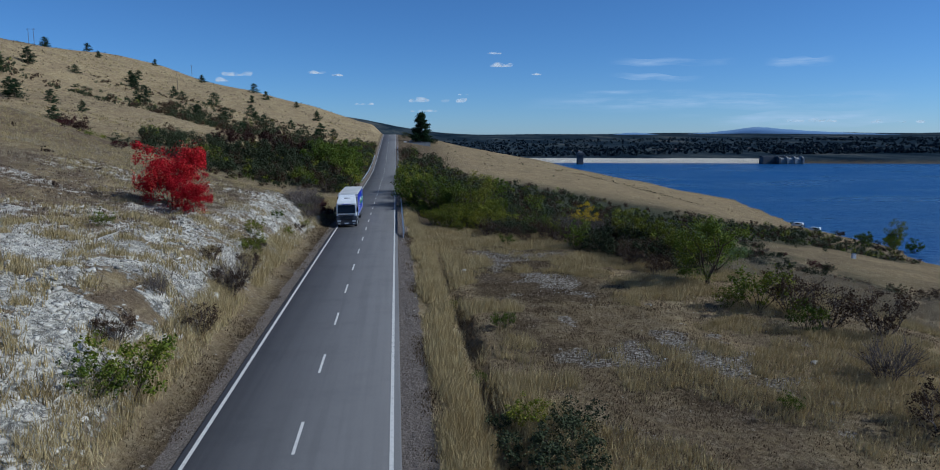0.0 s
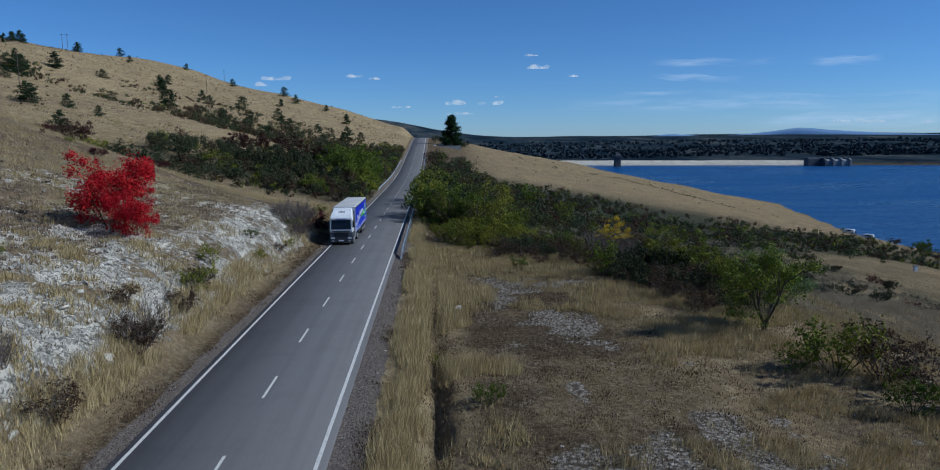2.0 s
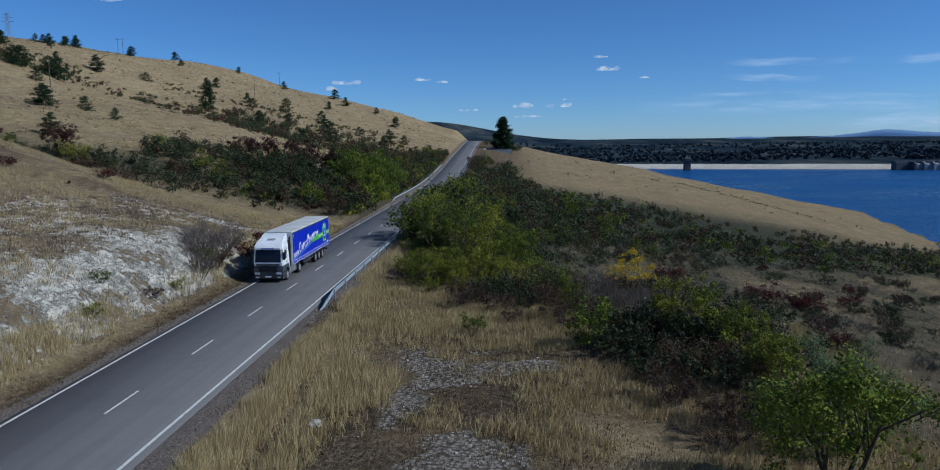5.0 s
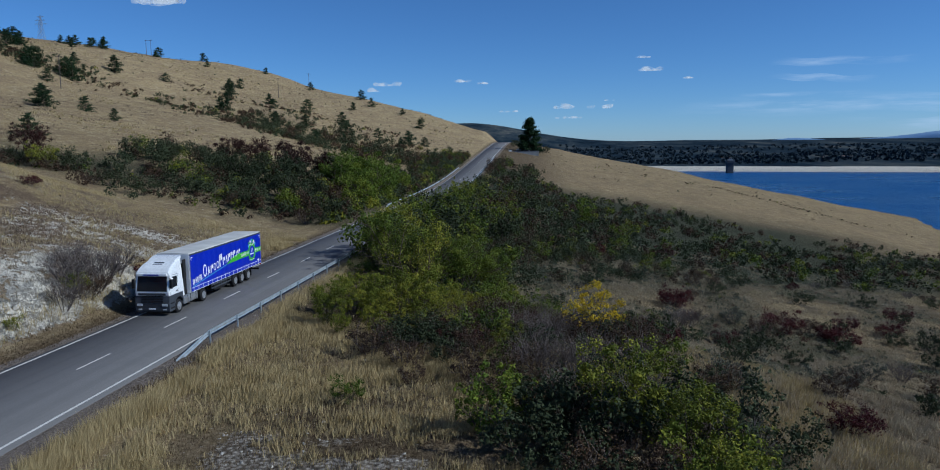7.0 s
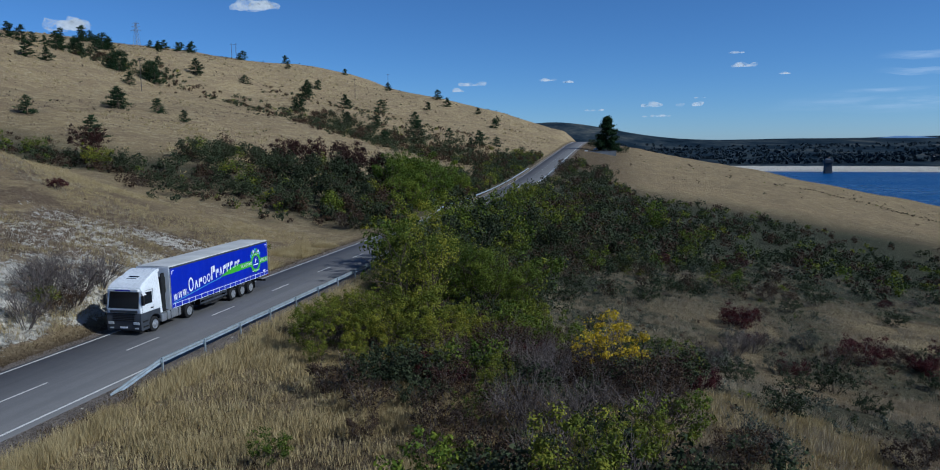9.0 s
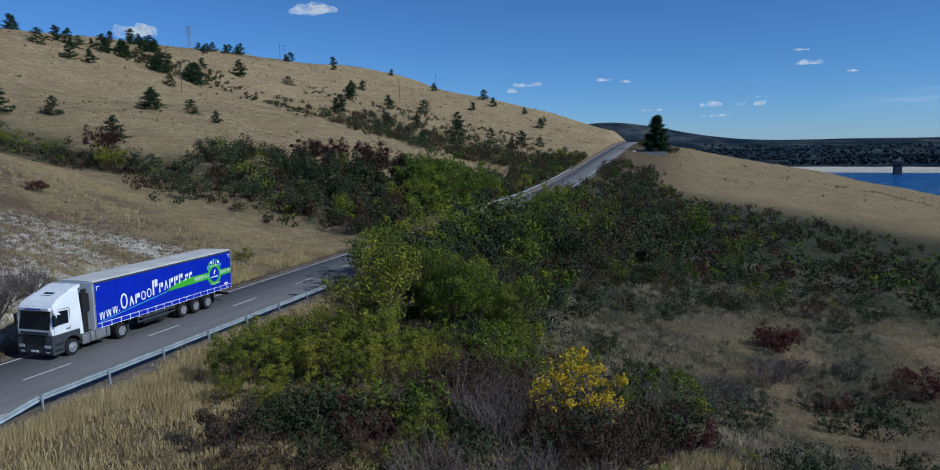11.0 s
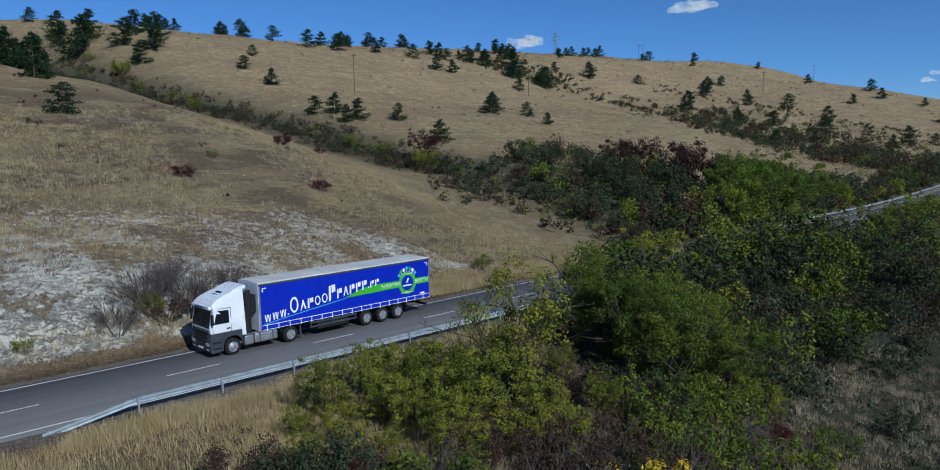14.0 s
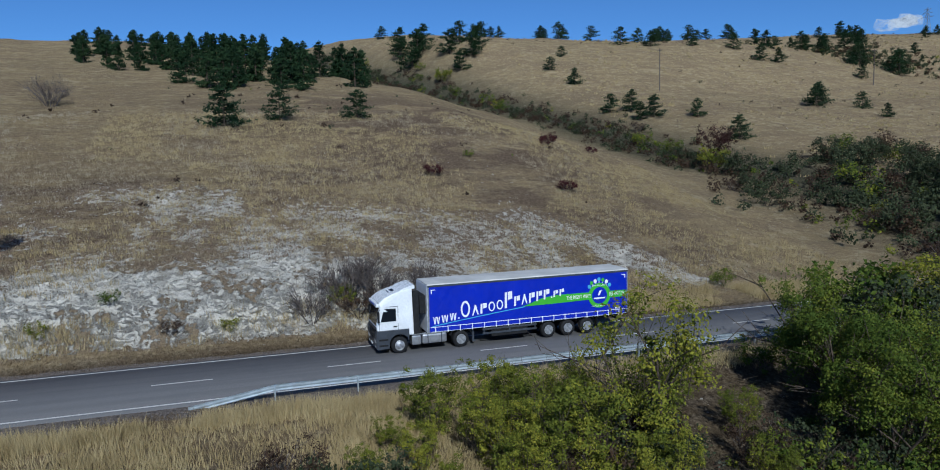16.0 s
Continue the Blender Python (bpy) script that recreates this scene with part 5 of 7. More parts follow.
# ---- plants by the road ----
hawthorn = Kind(lambda: shrub("shrub", "tall yellow-green hawthorn shrub beside the crash barrier", "shrub", "olive", 4.8, 3.4, 8500, 0.13, 8, twigs=14, clump=0.108), 4)
big_bush = Kind(lambda: shrub("broad_tree", "round green tree with yellowing leaves by the road", "tree", "green", 8.6, 7.2, 24000, 0.16, 9, 0.2, thick=0.11, clump=0.105, twigs=14, low=0.02), 2)
slender = Kind(lambda: shrub("slender_tree", "slender open tree with small green leaves", "tree", "olive", 7.0, 4.2, 8000, 0.13, 3, 0.6, thick=0.07, clump=0.14, twigs=30), 2)
dark_bush = Kind(lambda: shrub("shrub", "dense dark green scrub bush on the slope", "shrub", "dark_green", 3.2, 4.0, 1700, 0.205, 7, twigs=5, clump=0.12), 4)
mid_bush = Kind(lambda: shrub("shrub", "green bush in the scrub below the road", "shrub", "green", 3.4, 3.8, 1700, 0.20, 7, twigs=5, clump=0.12), 4)
olive_far = Kind(lambda: shrub("shrub", "yellow-green bush in the scrub", "shrub", "olive", 3.2, 3.4, 1500, 0.18, 6, twigs=6), 3)
wine_bush = Kind(lambda: shrub("shrub", "wine-red autumn bush in dry grass", "shrub", "wine", 2.0, 2.9, 3200, 0.11, 8, twigs=25, wood="twig"), 3)
brown_bush = Kind(lambda: shrub("shrub", "brown withering bush with thin leaves", "shrub", "brown", 2.4, 2.8, 2700, 0.11, 8, twigs=60, wood="twig"), 3)
bare_bush = Kind(lambda: shrub("bare_bush", "leafless grey thorn bush with fine twigs", "shrub", "brown", 2.4, 2.6, 160, 0.10, 10, twigs=330, wood="twig"), 3)
yellow_bush = Kind(lambda: shrub("shrub", "bright yellow autumn bush on the slope", "shrub", "yellow", 4.8, 3.8, 4600, 0.14, 7, twigs=90, wood="twig", clump=0.085, low=0.25), 1)
grey_bush = Kind(lambda: shrub("shrub", "grey-green thorn bush with dusty leaves on the slope", "shrub", "sage", 2.0, 2.6, 2600, 0.10, 8, twigs=60, wood="twig"), 2)
lush_bush = Kind(lambda: shrub("shrub", "fresh bright green young bush", "shrub", "lush", 2.8, 2.0, 2300, 0.15, 5, twigs=8), 2)
pale_tree = Kind(lambda: shrub("fruit_tree", "small fruit tree with pale glossy green leaves", "tree", "lush", 5.4, 5.6, 8500, 0.145, 4, 0.5, thick=0.09, twigs=30, clump=0.145), 1)
silver_tree = Kind(lambda: shrub("fruit_tree", "small tree with silvery pale green leaves", "tree", "silver", 4.6, 5.2, 12000, 0.085, 5, 0.4, thick=0.07, twigs=60), 1)
scarlet = Kind(lambda: shrub("smoke_bush", "scarlet autumn smoke bush on pale rock", "shrub", "red", 5.8, 5.0, 15000, 0.18, 9, twigs=8, low=0.0, clump=0.165), 1)
sumac = Kind(lambda: shrub("broad_tree", "lush green and yellow tree on the bank", "tree", "lush", 8.6, 7.4, 6000, 0.31, 7, 0.3, thick=0.1, clump=0.115), 3)
maroon = Kind(lambda: shrub("broad_tree", "dark maroon autumn tree at the gully", "tree", "maroon", 7.8, 6.6, 4000, 0.33, 6, 0.3, thick=0.1, clump=0.13), 2)
dark_tree = Kind(lambda: shrub("broad_tree", "dark green broad tree at the gully", "tree", "dark_green", 6.6, 6.0, 3600, 0.33, 6, 0.3, thick=0.1, clump=0.13), 3)
hill_pine = Kind(lambda: pine("pine_tree", "young black pine standing in dry hillside grass", 6.0, 4.8, 1000, 0.52, 0.04), 5)
wood_pine = Kind(lambda: pine("pine_tree", "dense dark pine in the hillside wood", 8.0, 5.0, 1300, 0.64, 0.02), 3)
fir = Kind(lambda: pine("fir_tree", "tall dark fir beside the lay-by", 17.0, 11.5, 9000, 0.95, 0.01), 1)

ROADSIDE = "bushes beside the crash barrier"
for x, y, s in ((10.4, 91.1, 0.8), (11.0, 94.1, 0.88), (12.6, 92.6, 0.75), (13.2, 95.2, 0.95), (15.7, 95.3, 1.15), (14.6, 92.8, 0.8), (16.6, 93.0, 0.75), (17.6, 95.8, 0.85), (12.0, 97.2, 0.8), (8.6, 95.0, 0.6), (9.4, 97.8, 0.65), (18.4, 92.0, 0.65), (17.0, 98.5, 0.8), (19.4, 97.2, 0.7), (13.6, 89.8, 0.55), (16.2, 89.6, 0.55), (11.6, 88.9, 0.4), (14.6, 87.4, 0.42), (18.8, 88.8, 0.5), (10.2, 103.4, 0.55), (16.8, 103.6, 0.6), (12.8, 105.2, 0.6), (21.2, 112.6, 0.8)):
    hawthorn.put(x, y, s * 0.84, group=ROADSIDE)
for x, y, s in ((14.7, 98.9, 1.14), (13.3, 99.9, 0.85)):
    slender.put(x, y, s, group=ROADSIDE)
for x, y, s in ((11.0, 112.6, 0.84), (15.4, 114.2, 0.74), (16.6, 110.8, 0.76), (13.6, 111.8, 0.78), (13.6, 117.2, 0.7), (18.8, 113.6, 0.62)):
    big_bush.put(x, y, s, group=ROADSIDE)
for x, y, s in ((20.5, 103.5, 0.9), (22.5, 105.5, 0.85), (19.5, 106.8, 0.95), (24.0, 103.0, 0.75), (22.0, 100.5, 0.75), (25.5, 107.0, 0.75), (20.0, 110.0, 0.9)):
    mid_bush.put(x, y, s, group="bushes below the road")
for x, y, s in ((15.0, 104.4, 0.9), (18.6, 105.4, 1.0), (19.8, 102.0, 0.9), (11.6, 101.0, 0.8)):
    brown_bush.put(x, y, s, group="bushes below the road")
n = 0
while n < 46:
    x, y = rng.uniform(14, 33), rng.uniform(84, 113)
    if y < 88 and x > 24 and rng.uniform() < 0.4:
        continue
    k = rng.uniform()
    kind = dark_bush if k < 0.4 else brown_bush if k < 0.68 else bare_bush if k < 0.78 else mid_bush if k < 0.92 else wine_bush
    kind.put(x, y, rng.uniform(0.5, 0.9) * (1.2 if kind in (brown_bush, wine_bush) else 1.0), group="bushes below the road")
    n += 1
for x, y, s, kind in ((24.2, 70.6, 0.8, dark_bush), (25.4, 74.0, 1.0, dark_bush), (27.0, 72.0, 1.1, dark_bush), (29.4, 74.6, 1.0, dark_bush), (31.4, 72.4, 1.0, dark_bush), (33.2, 76.4, 0.9, dark_bush), (30.8, 68.6, 0.9, mid_bush), (26.6, 68.2, 0.9, brown_bush), (23.4, 78.6, 0.9, brown_bush), (28.0, 80.6, 0.7, dark_bush), (31.0, 82.4, 0.7, mid_bush), (26.0, 84.6, 0.6, dark_bush), (33.6, 81.0, 0.8, brown_bush)):
    kind.put(x, y, s, group="bushes on the bench")
n = 0
while n < 44:
    x, y = rng.uniform(34, 96), rng.uniform(88, 184)
    if y > 128 + 0.75 * (x - 10):
        continue
    k = rng.uniform()
    kind = dark_bush if k < 0.36 else wine_bush if k < 0.56 else bare_bush if k < 0.76 else brown_bush
    kind.put(x, y, rng.uniform(0.4, 0.8) * (1.4 if kind in (wine_bush, brown_bush) else 1.0), group="bushes on the lower slope")
    n += 1
for x, y, s in ((11.6, 138.4, 0.95), (13.5, 151.2, 0.9), (18.6, 148.7, 0.85), (9.4, 127.0, 0.85), (9.0, 118.7, 0.85)):
    dark_tree.put(x, y, s, group="trees below the road bank")
for x, y, s, kind in ((14.6, 84.6, 0.9, brown_bush), (17.0, 82.6, 0.8, brown_bush), (19.2, 84.0, 0.6, dark_bush), (20.8, 81.0, 0.8, brown_bush), (22.4, 82.4, 0.55, mid_bush), (18.0, 79.4, 0.5, brown_bush), (21.6, 78.0, 0.7, brown_bush), (24.0, 85.6, 0.7, dark_bush), (16.0, 87.8, 0.6, dark_bush), (21.0, 88.6, 0.8, brown_bush), (23.0, 89.4, 0.6, dark_bush), (26.4, 81.6, 0.9, bare_bush), (19.6, 86.6, 0.9, wine_bush), (25.4, 90.6, 0.6, dark_bush)):
    kind.put(x, y, s, group="bushes below the road")
for x, y, s in ((9.0, 122, 1.5), (8.4, 127, 1.4), (11.5, 130, 1.6), (9.5, 136, 1.5), (13.5, 124, 1.4), (8.5, 143, 1.5), (12.0, 147, 1.7), (9.0, 152, 1.4), (8.6, 160, 1.4), (9.4, 169, 1.4), (14.5, 139, 1.4)):
    (mid_bush if int(y) % 2 else dark_bush).put(x, y, s, group=ROADSIDE)

for i in range(27):
    y = 106 + 4.1 * i
    if 163 < y < 172:
        continue
    k = (hawthorn if y < 130 else olive_far, mid_bush, dark_bush, mid_bush)[i % 4]
    k.put(6.7 + rng.uniform(0, 2.2), y + rng.uniform(-1, 1), rng.uniform(0.9, 1.3) * (0.9 if k is hawthorn else 1.35) * (0.36 if y < 118 else 1.2 if y < 152 else 1.0), group=ROADSIDE)
yellow_bush.put(28.0, 91.2, 0.95)
for x, y, s in ((22.4, 72.8, 1.1), (23.6, 74.6, 0.8)):
    lush_bush.put(x, y, s)
for x, y, s in ((28.0, 72.8, 0.95), (30.4, 71.0, 0.78), (22.6, 86.1, 0.5), (30.6, 66.4, 0.7), (29.8, 79.6, 0.48), (28.0, 77.4, 0.5)):
    hawthorn.put(x, y, s, group="bushes on the bench")
for x, y, s in ((25.6, 71.4, 0.75), (31.0, 74.4, 0.8), (32.6, 69.6, 0.7), (33.0, 65.0, 0.7), (34.6, 73.4, 0.7), (25.2, 79.0, 0.5)):
    dark_bush.put(x, y, s, group="bushes on the bench")
for x, y, s, kind in ((27.0, 62.0, 0.8, brown_bush), (28.6, 59.4, 0.6, dark_bush), (26.2, 59.6, 0.7, brown_bush), (29.8, 63.4, 0.7, dark_bush), (25.2, 64.6, 0.8, brown_bush), (27.6, 66.2, 0.75, dark_bush), (24.8, 67.8, 0.55, dark_bush), (29.4, 66.8, 0.9, brown_bush)):
    kind.put(x, y, s, group="bushes on the bench")
pale_tree.put(28.1, 54.0, 1.0)
silver_tree.put(31.8, 60.6, 0.95)
for x, y, s in ((27.9, 45.5, 1.0), (28.4, 40.4, 0.6), (26.0, 46.0, 0.5)):
    mid_bush.put(x, y, s * 0.95, group="bushes on the bench")
for x, y, s in ((8.8, 26.9, 0.42), (10.1, 42.4, 0.36), (7.7, 34.0, 0.22), (7.8, 50.0, 0.22), (20.2, 27.8, 0.25), (15.5, 76.2, 0.4)):
    mid_bush.put(x, y, s, group="low bushes on the bench")
for x, y, s in ((30.6, 42.0, 1.25), (32.4, 39.4, 1.2), (29.8, 44.6, 1.2), (24.9, 25.0, 0.9)):
    brown_bush.put(x, y, s, group="bushes on the bench")
for x, y, s in ((8.2, 24.6, 0.42), (9.9, 24.4, 0.5), (10.6, 26.2, 0.42), (9.4, 22.6, 0.5), (8.0, 27.8, 0.36)):
    dark_bush.put(x, y, s, wide=1.15, group="low bushes on the bench")
bare_bush.put(26.9, 31.0, 0.95)
for x, y, s in ((26.4, 74.2, 1.0), (24.4, 75.4, 0.9), (27.2, 69.2, 1.0), (29.6, 68.0, 0.9), (31.6, 77.6, 0.9), (23.6, 83.0, 0.9), (20.6, 85.0, 0.8), (27.0, 88.6, 1.0), (30.6, 90.4, 1.0), (18.4, 92.4, 0.9), (21.6, 94.6, 1.1), (20.2, 98.2, 1.2), (23.0, 99.6, 1.0), (17.8, 88.8, 0.8), (25.4, 95.6, 0.9)):
    brown_bush.put(x, y, s, group="brown bushes on the slope")
for x, y, s in ((29.0, 76.0, 1.1), (26.2, 76.6, 1.0), (32.2, 72.0, 1.0), (24.6, 81.6, 1.0), (30.0, 83.0, 1.0), (19.0, 90.0, 0.9), (25.0, 88.0, 1.1), (34.2, 112.4, 1.0), (38.8, 121.0, 1.0), (35.8, 113.6, 0.8), (40.6, 123.4, 1.0), (27.2, 83.5, 1.0), (31.5, 95.5, 0.9), (23.4, 90.2, 1.1)):
    bare_bush.put(x, y, s, group="bare thorn bushes")
for x, y, s in ((35.0, 108.2, 0.95), (37.4, 112.4, 0.9), (35.9, 115.0, 0.9), (33.0, 101.5, 0.8), (42.0, 118.0, 0.9), (46.5, 128.5, 1.0), (39.0, 126.0, 0.8)):
    grey_bush.put(x, y, s, group="grey bushes on the slope")
dark_bush.put(30.4, 107.6, 0.75, group="bushes on the slope")
for x, y, s, kind in ((34.4, 82.0, 1.0, grey_bush), (39.6, 79.4, 0.9, wine_bush), (41.5, 86.0, 0.8, brown_bush), (37.0, 90.5, 0.6, dark_bush), (44.5, 92.0, 0.8, grey_bush), (48.0, 88.0, 0.6, dark_bush), (52.5, 96.0, 0.9, brown_bush), (46.0, 80.0, 0.7, grey_bush), (55.0, 90.0, 0.6, dark_bush), (50.5, 103.0, 0.9, grey_bush)):
    kind.put(x, y, s, group="bushes on the slope")
for x, y, s in ((40.8, 133.4, 1.3), (51.6, 126.6, 1.45), (57.8, 126.2, 1.2), (67.9, 137.2, 1.1), (75.0, 150.0, 1.2), (83.0, 151.0, 1.1), (33.4, 168.0, 1.3), (46.0, 175.0, 1.2), (57.0, 128.0, 1.0), (41.0, 134.6, 1.0), (62.5, 137.0, 1.0)):
    wine_bush.put(x, y, s, group="wine-red bushes on the slope")
for x, y, s in ((29.0, 113.2, 0.75), (45.0, 111.6, 0.9), (49.0, 147.0, 0.6), (22.8, 131.4, 0.8), (62.0, 151.0, 0.8), (58.7, 130.6, 0.7), (36.5, 150.0, 0.6), (26.0, 121.0, 0.6), (31.0, 138.0, 0.7), (54.0, 156.0, 0.8), (66.0, 122.0, 0.8), (72.0, 134.0, 0.9), (44.0, 100.0, 0.5)):
    dark_bush.put(x, y, s, group="bushes on the slope")

# the rocky side of the road
bare_bush.put(-72.0, 61.5, 1.7)
for x, y, s in ((-219.3, 124.1, 1.5), (-208.6, 128.4, 1.6), (-166.1, 145.2, 1.3)):
    olive_far.put(x, y, s, group="autumn bushes behind the pine wood")
scarlet.put(-15.8, 65.4, 1.0, 0.3)
scarlet.put(-13.6, 63.4, 0.6, 0.3)
for x, y, s in ((-6.6, 28.4, 1.05), (-7.2, 26.6, 0.7)):
    mid_bush.put(x, y, s * 0.75, group="bushes on the rock cutting")
for x, y, s in ((-7.4, 57.0, 0.55), (-8.4, 63.6, 0.5), (-7.7, 60.4, 0.42), (-6.6, 83.0, 0.34), (-7.0, 72.5, 0.34)):
    olive_far.put(x, y, s, group="bushes on the rock cutting")
for x, y, s in ((-6.8, 79.6, 0.42), (-7.6, 58.6, 0.6), (-7.0, 53.8, 0.6), (-6.6, 38.2, 0.75), (-6.8, 46.6, 0.8), (-8.2, 31.4, 0.6), (-7.0, 91.0, 0.9), (-8.6, 49.5, 0.5)):
    brown_bush.put(x, y, s, group="bushes on the rock cutting")
for x, y, s in ((-7.6, 90.2, 1.3), (-6.9, 88.0, 0.95), (-7.4, 92.6, 1.3), (-7.8, 95.6, 1.0), (-9.2, 92.0, 0.8), (-6.9, 47.6, 0.9), (-8.6, 38.6, 0.5)):
    bare_bush.put(x, y, s, group="bare thorn bushes")
for x, y, s in ((-8.0, 108.4, 1.05), (-6.8, 98.8, 0.9), (-6.2, 100.6, 0.8), (-31.2, 118.1, 0.75), (-49.3, 124.1, 0.8), (-51.5, 125.5, 0.75), (-33.8, 104.0, 0.7), (-55.8, 134.3, 0.6)):
    wine_bush.put(x, y, s, group="wine-red bushes on the bank")
for x, y, s in ((-9.4, 121.4, 0.5), (-8.4, 76.1, 0.3), (-7.4, 90.0, 0.45), (-15.8, 50.4, 0.35), (-40.0, 110.0, 0.3)):
    mid_bush.put(x, y, s, group="bushes on the bank")

# the thicket where the gully meets the road
for x, y, s in ((-7.8, 168, 0.7), (-8.0, 174, 0.86), (-8.2, 180, 0.92), (-8.4, 187, 0.9), (-8.8, 194, 0.85), (-11.5, 177, 0.95), (-12.0, 184, 0.95), (-12.5, 192, 0.95), (-16.0, 186, 0.9), (-16.5, 194, 0.9), (-10.0, 201, 0.8), (-8.6, 208, 0.7)):
    sumac.put(x, y, s, group="trees in the gully thicket")
for x, y, s in ((-34, 189, 0.95), (-28, 193, 1.0), (-22.5, 188, 0.95), (-39, 187, 0.8), (-64, 162.4, 0.82)):
    maroon.put(x, y, s, group="trees in the gully thicket")
for x, y, s in ((-22, 176, 1.0), (-28, 172, 0.9), (-20, 190, 1.0), (-33, 174, 0.8), (-13, 160, 0.7), (-19, 164, 0.8), (-25, 168, 0.8), (-12, 192, 0.9), (-16, 202, 0.9), (-11, 212, 0.8), (-38.4, 177, 0.75), (-53, 175, 0.6), (-47, 178.5, 0.65)):
    dark_tree.put(x, y, s, group="trees in the gully thicket")
GULLY = "bushes along the gully"
for i in range(44):
    d = 9 + 232 * (i / 43) ** 1.15 + rng.uniform(-2, 2)
    gy = float(gully_y(np.array([d]))[0])
    y = gy + rng.normal() * (5.5 if d < 60 else 4.0) + (13 - 0.15 * d if d < 60 else 3)
    k = rng.uniform()
    kind = dark_bush if k < 0.5 else brown_bush if k < 0.78 else olive_far if k < 0.86 else mid_bush
    kind.put(-d, y, rng.uniform(0.6, 1.1) * (1.25 if d < 70 else 0.85), group=GULLY)
for x, y, s in ((-167, 145.4, 1.3), (-222, 128, 1.3), (-214, 130, 1.2), (-58, 158, 0.9)):
    olive_far.put(x, y, s, group=GULLY)
spots = []
for i in range(860):
    d = 10 + 166 * rng.uniform() ** 0.85
    if fbm(np.array([d]), np.array([3.0]), 24, 2, 95)[0] < 0.34 and d > 95 and i % 3:
        continue
    y2 = float(hollow_y(np.array([d]))[0])
    tall = rng.uniform(1.8, 5.0) if d < 95 else rng.uniform(1.0, 2.8)
    spots.append((-d, y2 + rng.normal() * (13 if d < 100 else 7) + 5, tall, int(rng.choice(4, p=(0.60, 0.37, 0.01, 0.02)))))
for i in range(110):
    u = rng.uniform()
    spots.append((-150 + 118 * u + rng.normal() * 3, 372 + 10 * u + rng.normal() * 7, rng.uniform(0.6, 2.0), int(rng.choice(4, p=(0.37, 0.60, 0.01, 0.02)))))
scrub_mass("hollow_scrub", "dark scrub along the upper hollow of the hill", spots, ("dark_green", "brown", "olive", "green"), 115, 0.42)
spots = []
for i in range(120):
    d = 8 + 46 * rng.uniform() ** 1.2
    y = float(gully_y(np.array([d]))[0]) + 9 + rng.uniform(0, 45) * (1 - 0.4 * d / 54)
    spots.append((-d, y, rng.uniform(2.2, 5.2), int(rng.choice(4, p=(0.6, 0.26, 0.04, 0.10)))))
for i in range(270):
    spots.append((-5.9 - abs(rng.normal()) * 6, rng.uniform(150, 345), rng.uniform(1.6, 4.2), int(rng.choice(4, p=(0.52, 0.16, 0.10, 0.22)))))
for i in range(230):
    spots.append((-rng.uniform(5.7, 8.4), rng.uniform(148, 350), rng.uniform(0.8, 2.4), int(rng.choice(4, p=(0.5, 0.14, 0.10, 0.26)))))
scrub_mass("thicket", "dark green thicket filling the gully mouth", spots, ("dark_green", "brown", "olive", "green"), 300, 0.30)
spots = []
for i in range(720):
    d = 14 + 232 * rng.uniform()
    spots.append((-d, float(gully_y(np.array([d]))[0]) + rng.normal() * 4.5 + (12 - 0.15 * d if d < 60 else 2), rng.uniform(0.9, 2.4), int(rng.choice(4, p=(0.42, 0.52, 0.02, 0.04)))))
scrub_mass("gully_scrub", "brown and green scrub along the gully", spots, ("dark_green", "brown", "olive", "green"), 130, 0.3)

# scrub that fills the valley on the lake side
SCRUB = "scrub in the valley"
n = 0
while n < 34:
    y = rng.uniform(118, 200)
    x = 7 + abs(rng.normal()) * (12 + 0.16 * (y - 118))
    if x > 60 or 21 < x and y < 126 + 0.75 * (x - 10):
        continue
    k = rng.uniform()
    kind = dark_bush if k < 0.5 else mid_bush if k < 0.75 else olive_far if k < 0.9 else brown_bush
    kind.put(x, y, rng.uniform(0.8, 1.4) * (1.2 if x < 20 else 0.85), group=SCRUB)
    n += 1
spots = []
while len(spots) < 900:
    y = rng.uniform(116, 325)
    x = 6.5 + abs(rng.normal()) * (15 + 0.20 * (y - 116))
    if y > 270 and x > 20 + 0.2 * (325 - y) or x > 110 or (21 < x and y < 124 + 0.75 * (x - 10)):
        continue
    spots.append((x, y, rng.uniform(1.7, 4.6) * (1.15 if x < 24 else 0.8), int(rng.choice(5, p=(0.54, 0.10, 0.03, 0.29, 0.04)))))
for i in range(240):
    u = rng.uniform()
    spots.append((55 + 140 * u + rng.normal() * 5, 192 + 82 * u + rng.normal() * 15, rng.uniform(1.6, 3.6), int(rng.choice(5, p=(0.52, 0.14, 0.05, 0.24, 0.05)))))
while len(spots) < 1900:
    x, y = rng.uniform(18, 185), rng.uniform(130, 320)
    if rng.uniform() < float(scrub_belt(np.array([x]), np.array([y]))[0]) * (0.25 + 0.75 * ramp(fbm(np.array([x]), np.array([y]), 14, 4, 98), 0.30, 0.46)[0]):
        spots.append((x, y, rng.uniform(1.0, 2.9), int(rng.choice(5, p=(0.58, 0.11, 0.03, 0.25, 0.03)))))
near = [q for q in spots if q[1] < 168]
scrub_mass("valley_scrub", "dense dark scrub in the valley towards the shore", [q for q in spots if q[1] >= 168], ("dark_green", "green", "olive", "brown", "sage"), 110, 0.38)
scrub_mass("roadside_scrub", "dense dark scrub below the road bank", near, ("dark_green", "green", "olive", "brown", "sage"), 330, 0.2)
spots = []
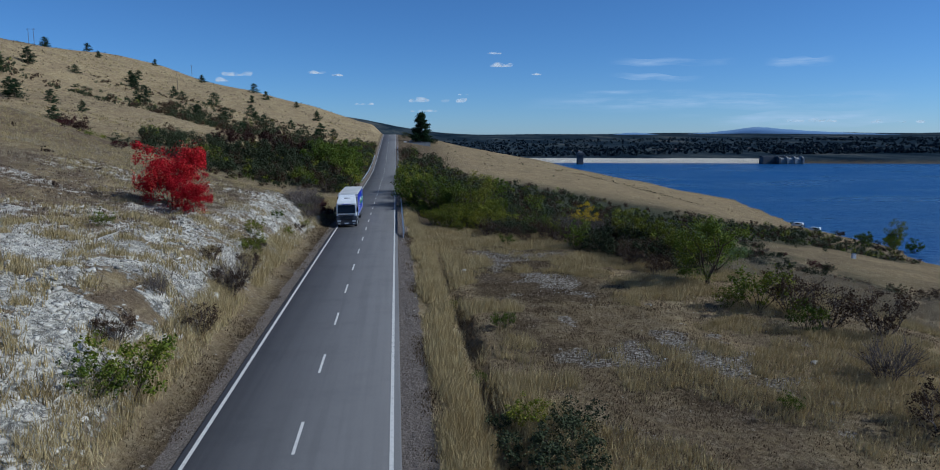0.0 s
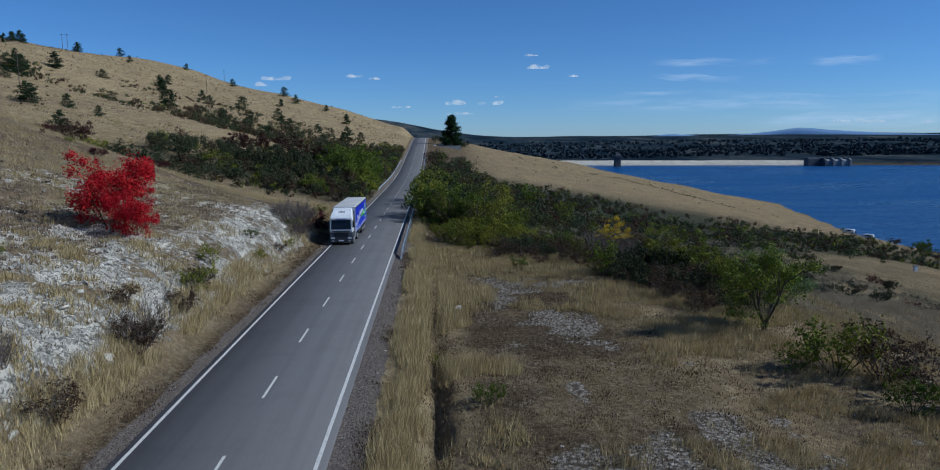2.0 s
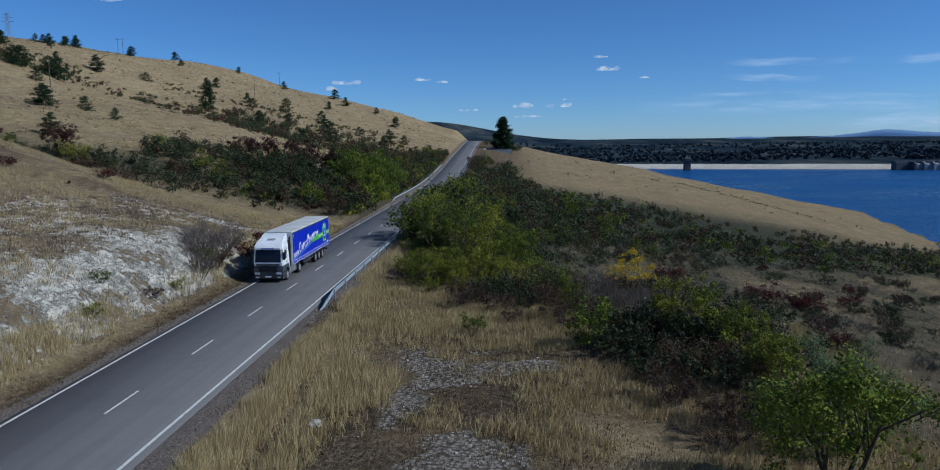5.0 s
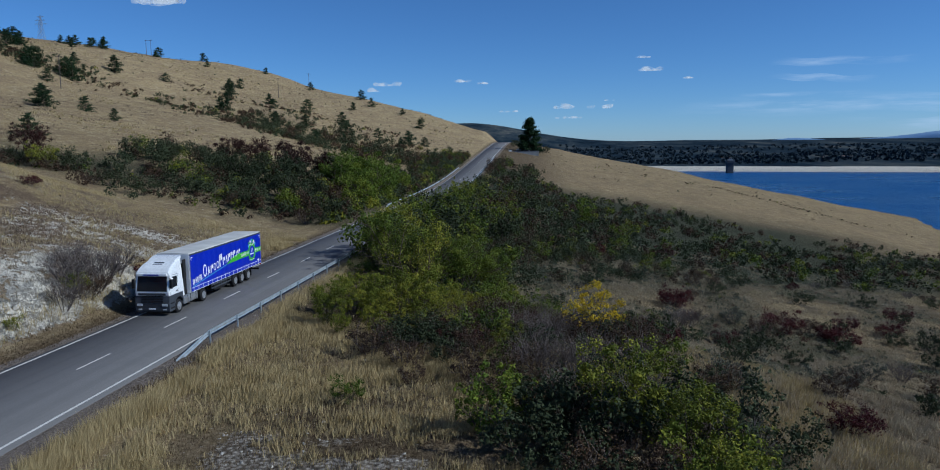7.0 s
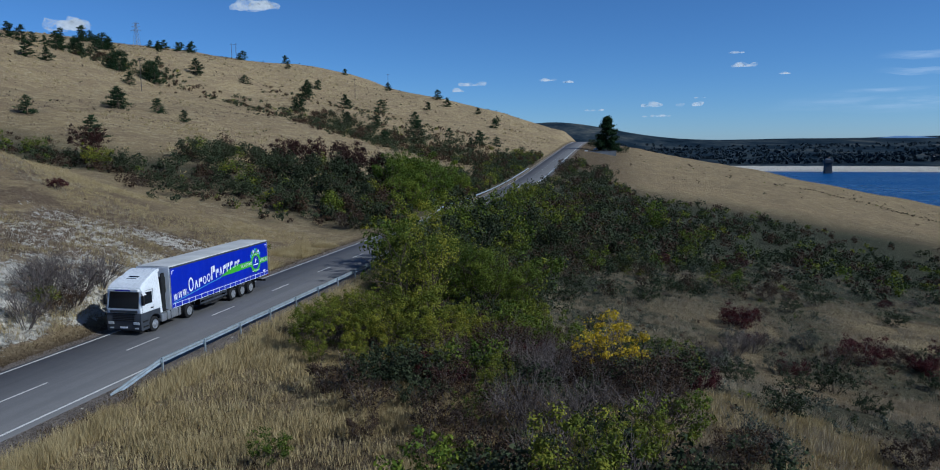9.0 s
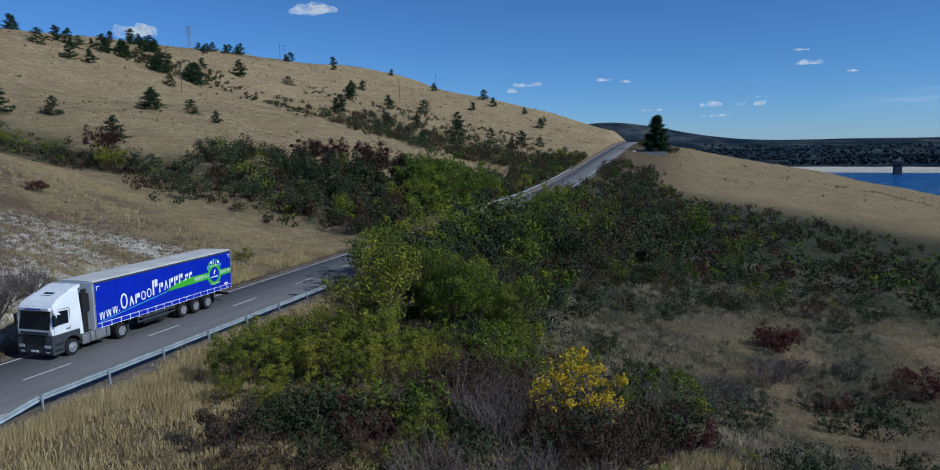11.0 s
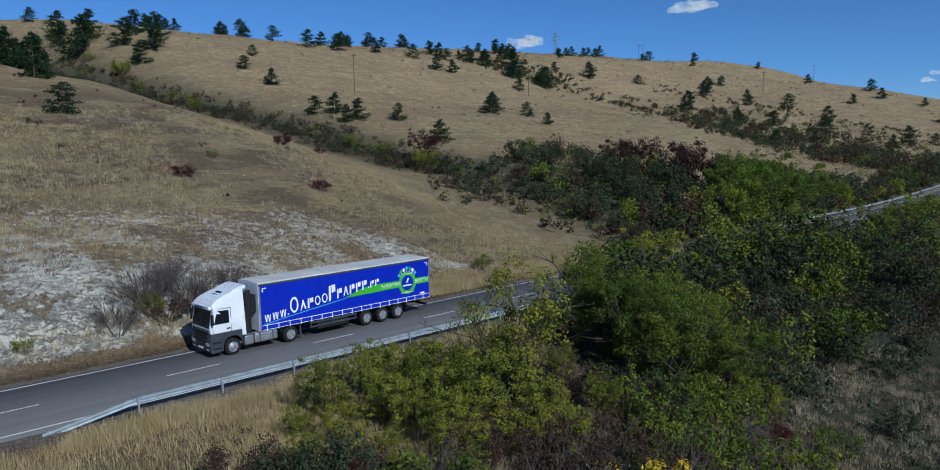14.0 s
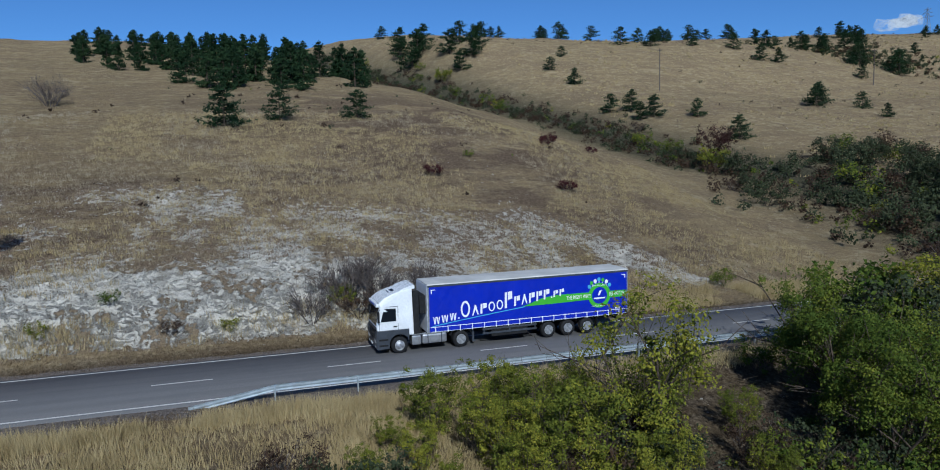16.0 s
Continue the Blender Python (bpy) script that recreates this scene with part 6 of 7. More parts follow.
while len(spots) < 2300:
    x, y = 15 + 80 * rng.uniform() ** 1.4, rng.uniform(86, 190)
    if fbm(np.array([x]), np.array([y]), 8, 4, 101)[0] + 0.10 * (x < 36) + rng.normal() * 0.04 < 0.49:
        continue
    spots.append((x, y, rng.uniform(0.25, 0.85), int(rng.choice(5, p=(0.17, 0.04, 0.61, 0.16, 0.02)))))
scrub_mass("slope_weeds", "low grey-green weeds and dwarf bushes scattered over the slope", spots, ("dark_green", "green", "sage", "brown", "wine"), 330, 0.13)
for x, y, s in ((202, 268, 0.9), (196, 262, 0.7), (206, 262, 0.75), (190, 268, 0.6), (184, 262, 0.65)):
    sumac.put(x, y, s, group="trees on the lake shore")
slender.put(200.0, 266.0, 1.75, group="trees on the lake shore")
lush_bush.put(34.6, 214, 2.2)

# pines on the open hillside: x, y, height
PINES_A = ((-161.5, 181.0, 3.9), (-148.3, 171.0, 4.4), (-136.3, 172.6, 5.3), (-176.5, 221.5, 6.1), (-174.9, 236.9, 4.8), (-170.5, 250.3, 6.2), (-160.0, 252.3, 6.2), (-156.9, 257.1, 5.8), (-107.4, 166.7, 5.1), (-105.2, 171.0, 5.7), (-97.6, 168.5, 4.7), (-97.5, 171.9, 5.7), (-91.3, 178.4, 4.6), (-104.1, 222.3, 6.4), (-107.4, 226.2, 6.6), (-139.6, 274.2, 5.1), (-98.0, 230.4, 5.0), (-88.0, 227.1, 3.9), (-161.1, 321.3, 4.5), (-151.4, 332.8, 8.4), (-143.0, 358.0, 4.9), (-187.5, 432.2, 4.7), (-167.9, 451.9, 4.8), (-104.5, 332.5, 8.4), (-128.5, 390.8, 7.5))
PINES_B = ((-136.5, 423.3, 6.3), (-79.0, 437.2, 5.4), (-41.6, 432.8, 6.3), (-54.5, 335.1, 6.7), (-30.4, 339.0, 7.6), (-25.6, 351.4, 4.9), (-88.2, 386.4, 8.1), (-110.6, 396.3, 6.3), (-235, 142, 5.6), (-209, 143, 8.9), (-193.6, 145, 10.5), (-180, 151.6, 8.7), (-171.2, 156.3, 8.5), (-180.5, 212.2, 7.1), (-72.7, 174.2, 5.6), (-192, 498, 7.0), (-87, 488, 7.5), (-58, 470, 4.5), (-44, 456, 4.0), (-120, 492, 6.0), (-150, 496, 5.0), (-200, 458, 7.0), (-224, 443, 7.5), (-187.5, 141.5, 10.0), (-197.5, 148.0, 9.5), (-201.0, 141.0, 8.0), (-168.0, 151.0, 7.0), (-175.5, 160.0, 7.5), (-186.0, 157.0, 8.0), (-178.4, 286.3, 8.0), (-174.0, 292.0, 7.0), (-154.9, 289.4, 9.0), (-145.6, 296.5, 10.0), (-150.0, 300.0, 8.0), (-135.0, 406.5, 8.0), (-80.4, 323.7, 6.5), (-70.4, 330.4, 6.5), (-76.3, 468.8, 6.5), (-67.4, 373.5, 7.0), (-160.0, 293.0, 8.0), (-177.0, 305.0, 8.0), (-57.0, 300.0, 6.0), (-50.0, 313.0, 4.5), (-110.0, 340.0, 5.0), (-52.8, 83.5, 6.0), (-57.3, 90.3, 4.8), (-59.0, 100.6, 4.6))
for x, y, s in PINES_A + PINES_B:
    hill_pine.put(x, y, s / 6.0 * 0.84, wide=1.28, group="pines on the hillside")
for cx, cy, k, sp in ((-178, 276, 6, 7), (-182, 316, 7, 9), (-205, 318, 4, 9), (-232, 215, 6, 10), (-222, 250, 7, 10), (-245, 290, 6, 12), (-212, 395, 6, 14), (-228, 180, 5, 10)):
    for _ in range(k):
        hill_pine.put(cx + rng.normal() * sp * 0.5, cy + rng.normal() * sp, rng.uniform(0.65, 1.1), wide=1.25, group="pines on the skyline")
n = 0
while n < 105:
    x, y = rng.uniform(-190, -77), rng.uniform(50, 116)
    if y > 113 - 0.08 * (-x - 76) or -x < 78 + 1.85 * max(0, 86 - y) + 0.6 * max(0, y - 86):
        continue
    wood_pine.put(x, y, rng.uniform(0.6, 0.92), group="pine wood on the hill")
    n += 1
spots = []
for i in range(520):
    spots.append((-rng.uniform(30, 235), rng.uniform(168 + 140 * (i % 2), 520), rng.uniform(0.35, 1.4), int(rng.choice(3, p=(0.36, 0.60, 0.04)))))
for i in range(60):
    spots.append((-rng.uniform(24, 95), rng.uniform(60, 128), rng.uniform(0.3, 1.0), int(rng.choice(3, p=(0.2, 0.7, 0.1)))))
for i in range(80):
    x = rng.uniform(24, 185)
    spots.append((x, rng.uniform(330, 445) if i % 3 else 385 + 0.16 * x + rng.normal() * 3, rng.uniform(0.4, 1.3), int(rng.choice(3, p=(0.3, 0.6, 0.1)))))
for i in range(90):
    u = rng.uniform()
    spots.append((100.4 + 57.6 * u + rng.normal() * 2, 417.1 + -65.5 * u + rng.normal() * 2.5, rng.uniform(0.4, 1.2), int(rng.choice(3, p=(0.3, 0.65, 0.05)))))
scrub_mass("hillside_bushes", "small scattered bushes on the dry hillsides", spots, ("dark_green", "brown", "olive"), 110, 0.26)
for x, y, s in ((-62, 356, 0.9), (-101, 377, 0.9), (-126, 386, 0.8), (-30, 322, 0.9), (-44, 344, 0.8)):
    hill_pine.put(x, y, s * 0.85, wide=1.25, group="pines in the hollow")
fir.put(18.5, 408.0, 1.0)
for x, y, s in ((14, 425, 1.4), (21, 428, 1.3), (26, 423, 1.2), (10, 436, 1.5), (24, 414, 0.9)):
    dark_bush.put(x, y, s, group="bushes behind the lay-by")

# ---- grass, herbs and rubble ----


def tufts(name, label, pts, blades, tall, wide, spread, material):
    """Grass as single tapering blades in tufts at (x, y) points."""
    n = len(pts)
    z = height(pts[:, 0], pts[:, 1])
    base = np.repeat(np.column_stack([pts, z]), blades, 0)
    m = len(base)
    base[:, :2] += rng.normal(size=(m, 2)) * spread
    a = rng.uniform(0, 2 * math.pi, m)
    hh = tall * np.repeat(rng.uniform(0.6, 1.3, n), blades) * rng.uniform(0.55, 1.1, m)
    lean = rng.normal(size=(m, 2)) * 0.28 + (0.10, -0.06)
    tip = base + np.column_stack([lean * hh[:, None], hh])
    side = np.column_stack([np.cos(a), np.sin(a), np.zeros(m)]) * wide * rng.uniform(0.6, 1.4, m)[:, None]
    base[:, 2] -= 0.04
    v = np.stack([base - side, base + side, tip], 1).reshape(-1, 3)
    ob = mesh_from(name, v, np.arange(m * 3).reshape(-1, 3), MAT[material])
    return tagged(ob, label, "grass", kind="stuff")


def scatter(n, x0, x1, y0, y1, keep):
    p = np.column_stack([rng.uniform(x0, x1, n), rng.uniform(y0, y1, n)])
    return p[rng.uniform(size=n) < keep(p[:, 0], p[:, 1])]


p = np.concatenate([
    scatter(9000, 5.4, 7.2, 8, 92, lambda x, y: ramp(fbm(x, y, 4, 3, 41) - 0.2 * np.abs(x - 6.3), 0.26, 0.42)),
    scatter(8500, 8.1, 12.0, 8, 90, lambda x, y: ramp(fbm(x, y, 4, 3, 42) - 0.05 * (x - 8.1), 0.38, 0.52)),
    scatter(2600, 4.9, 6.6, 92, 180, lambda x, y: 0.8 + 0 * x),
    scatter(3400, -7.6, -6.1, 5, 100, lambda x, y: ramp(fbm(x, y, 5, 3, 43), 0.34, 0.5) * (1 - 0.7 * ramp(y, 66, 78))),
    scatter(5000, -9, -5.2, 100, 132, lambda x, y: ramp(fbm(x, y, 5, 3, 44), 0.3, 0.5)),
])
tufts("tall_grass", "tall straw-coloured dry grass along the verge", p, 11, 0.62, 0.014, 0.2, "straw")
p = np.concatenate([
    scatter(46000, 9, 42, 12, 92, lambda x, y: ramp(fbm(x, y, 6, 4, 51) + 0.12 * ramp(x, 18, 25) - 0.07 * ramp(x, 10, 12) * (1 - ramp(x, 17, 20)) * (1 - ramp(y, 56, 66)) + 0.06 * ramp(y, 70, 84), 0.51, 0.58) * (1 - gravel_amount(x, y))),
    scatter(11000, 6, 22, 72, 94, lambda x, y: 0.25 + 0.75 * ramp(fbm(x, y, 6, 3, 52), 0.36, 0.5)),
    scatter(12000, -62, -9, 70, 140, lambda x, y: ramp(fbm(x, y, 9, 3, 53), 0.35, 0.55)),
])
tufts("meadow_grass", "golden dry meadow grass in uneven patches", p, 9, 0.42, 0.018, 0.17, "straw")
p = np.concatenate([
    scatter(40000, 18, 95, 84, 190, lambda x, y: ramp(fbm(x, y, 3.5, 4, 61), 0.47, 0.58)),
    scatter(17000, -64, -8, 40, 128, lambda x, y: ramp(fbm(x * 0.5, y, 8, 4, 62), 0.38, 0.56) * (1 - 0.85 * rock_amount(x, y))),
])
tufts("faded_grass", "faded buff grass over the slopes", p, 9, 0.33, 0.014, 0.16, "hay")
p = np.concatenate([
    scatter(52000, 8, 42, 10, 92, lambda x, y: (0.15 + 0.8 * ramp(fbm(x, y, 1.6, 3, 71), 0.4, 0.6)) * (1 - 0.6 * ramp(x, 20, 24))),
    scatter(5000, -20, -6.5, 15, 122, lambda x, y: rock_amount(x, y) * ramp(fbm(x, y, 2.4, 3, 72), 0.50, 0.62)),
    scatter(9000, 18, 70, 84, 170, lambda x, y: 0.3 + 0.4 * fbm(x, y, 3, 3, 73)),
    scatter(3000, 6.9, 8.6, 8, 68, lambda x, y: 0.45 + 0 * x),
    scatter(5000, -6.4, -4.5, 5, 130, lambda x, y: ramp(fbm(x, y, 3, 3, 75), 0.4, 0.55)),
    scatter(3500, 4.6, 5.6, 5, 92, lambda x, y: ramp(fbm(x, y, 3, 3, 76), 0.45, 0.6)),
])
tufts("low_herbs", "low brown and olive herbs between the grass", p, 5, 0.11, 0.025, 0.2, "herb")

clumps = np.concatenate([
    scatter(3600, 17, 90, 87, 185, lambda x, y: ramp(fbm(x, y, 7, 4, 61), 0.44, 0.58) * (1 - 0.9 * scrub_belt(x, y))),
    scatter(2200, 32, 72, 48, 90, lambda x, y: 0.25 + 0.75 * ramp(fbm(x, y, 6, 4, 63), 0.42, 0.56)),
])
p = np.repeat(clumps, 12, 0) + rng.normal(size=(len(clumps) * 12, 2)) * np.repeat(rng.uniform(0.2, 0.6, len(clumps)), 12)[:, None]
tufts("slope_tussocks", "pale leaning grass tussocks on the lower slope", p, 9, 0.48, 0.014, 0.1, "hay")

# tussocks and dead weeds that speckle the far hill
p = np.concatenate([
    scatter(4500, -235, -12, 165, 480, lambda x, y: ramp(fbm(x, y, 26, 4, 65), 0.42, 0.6)),
])
tufts("hill_tussocks", "dead brown weeds speckling the dry hillsides", p, 6, 0.42, 0.10, 0.3, "cushion")
p = scatter(8000, -235, -12, 165, 480, lambda x, y: ramp(fbm(x, y, 30, 4, 68), 0.46, 0.6))
tufts("pale_tussocks", "pale bleached grass tussocks on the hillside", p, 5, 0.5, 0.16, 0.3, "straw")

# cushions of withered herbs on the pale soil, and grassy pads on the rock
p = scatter(15000, -42, -9, 48, 126, lambda x, y: ramp(-x, 11, 15) * ramp(rock_amount(x, y), 0.1, 0.3) * (0.35 + 0.65 * ramp(fbm(x, y, 4, 3, 81), 0.4, 0.55)))
tufts("herb_cushions", "round brown cushions of withered herbs on pale soil", p, 15, 0.17, 0.04, 0.19, "cushion")
pads = scatter(430, -24, -6.8, 14, 68, lambda x, y: 0.5 * rock_amount(x, y))
p = np.repeat(pads, 42, 0) + rng.normal(size=(len(pads) * 42, 2)) * np.repeat(rng.uniform(0.25, 0.75, len(pads)), 42)[:, None] * (0.8, 1.3)
tufts("grass_pads", "pads of golden and brown grass on the rock", p, 6, 0.42, 0.022, 0.1, "straw")


def rubble(name, label, pts, size):
    """Angular stones lying half sunk."""
    n = len(pts)
    z = height(pts[:, 0], pts[:, 1])
    unit = np.array([(-1, -1, -1), (1, -1, -1), (1, 1, -1), (-1, 1, -1), (-1, -1, 1), (1, -1, 1), (1, 1, 1), (-1, 1, 1)], float)
    faces = np.array([(3, 2, 1, 0), (4, 5, 6, 7), (0, 1, 5, 4), (1, 2, 6, 5), (2, 3, 7, 6), (3, 0, 4, 7)])
    s = size * rng.uniform(0.35, 1.0, n) ** 2.2
    v = unit[None] * (1, 1, 1) + rng.normal(size=(n, 8, 3)) * 0.2
    v[:, 4:, :2] *= 0.85
    v = v * s[:, None, None] * np.stack([rng.uniform(0.7, 1.4, n), rng.uniform(0.7, 1.5, n), rng.uniform(0.2, 0.55, n)], -1)[:, None]
    v[..., 2] += v[..., 0] * rng.normal(size=n)[:, None] * 0.3 + v[..., 1] * rng.normal(size=n)[:, None] * 0.3
    a = rng.uniform(0, 6.283, n)
    c, q = np.cos(a)[:, None], np.sin(a)[:, None]
    x, y = v[..., 0] * c - v[..., 1] * q, v[..., 0] * q + v[..., 1] * c
    v = np.stack([x, y, v[..., 2]], -1) + np.column_stack([pts, z + s * 0.04])[:, None]
    f = (np.arange(n)[:, None, None] * 8 + faces[None]).reshape(-1, 4)
    ob = mesh_from(name, v.reshape(-1, 3), f, MAT["stone"])
    return tagged(ob, label, "stones", kind="stuff")


p = scatter(42000, -28, -5.6, 10, 112, lambda x, y: rock_amount(x, y) ** 2 * (1 - 0.8 * ramp(-x, 12, 26)) * (1 - 0.75 * ramp(y, 62, 76)))
ledge = scatter(3600, -13, -6.3, 12, 98, lambda x, y: rock_amount(x, y) * ramp(fbm(x, y, 3.5, 3, 96), 0.46, 0.6) * (1 - 0.6 * ramp(y, 66, 80)))
rubble("ledge_blocks", "bedded limestone blocks broken out along the cutting", ledge, 0.19)
ledge = scatter(1500, -24, -9, 14, 68, lambda x, y: rock_amount(x, y) * ramp(fbm(x, y, 4.5, 3, 97), 0.48, 0.6))
rubble("loose_slabs", "flat limestone slabs lying on the rock", ledge, 0.17)
rubble("rubble", "broken pale limestone rubble on the cutting", p, 0.085)
p = scatter(5200, 9, 38, 10, 78, lambda x, y: gravel_amount(x, y))
rubble("gravel_stones", "loose grey stones in gravel patches", p, 0.07)

# ---- distance ----


def ridge(name, label, pts, base, material):
    """A far hill as a rounded prism along (x, y, top) points."""
    bm = bmesh.new()
    rows = []
    for x, y, z in pts:
        rows.append([bm.verts.new((x, y - 60, base)), bm.verts.new((x, y - 25, base + (z - base) * 0.7)), bm.verts.new((x, y, z)), bm.verts.new((x, y + 60, base))])
    for a, b in zip(rows, rows[1:]):
        for j in range(3):
            bm.faces.new((a[j], b[j], b[j + 1], a[j + 1]))
    for f in bm.faces:
        f.smooth = True
    ob = part(name, bm, material)
    return tagged(ob, label, "backdrop", kind="structure")


# mountain colour with the blue of distance haze painted in
haze_blue = Nodes("haze_blue")
haze_blue_mat = haze_blue.finish(haze_blue.mix(haze_blue.noise(haze_blue.position(), 0.004, 5), (0.15, 0.25, 0.42), (0.19, 0.30, 0.48)), 1.0, 0, None, 0.0)


def mountain_line():
    pts = []
    for i in range(90):
        x = 900 + 2300 * i / 89
        peak = 44 * math.exp(-abs((x - 2180) / 260) ** 1.3) + 12 * math.exp(-((x - 2500) / 420) ** 2) + 16 * math.exp(-((x - 1480) / 120) ** 2)
        pts.append((x, 4890 - 0.30 * x, 6 + peak + 1.2 * math.sin(i * 1.9) * math.sin(i * 0.7)))
    return pts


ridge("backdrop_mountains", "hazy blue mountains on the horizon", mountain_line(), -30, haze_blue_mat)

CONCRETE = plain("old_concrete", (0.30, 0.31, 0.32), 0.9, 0, 0.2, 0.2, 0.08, 0.2)
DARK_CONCRETE = plain("stained_concrete", (0.11, 0.12, 0.135), 0.9, 0, 0.2, 0.2, 0.08)


def intake_tower():
    ob = empty("intake_tower", Matrix.Translation((292, 1122, -38)))
    bm = bmesh.new()
    box(bm, -4.5, 4.5, -4.5, 4.5, 0, 17, 0.4)
    part("shaft", bm, DARK_CONCRETE, ob)
    bm = bmesh.new()
    box(bm, -5.6, 5.6, -5.6, 5.6, 17, 21, 0.3)
    part("gallery", bm, DARK_CONCRETE, ob)
    bm = bmesh.new()
    box(bm, -3, 3, -3, 3, 21, 23, 0.2)
    part("roof", bm, CONCRETE, ob)
    return tagged(ob, "dark concrete intake tower standing in the reservoir", "tower")


def spillway():
    ob = empty("spillway", Matrix.Translation((612, 1096, -38)))
    bm = bmesh.new()
    prism(bm, [(-14, 0), (-14, 11), (-10, 13), (20, 13), (20, 0)], -12, 30)
    part("weir", bm, CONCRETE, ob)
    for k in range(4):
        bm = bmesh.new()
        prism(bm, [(-17, 0), (-17, 12), (-12, 15), (20, 15), (20, 0)], -14 + 13 * k, -11.5 + 13 * k)
        part("pier", bm, CONCRETE if k else DARK_CONCRETE, ob)
    bm = bmesh.new()
    box(bm, -34, 34, -2, 8, 13.5, 15.5, 0.1)
    part("bridge", bm, DARK_CONCRETE, ob)
    bm = bmesh.new()
    prism(bm, [(-6, 0), (-6, 14), (8, 15), (8, 0)], -34, -14)
    part("wing_wall", bm, DARK_CONCRETE, ob)
    return tagged(ob, "grey concrete spillway at the end of the dam", "spillway")


intake_tower()
spillway()

WALLS = [plain("house_white", (0.62, 0.60, 0.56), 0.9, 0, 0.2, 0.1, 0.3), plain("house_cream", (0.48, 0.43, 0.35), 0.9, 0, 0.2, 0.1, 0.3)]
TILE = plain("roof_tiles", (0.20, 0.135, 0.11), 0.85, 0, 0.2, 0.2, 0.4)
PANE = plain("house_glass", (0.03, 0.035, 0.045), 0.15, 0, 0.6, 0.05, 1)


def house(wall):
    ob = empty("house")
    bm = bmesh.new()
    box(bm, -6, 6, -4.5, 4.5, -2, 6)
    part("wall", bm, wall, ob)
    bm = bmesh.new()
    prism(bm, [(-5.1, 5.9), (0, 9), (5.1, 5.9)], -6.5, 6.5)
    part("roof", bm, TILE, ob)
    for x in (-3.4, 0, 3.4):
        for z in (1.2, 4.0):
            bm = bmesh.new()
            box(bm, x - 0.7, x + 0.7, -4.56, -4.45, z, z + 1.4)
            part("window", bm, PANE, ob)
    return tagged(ob, "small pale house with a brown tiled roof across the lake", "house", "houses across the lake")


spots = []
while len(spots) < 2600:
    y = 1270 + 1500 * rng.uniform() ** 1.6
    x = rng.uniform(-0.25, 0.95) * y
    if y < shore_far(x) + 34 or fbm(np.array([x]), np.array([y]), 160, 3, 44)[0] < 0.40:
        continue
    spots.append((x, y, rng.uniform(5, 11), 0))
scrub_mass("far_woods", "woods and orchards across the lake, coloured blue-grey for haze", spots, ("hazed_wood",), 9, 5.0)
houses = [house(w) for w in WALLS]
first = [True, True]
for i in range(90):
    k = i % 2
    if i < 22:
        x, y = rng.normal(520, 90), rng.normal(1470, 40)
    elif i < 62:
        x, y = rng.normal(1010, 70), rng.normal(1560, 110)
    else:
        x, y = rng.uniform(1100, 1700), rng.uniform(1300, 1800)
    m = Matrix.Translation((x, y, h(x, y) - 0.3)) @ Matrix.Rotation(rng.uniform(-0.6, 0.6), 4, "Z") @ Matrix.Scale(rng.uniform(0.45, 0.75), 4)
    if first[k]:
        houses[k].matrix_basis = m
        first[k] = False
    else:
        copy_thing(houses[k], m)


def lattice_pylon(x, y, tall):
    ob = empty("pylon", Matrix.Translation((x, y, h(x, y) - 0.3)))
    steel = TRUCK["steel"]
    n = 8
    for sx, sy in ((1, 1), (1, -1), (-1, 1), (-1, -1)):
        bm = bmesh.new()
        tube(bm, (sx * 2.0, sy * 2.0, 0), (sx * 0.35, sy * 0.35, tall), 0.12, 0.07, 5)
        part("leg", bm, steel, ob)
    for k in range(n):
        z0, z1 = tall * k / n, tall * (k + 1) / n
        r0, r1 = 2.0 - 1.65 * k / n, 2.0 - 1.65 * (k + 1) / n
        bm = bmesh.new()
        for a, b in (((r0, r0), (r1, -r1)), ((r0, -r0), (-r1, -r1)), ((-r0, -r0), (-r1, r1)), ((-r0, r0), (r1, r1)), ((r0, -r0), (r1, r1)), ((-r0, -r0), (r1, -r1))):
            tube(bm, (a[0], a[1], z0), (b[0], b[1], z1), 0.06, 0.06, 4)
        part("brace", bm, steel, ob)
    for z, w in ((tall * 0.74, 4.2), (tall * 0.86, 3.4), (tall * 0.97, 2.4)):
        bm = bmesh.new()
        tube(bm, (-w, 0, z), (w, 0, z), 0.10, 0.10, 5)
        tube(bm, (-w, 0, z), (0, 0, z + 1.2), 0.06, 0.06, 4)
        tube(bm, (w, 0, z), (0, 0, z + 1.2), 0.06, 0.06, 4)
        part("cross_arm", bm, steel, ob)
    return tagged(ob, "grey lattice power pylon on the hilltop", "pylon")


lattice_pylon(-290.8, 484.0, 93.4 - h(-290.8, 484.0))


def wood_pole(x, y, tall, double=False):
    ob = empty("utility_pole", Matrix.Translation((x, y, h(x, y) - 0.4)))
    bm = bmesh.new()
    tube(bm, (0, 0, 0), (0, 0, tall), 0.14, 0.10, 8)
    part("pole", bm, MAT["twig"], ob)
    if double:
        bm = bmesh.new()
        tube(bm, (3.0, 0, 0), (3.0, 0, tall), 0.14, 0.10, 8)
        part("pole", bm, MAT["twig"], ob)
    bm = bmesh.new()
    box(bm, -1.1, 1.1 + (3 if double else 0), -0.06, 0.06, tall - 0.6, tall - 0.45)
    part("cross_bar", bm, MAT["twig"], ob)
    return tagged(ob, "thin grey wooden utility pole on the hillside", "utility pole", "power line poles")


for x, y, tall in ((-134.5, 273.5, 11.5), (-131.5, 195.5, 11.5), (-149, 578, 12), (-118, 430, 11)):
    wood_pole(x, y, tall)
wood_pole(-214, 470, 10, True)

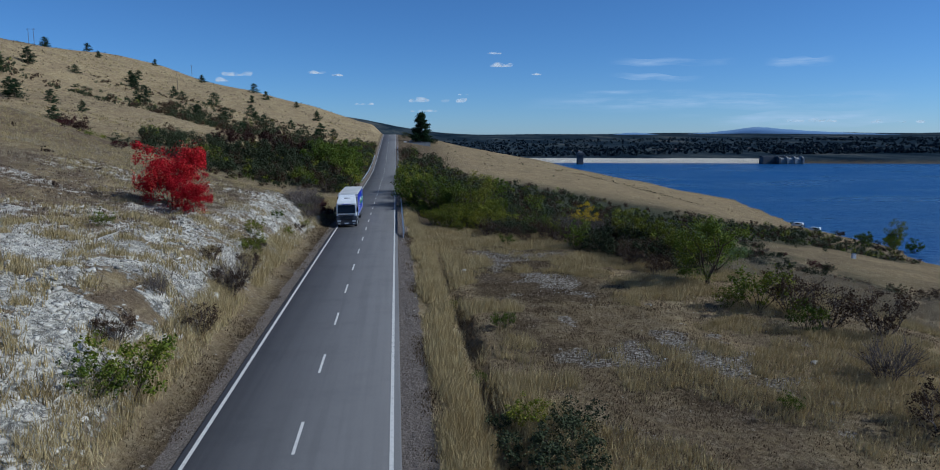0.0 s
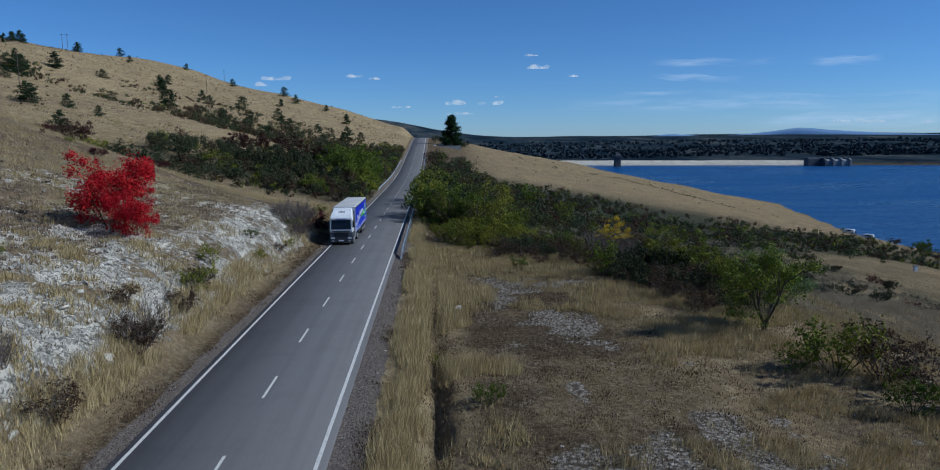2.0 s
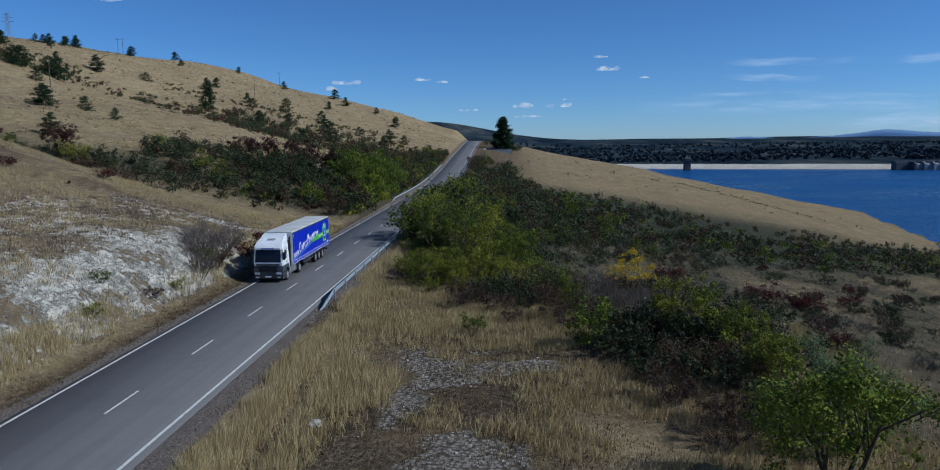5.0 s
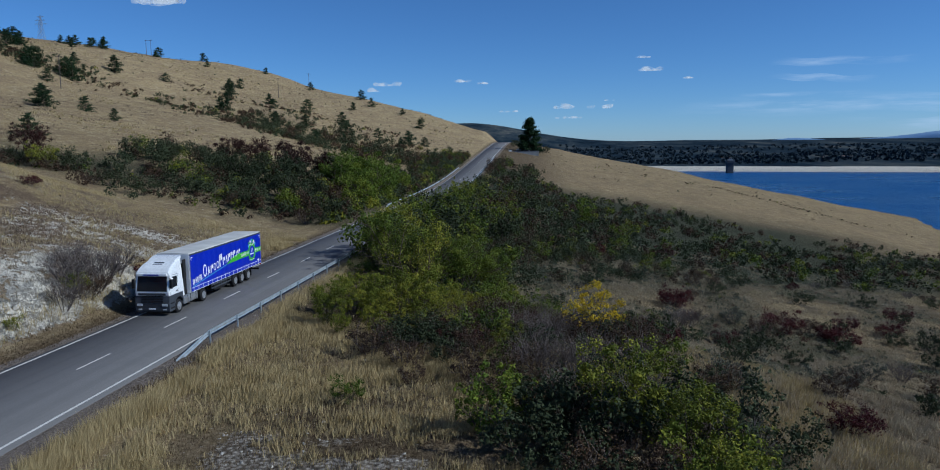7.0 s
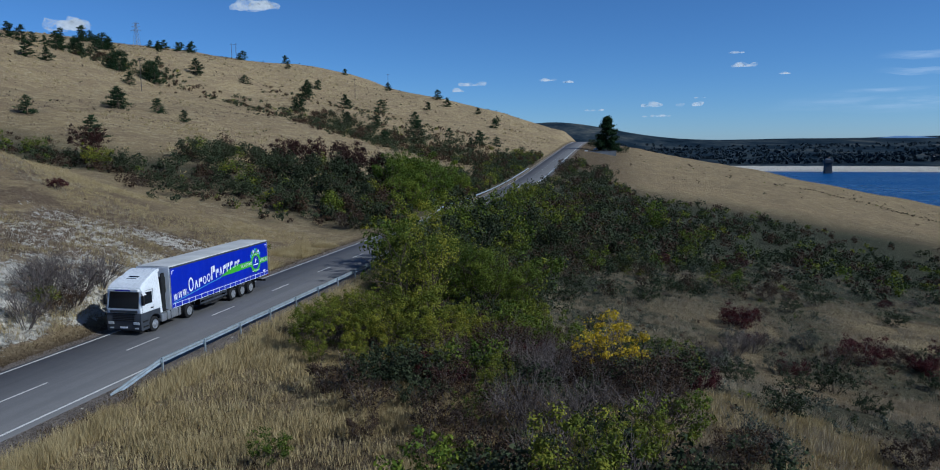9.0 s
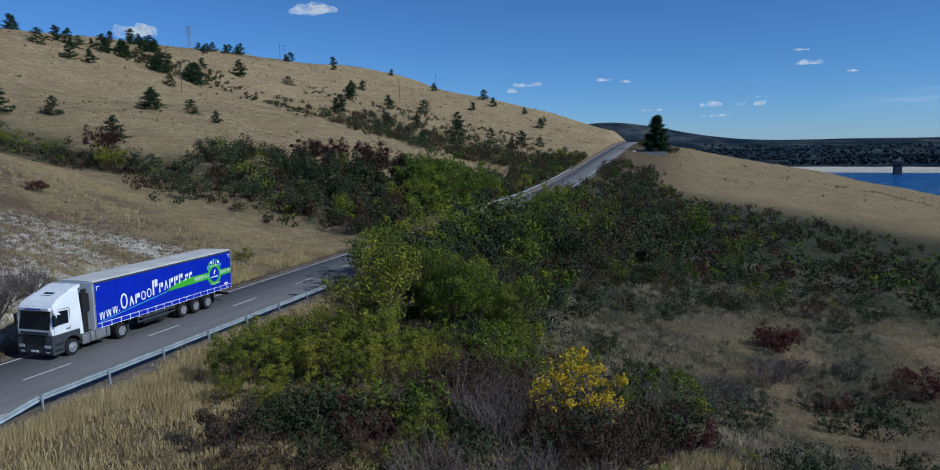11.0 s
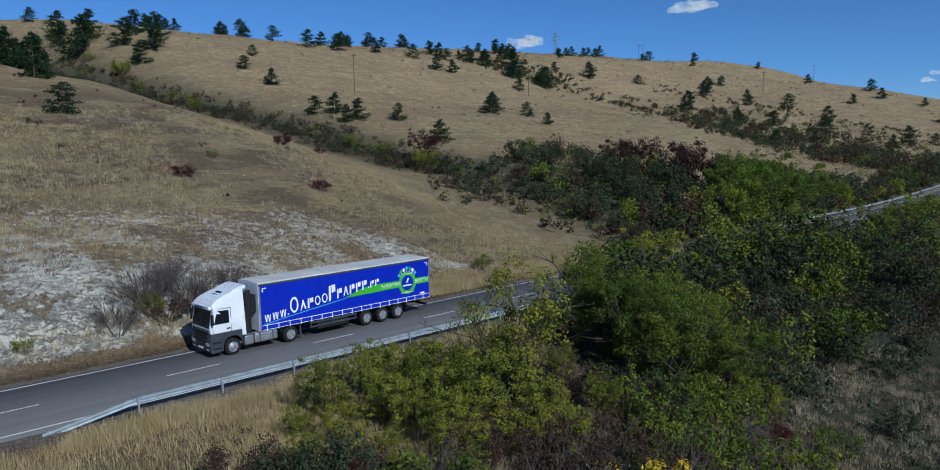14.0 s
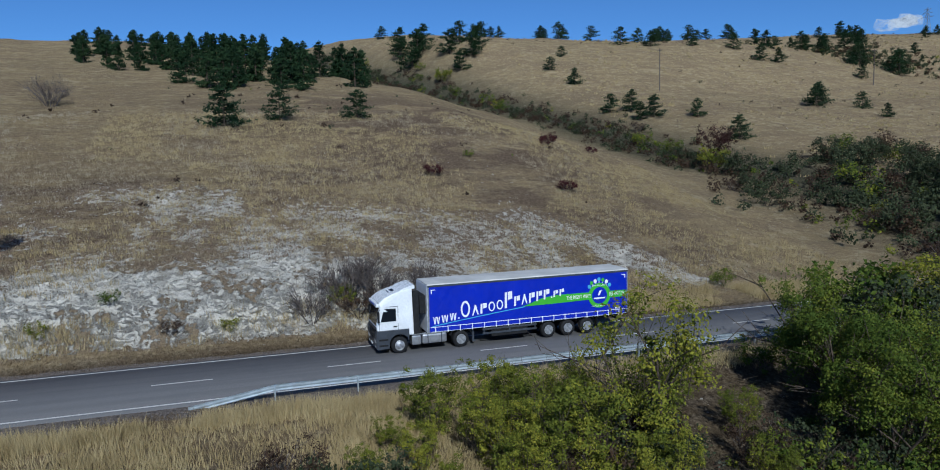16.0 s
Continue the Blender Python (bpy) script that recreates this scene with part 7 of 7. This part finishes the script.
# ---- the lay-by on the crest ----


def parked_car(x, y, turn, paint, label, long=4.4, tall=1.5, van=False):
    ob = empty("car", Matrix.Translation((x, y, h(x, y) + 0.02)) @ Matrix.Rotation(radians(turn), 4, "Z"))
    L = long / 2
    bm = bmesh.new()
    if van:
        prism(bm, [(-L, 0.35), (-L, tall - 0.1), (-L + 0.1, tall), (L - 1.0, tall), (L - 0.45, 1.25), (L, 1.0), (L, 0.35)], -0.95, 0.95)
    else:
        prism(bm, [(-L, 0.35), (-L, 0.85), (-L + 0.5, 0.95), (-L + 1.0, tall), (0.5, tall), (1.2, 0.95), (L, 0.8), (L, 0.35)], -0.88, 0.88)
    rounded(bm, 0.06)
    part("body", bm, paint, ob)
    for s in (1, -1):
        bm = bmesh.new()
        w = 0.955 if van else 0.885
        c = [(s * w, -L + 0.95, 1.0), (s * w, 0.9, 1.0), (s * w, 0.5, tall - 0.12), (s * w, -L + 1.15, tall - 0.12)]
        plate(bm, c if s > 0 else c[::-1], 0.01)
        part("side_window", bm, TRUCK["glass"], ob)
        for yy in (-L + 0.8, L - 0.8):
            bm = bmesh.new()
            lathe(bm, [(0.2, 0), (0.31, -0.02 * s), (0.32, -0.18 * s), (0.2, -0.2 * s)], "x", 16, (s * 0.86, yy, 0.32))
            part("wheel", bm, TRUCK["black"], ob)
    return tagged(ob, label, "car", "vehicles in the lay-by")




def parapet():
    """The low wall that closes the lay-by towards the valley."""
    ob = empty("parapet_wall", Matrix.Translation((16.0, 396.5, h(16.0, 396.5))) @ Matrix.Rotation(radians(8), 4, "Z"))
    bm = bmesh.new()
    box(bm, -6.6, 6.6, -0.2, 0.2, -1.2, 1.15, 0.03)
    part("wall", bm, CONCRETE, ob)
    bm = bmesh.new()
    box(bm, -6.9, 6.9, -0.32, 0.32, 1.15, 1.32, 0.03)
    part("coping", bm, DARK_CONCRETE, ob)
    bm = bmesh.new()
    box(bm, -7.9, -6.6, -0.45, 0.45, -1.2, 1.7, 0.05)
    part("pillar", bm, TRUCK["white"], ob, "white painted end pillar")
    return tagged(ob, "low concrete parapet wall with white end pillar at the lay-by", "wall")


parapet()
parked_car(16.5, 402.0, 80, TRUCK["grey"], "dark saloon car parked beside the fir")
parked_car(13.5, 412.0, 75, TRUCK["white"], "white car parked behind the lay-by", 4.2, 1.6)


def hut():
    ob = empty("hut", Matrix.Translation((127.8, 183.6, h(127.8, 183.6) - 0.1)))
    bm = bmesh.new()
    box(bm, -0.45, 0.45, -0.4, 0.4, 0, 1.4, 0.03)
    part("body", bm, TRUCK["white"], ob)
    bm = bmesh.new()
    box(bm, -0.52, 0.52, -0.47, 0.47, 1.4, 1.5, 0.02)
    part("lid", bm, TRUCK["grey"], ob)
    return tagged(ob, "small white metal cabinet on the meadow", "cabinet")


hut()
for x, y in ((181.8, 304.6), (186, 298)):
    parked_car(x, y, 40, TRUCK["white"], "white car parked near the shore", 4.6, 1.7, True)


def boulder(x, y, r):
    ob = empty("boulder", Matrix.Translation((x, y, h(x, y) + r * 0.2)))
    bm = bmesh.new()
    bmesh.ops.create_icosphere(bm, subdivisions=3, radius=r)
    for v in bm.verts:
        v.co *= 1 + 0.32 * (noise.noise(v.co * (1.6 / r)) + 0.5 * noise.noise(v.co * (4 / r)))
        v.co.z *= 0.75
    part("stone", bm, MAT["stone"], ob)
    return tagged(ob, "pale limestone boulder beside the road", "boulder")


for x, y, r in ((-6.5, 94.9, 0.42), (-7.2, 44.0, 0.35), (9.4, 60.6, 0.3), (22.5, 28.2, 0.2), (24.8, 33.6, 0.2), (28.9, 50.2, 0.3)):
    boulder(x, y, r)

# ---- clouds ----


def cloud_material():
    n = Nodes("cloud")
    soft = n.noise(n.position(), 0.02, 6, 0.75)
    a = n.node("ShaderNodeEmission")
    a.inputs[0].default_value = (0.78, 0.83, 0.92, 1)
    a.inputs[1].default_value = 0.75
    tr = n.node("ShaderNodeBsdfTransparent")
    mx = n.node("ShaderNodeMixShader")
    n.link(n.span(soft, 0.38, 0.72, 0.0, 0.6), mx.inputs[0])
    n.link(tr.outputs[0], mx.inputs[1])
    n.link(a.outputs[0], mx.inputs[2])
    n.link(mx.outputs[0], n.out.inputs["Surface"])
    return n.m


CLOUD = cloud_material()


def cloud(x, y, z, wide, tall):
    bm = bmesh.new()
    for k in range(7 if wide < 200 else 10):
        u = rng.uniform(-0.5, 0.5)
        r = tall * rng.uniform(0.22, 0.5) * (1.1 - abs(u))
        m = Matrix.Translation((u * wide, rng.uniform(-0.3, 0.3) * tall, r * 0.5)) @ Matrix.Diagonal((1.9, 1.2, 0.8, 1))
        bmesh.ops.create_icosphere(bm, subdivisions=2, radius=r, matrix=m)
    for v in bm.verts:
        v.co += Vector((noise.noise(v.co * 0.03), noise.noise(v.co * 0.03 + Vector((9, 0, 0))), noise.noise(v.co * 0.03 + Vector((0, 9, 0))))) * tall * 0.3
        v.co.z = max(v.co.z, -tall * 0.05)
    for f in bm.faces:
        f.smooth = True
    ob = part("backdrop_cloud", bm, CLOUD)
    ob.location = (x, y, z)
    return tagged(ob, "small white fair-weather cloud low in the sky", "backdrop", kind="structure")


for x, y, z, wide, tall in ((613, 4239, 402, 171, 39), (581, 4236, 473, 93, 20), (240, 4289, 203, 321, 47), (166, 4295, 146, 143, 24), (-866, 4198, 340, 125, 55), (-945, 4184, 307, 64, 31), (-444, 4262, 359, 100, 31), (-318, 4275, 347, 71, 24), (-177, 4293, 186, 107, 24), (400, 4275, 243, 43, 20), (819, 4208, 354, 57, 20), (2282, 3646, 77, 196, 39), (2542, 3470, 70, 285, 31), (2121, 3742, 78, 143, 31), (-1983, 3779, 752, 267, 86), (-2765, 3266, 606, 214, 98)):
    cloud(x, y, z, wide, tall)


def haze_material():
    n = Nodes("thin_cloud")
    pos = n.position()
    f = n.noise(n.stretched(pos, (0.35, 0.35, 3.0)), 0.006, 6, 0.65)
    u = n.node("ShaderNodeTexCoord").outputs["Generated"]
    sp = n.node("ShaderNodeSeparateXYZ")
    n.link(u, sp.inputs[0])
    edge = n.math("MULTIPLY", n.span(sp.outputs[0], 0.0, 0.3), n.span(sp.outputs[0], 1.0, 0.7))
    rim = n.math("MULTIPLY", n.span(sp.outputs[2], 0.0, 0.5), n.span(sp.outputs[2], 1.0, 0.5))
    e = n.node("ShaderNodeEmission")
    e.inputs[0].default_value = (0.62, 0.74, 0.92, 1)
    e.inputs[1].default_value = 0.85
    tr = n.node("ShaderNodeBsdfTransparent")
    mx = n.node("ShaderNodeMixShader")
    n.link(n.math("MULTIPLY", n.math("MULTIPLY", edge, rim), n.span(f, 0.35, 0.7, 0.0, 0.55)), mx.inputs[0])
    n.link(tr.outputs[0], mx.inputs[1])
    n.link(e.outputs[0], mx.inputs[2])
    n.link(mx.outputs[0], n.out.inputs["Surface"])
    return n.m


HAZE = haze_material()


def thin_cloud(a, b, tall):
    """A long faint streak of high cloud between two far points."""
    a, b = Vector(a), Vector(b)
    bm = bmesh.new()
    rows = []
    for i in range(13):
        p = a.lerp(b, i / 12)
        wob = tall * 0.15 * math.sin(i * 1.3)
        rows.append([bm.verts.new(p + Vector((0, 0, wob + tall * (j / 4 - 0.5)))) for j in range(5)])
    for p, q in zip(rows, rows[1:]):
        for j in range(4):
            bm.faces.new((p[j], q[j], q[j + 1], p[j + 1]))
    ob = part("backdrop_thin_cloud", bm, HAZE)
    return tagged(ob, "faint streak of high thin cloud", "backdrop", kind="structure")


for a, b, tall in (((691, 4393, 201), (2766, 3485, 180), 96), ((1076, 4312, 258), (1788, 4069, 258), 29), ((2036, 3939, 409), (2374, 3747, 399), 52), ((1238, 4254, 436), (1952, 3981, 412), 44), ((2755, 3497, 114), (1549, 4173, 69), 88), ((1242, 4260, 364), (1784, 4067, 318), 37)):
    thin_cloud(a, b, tall)
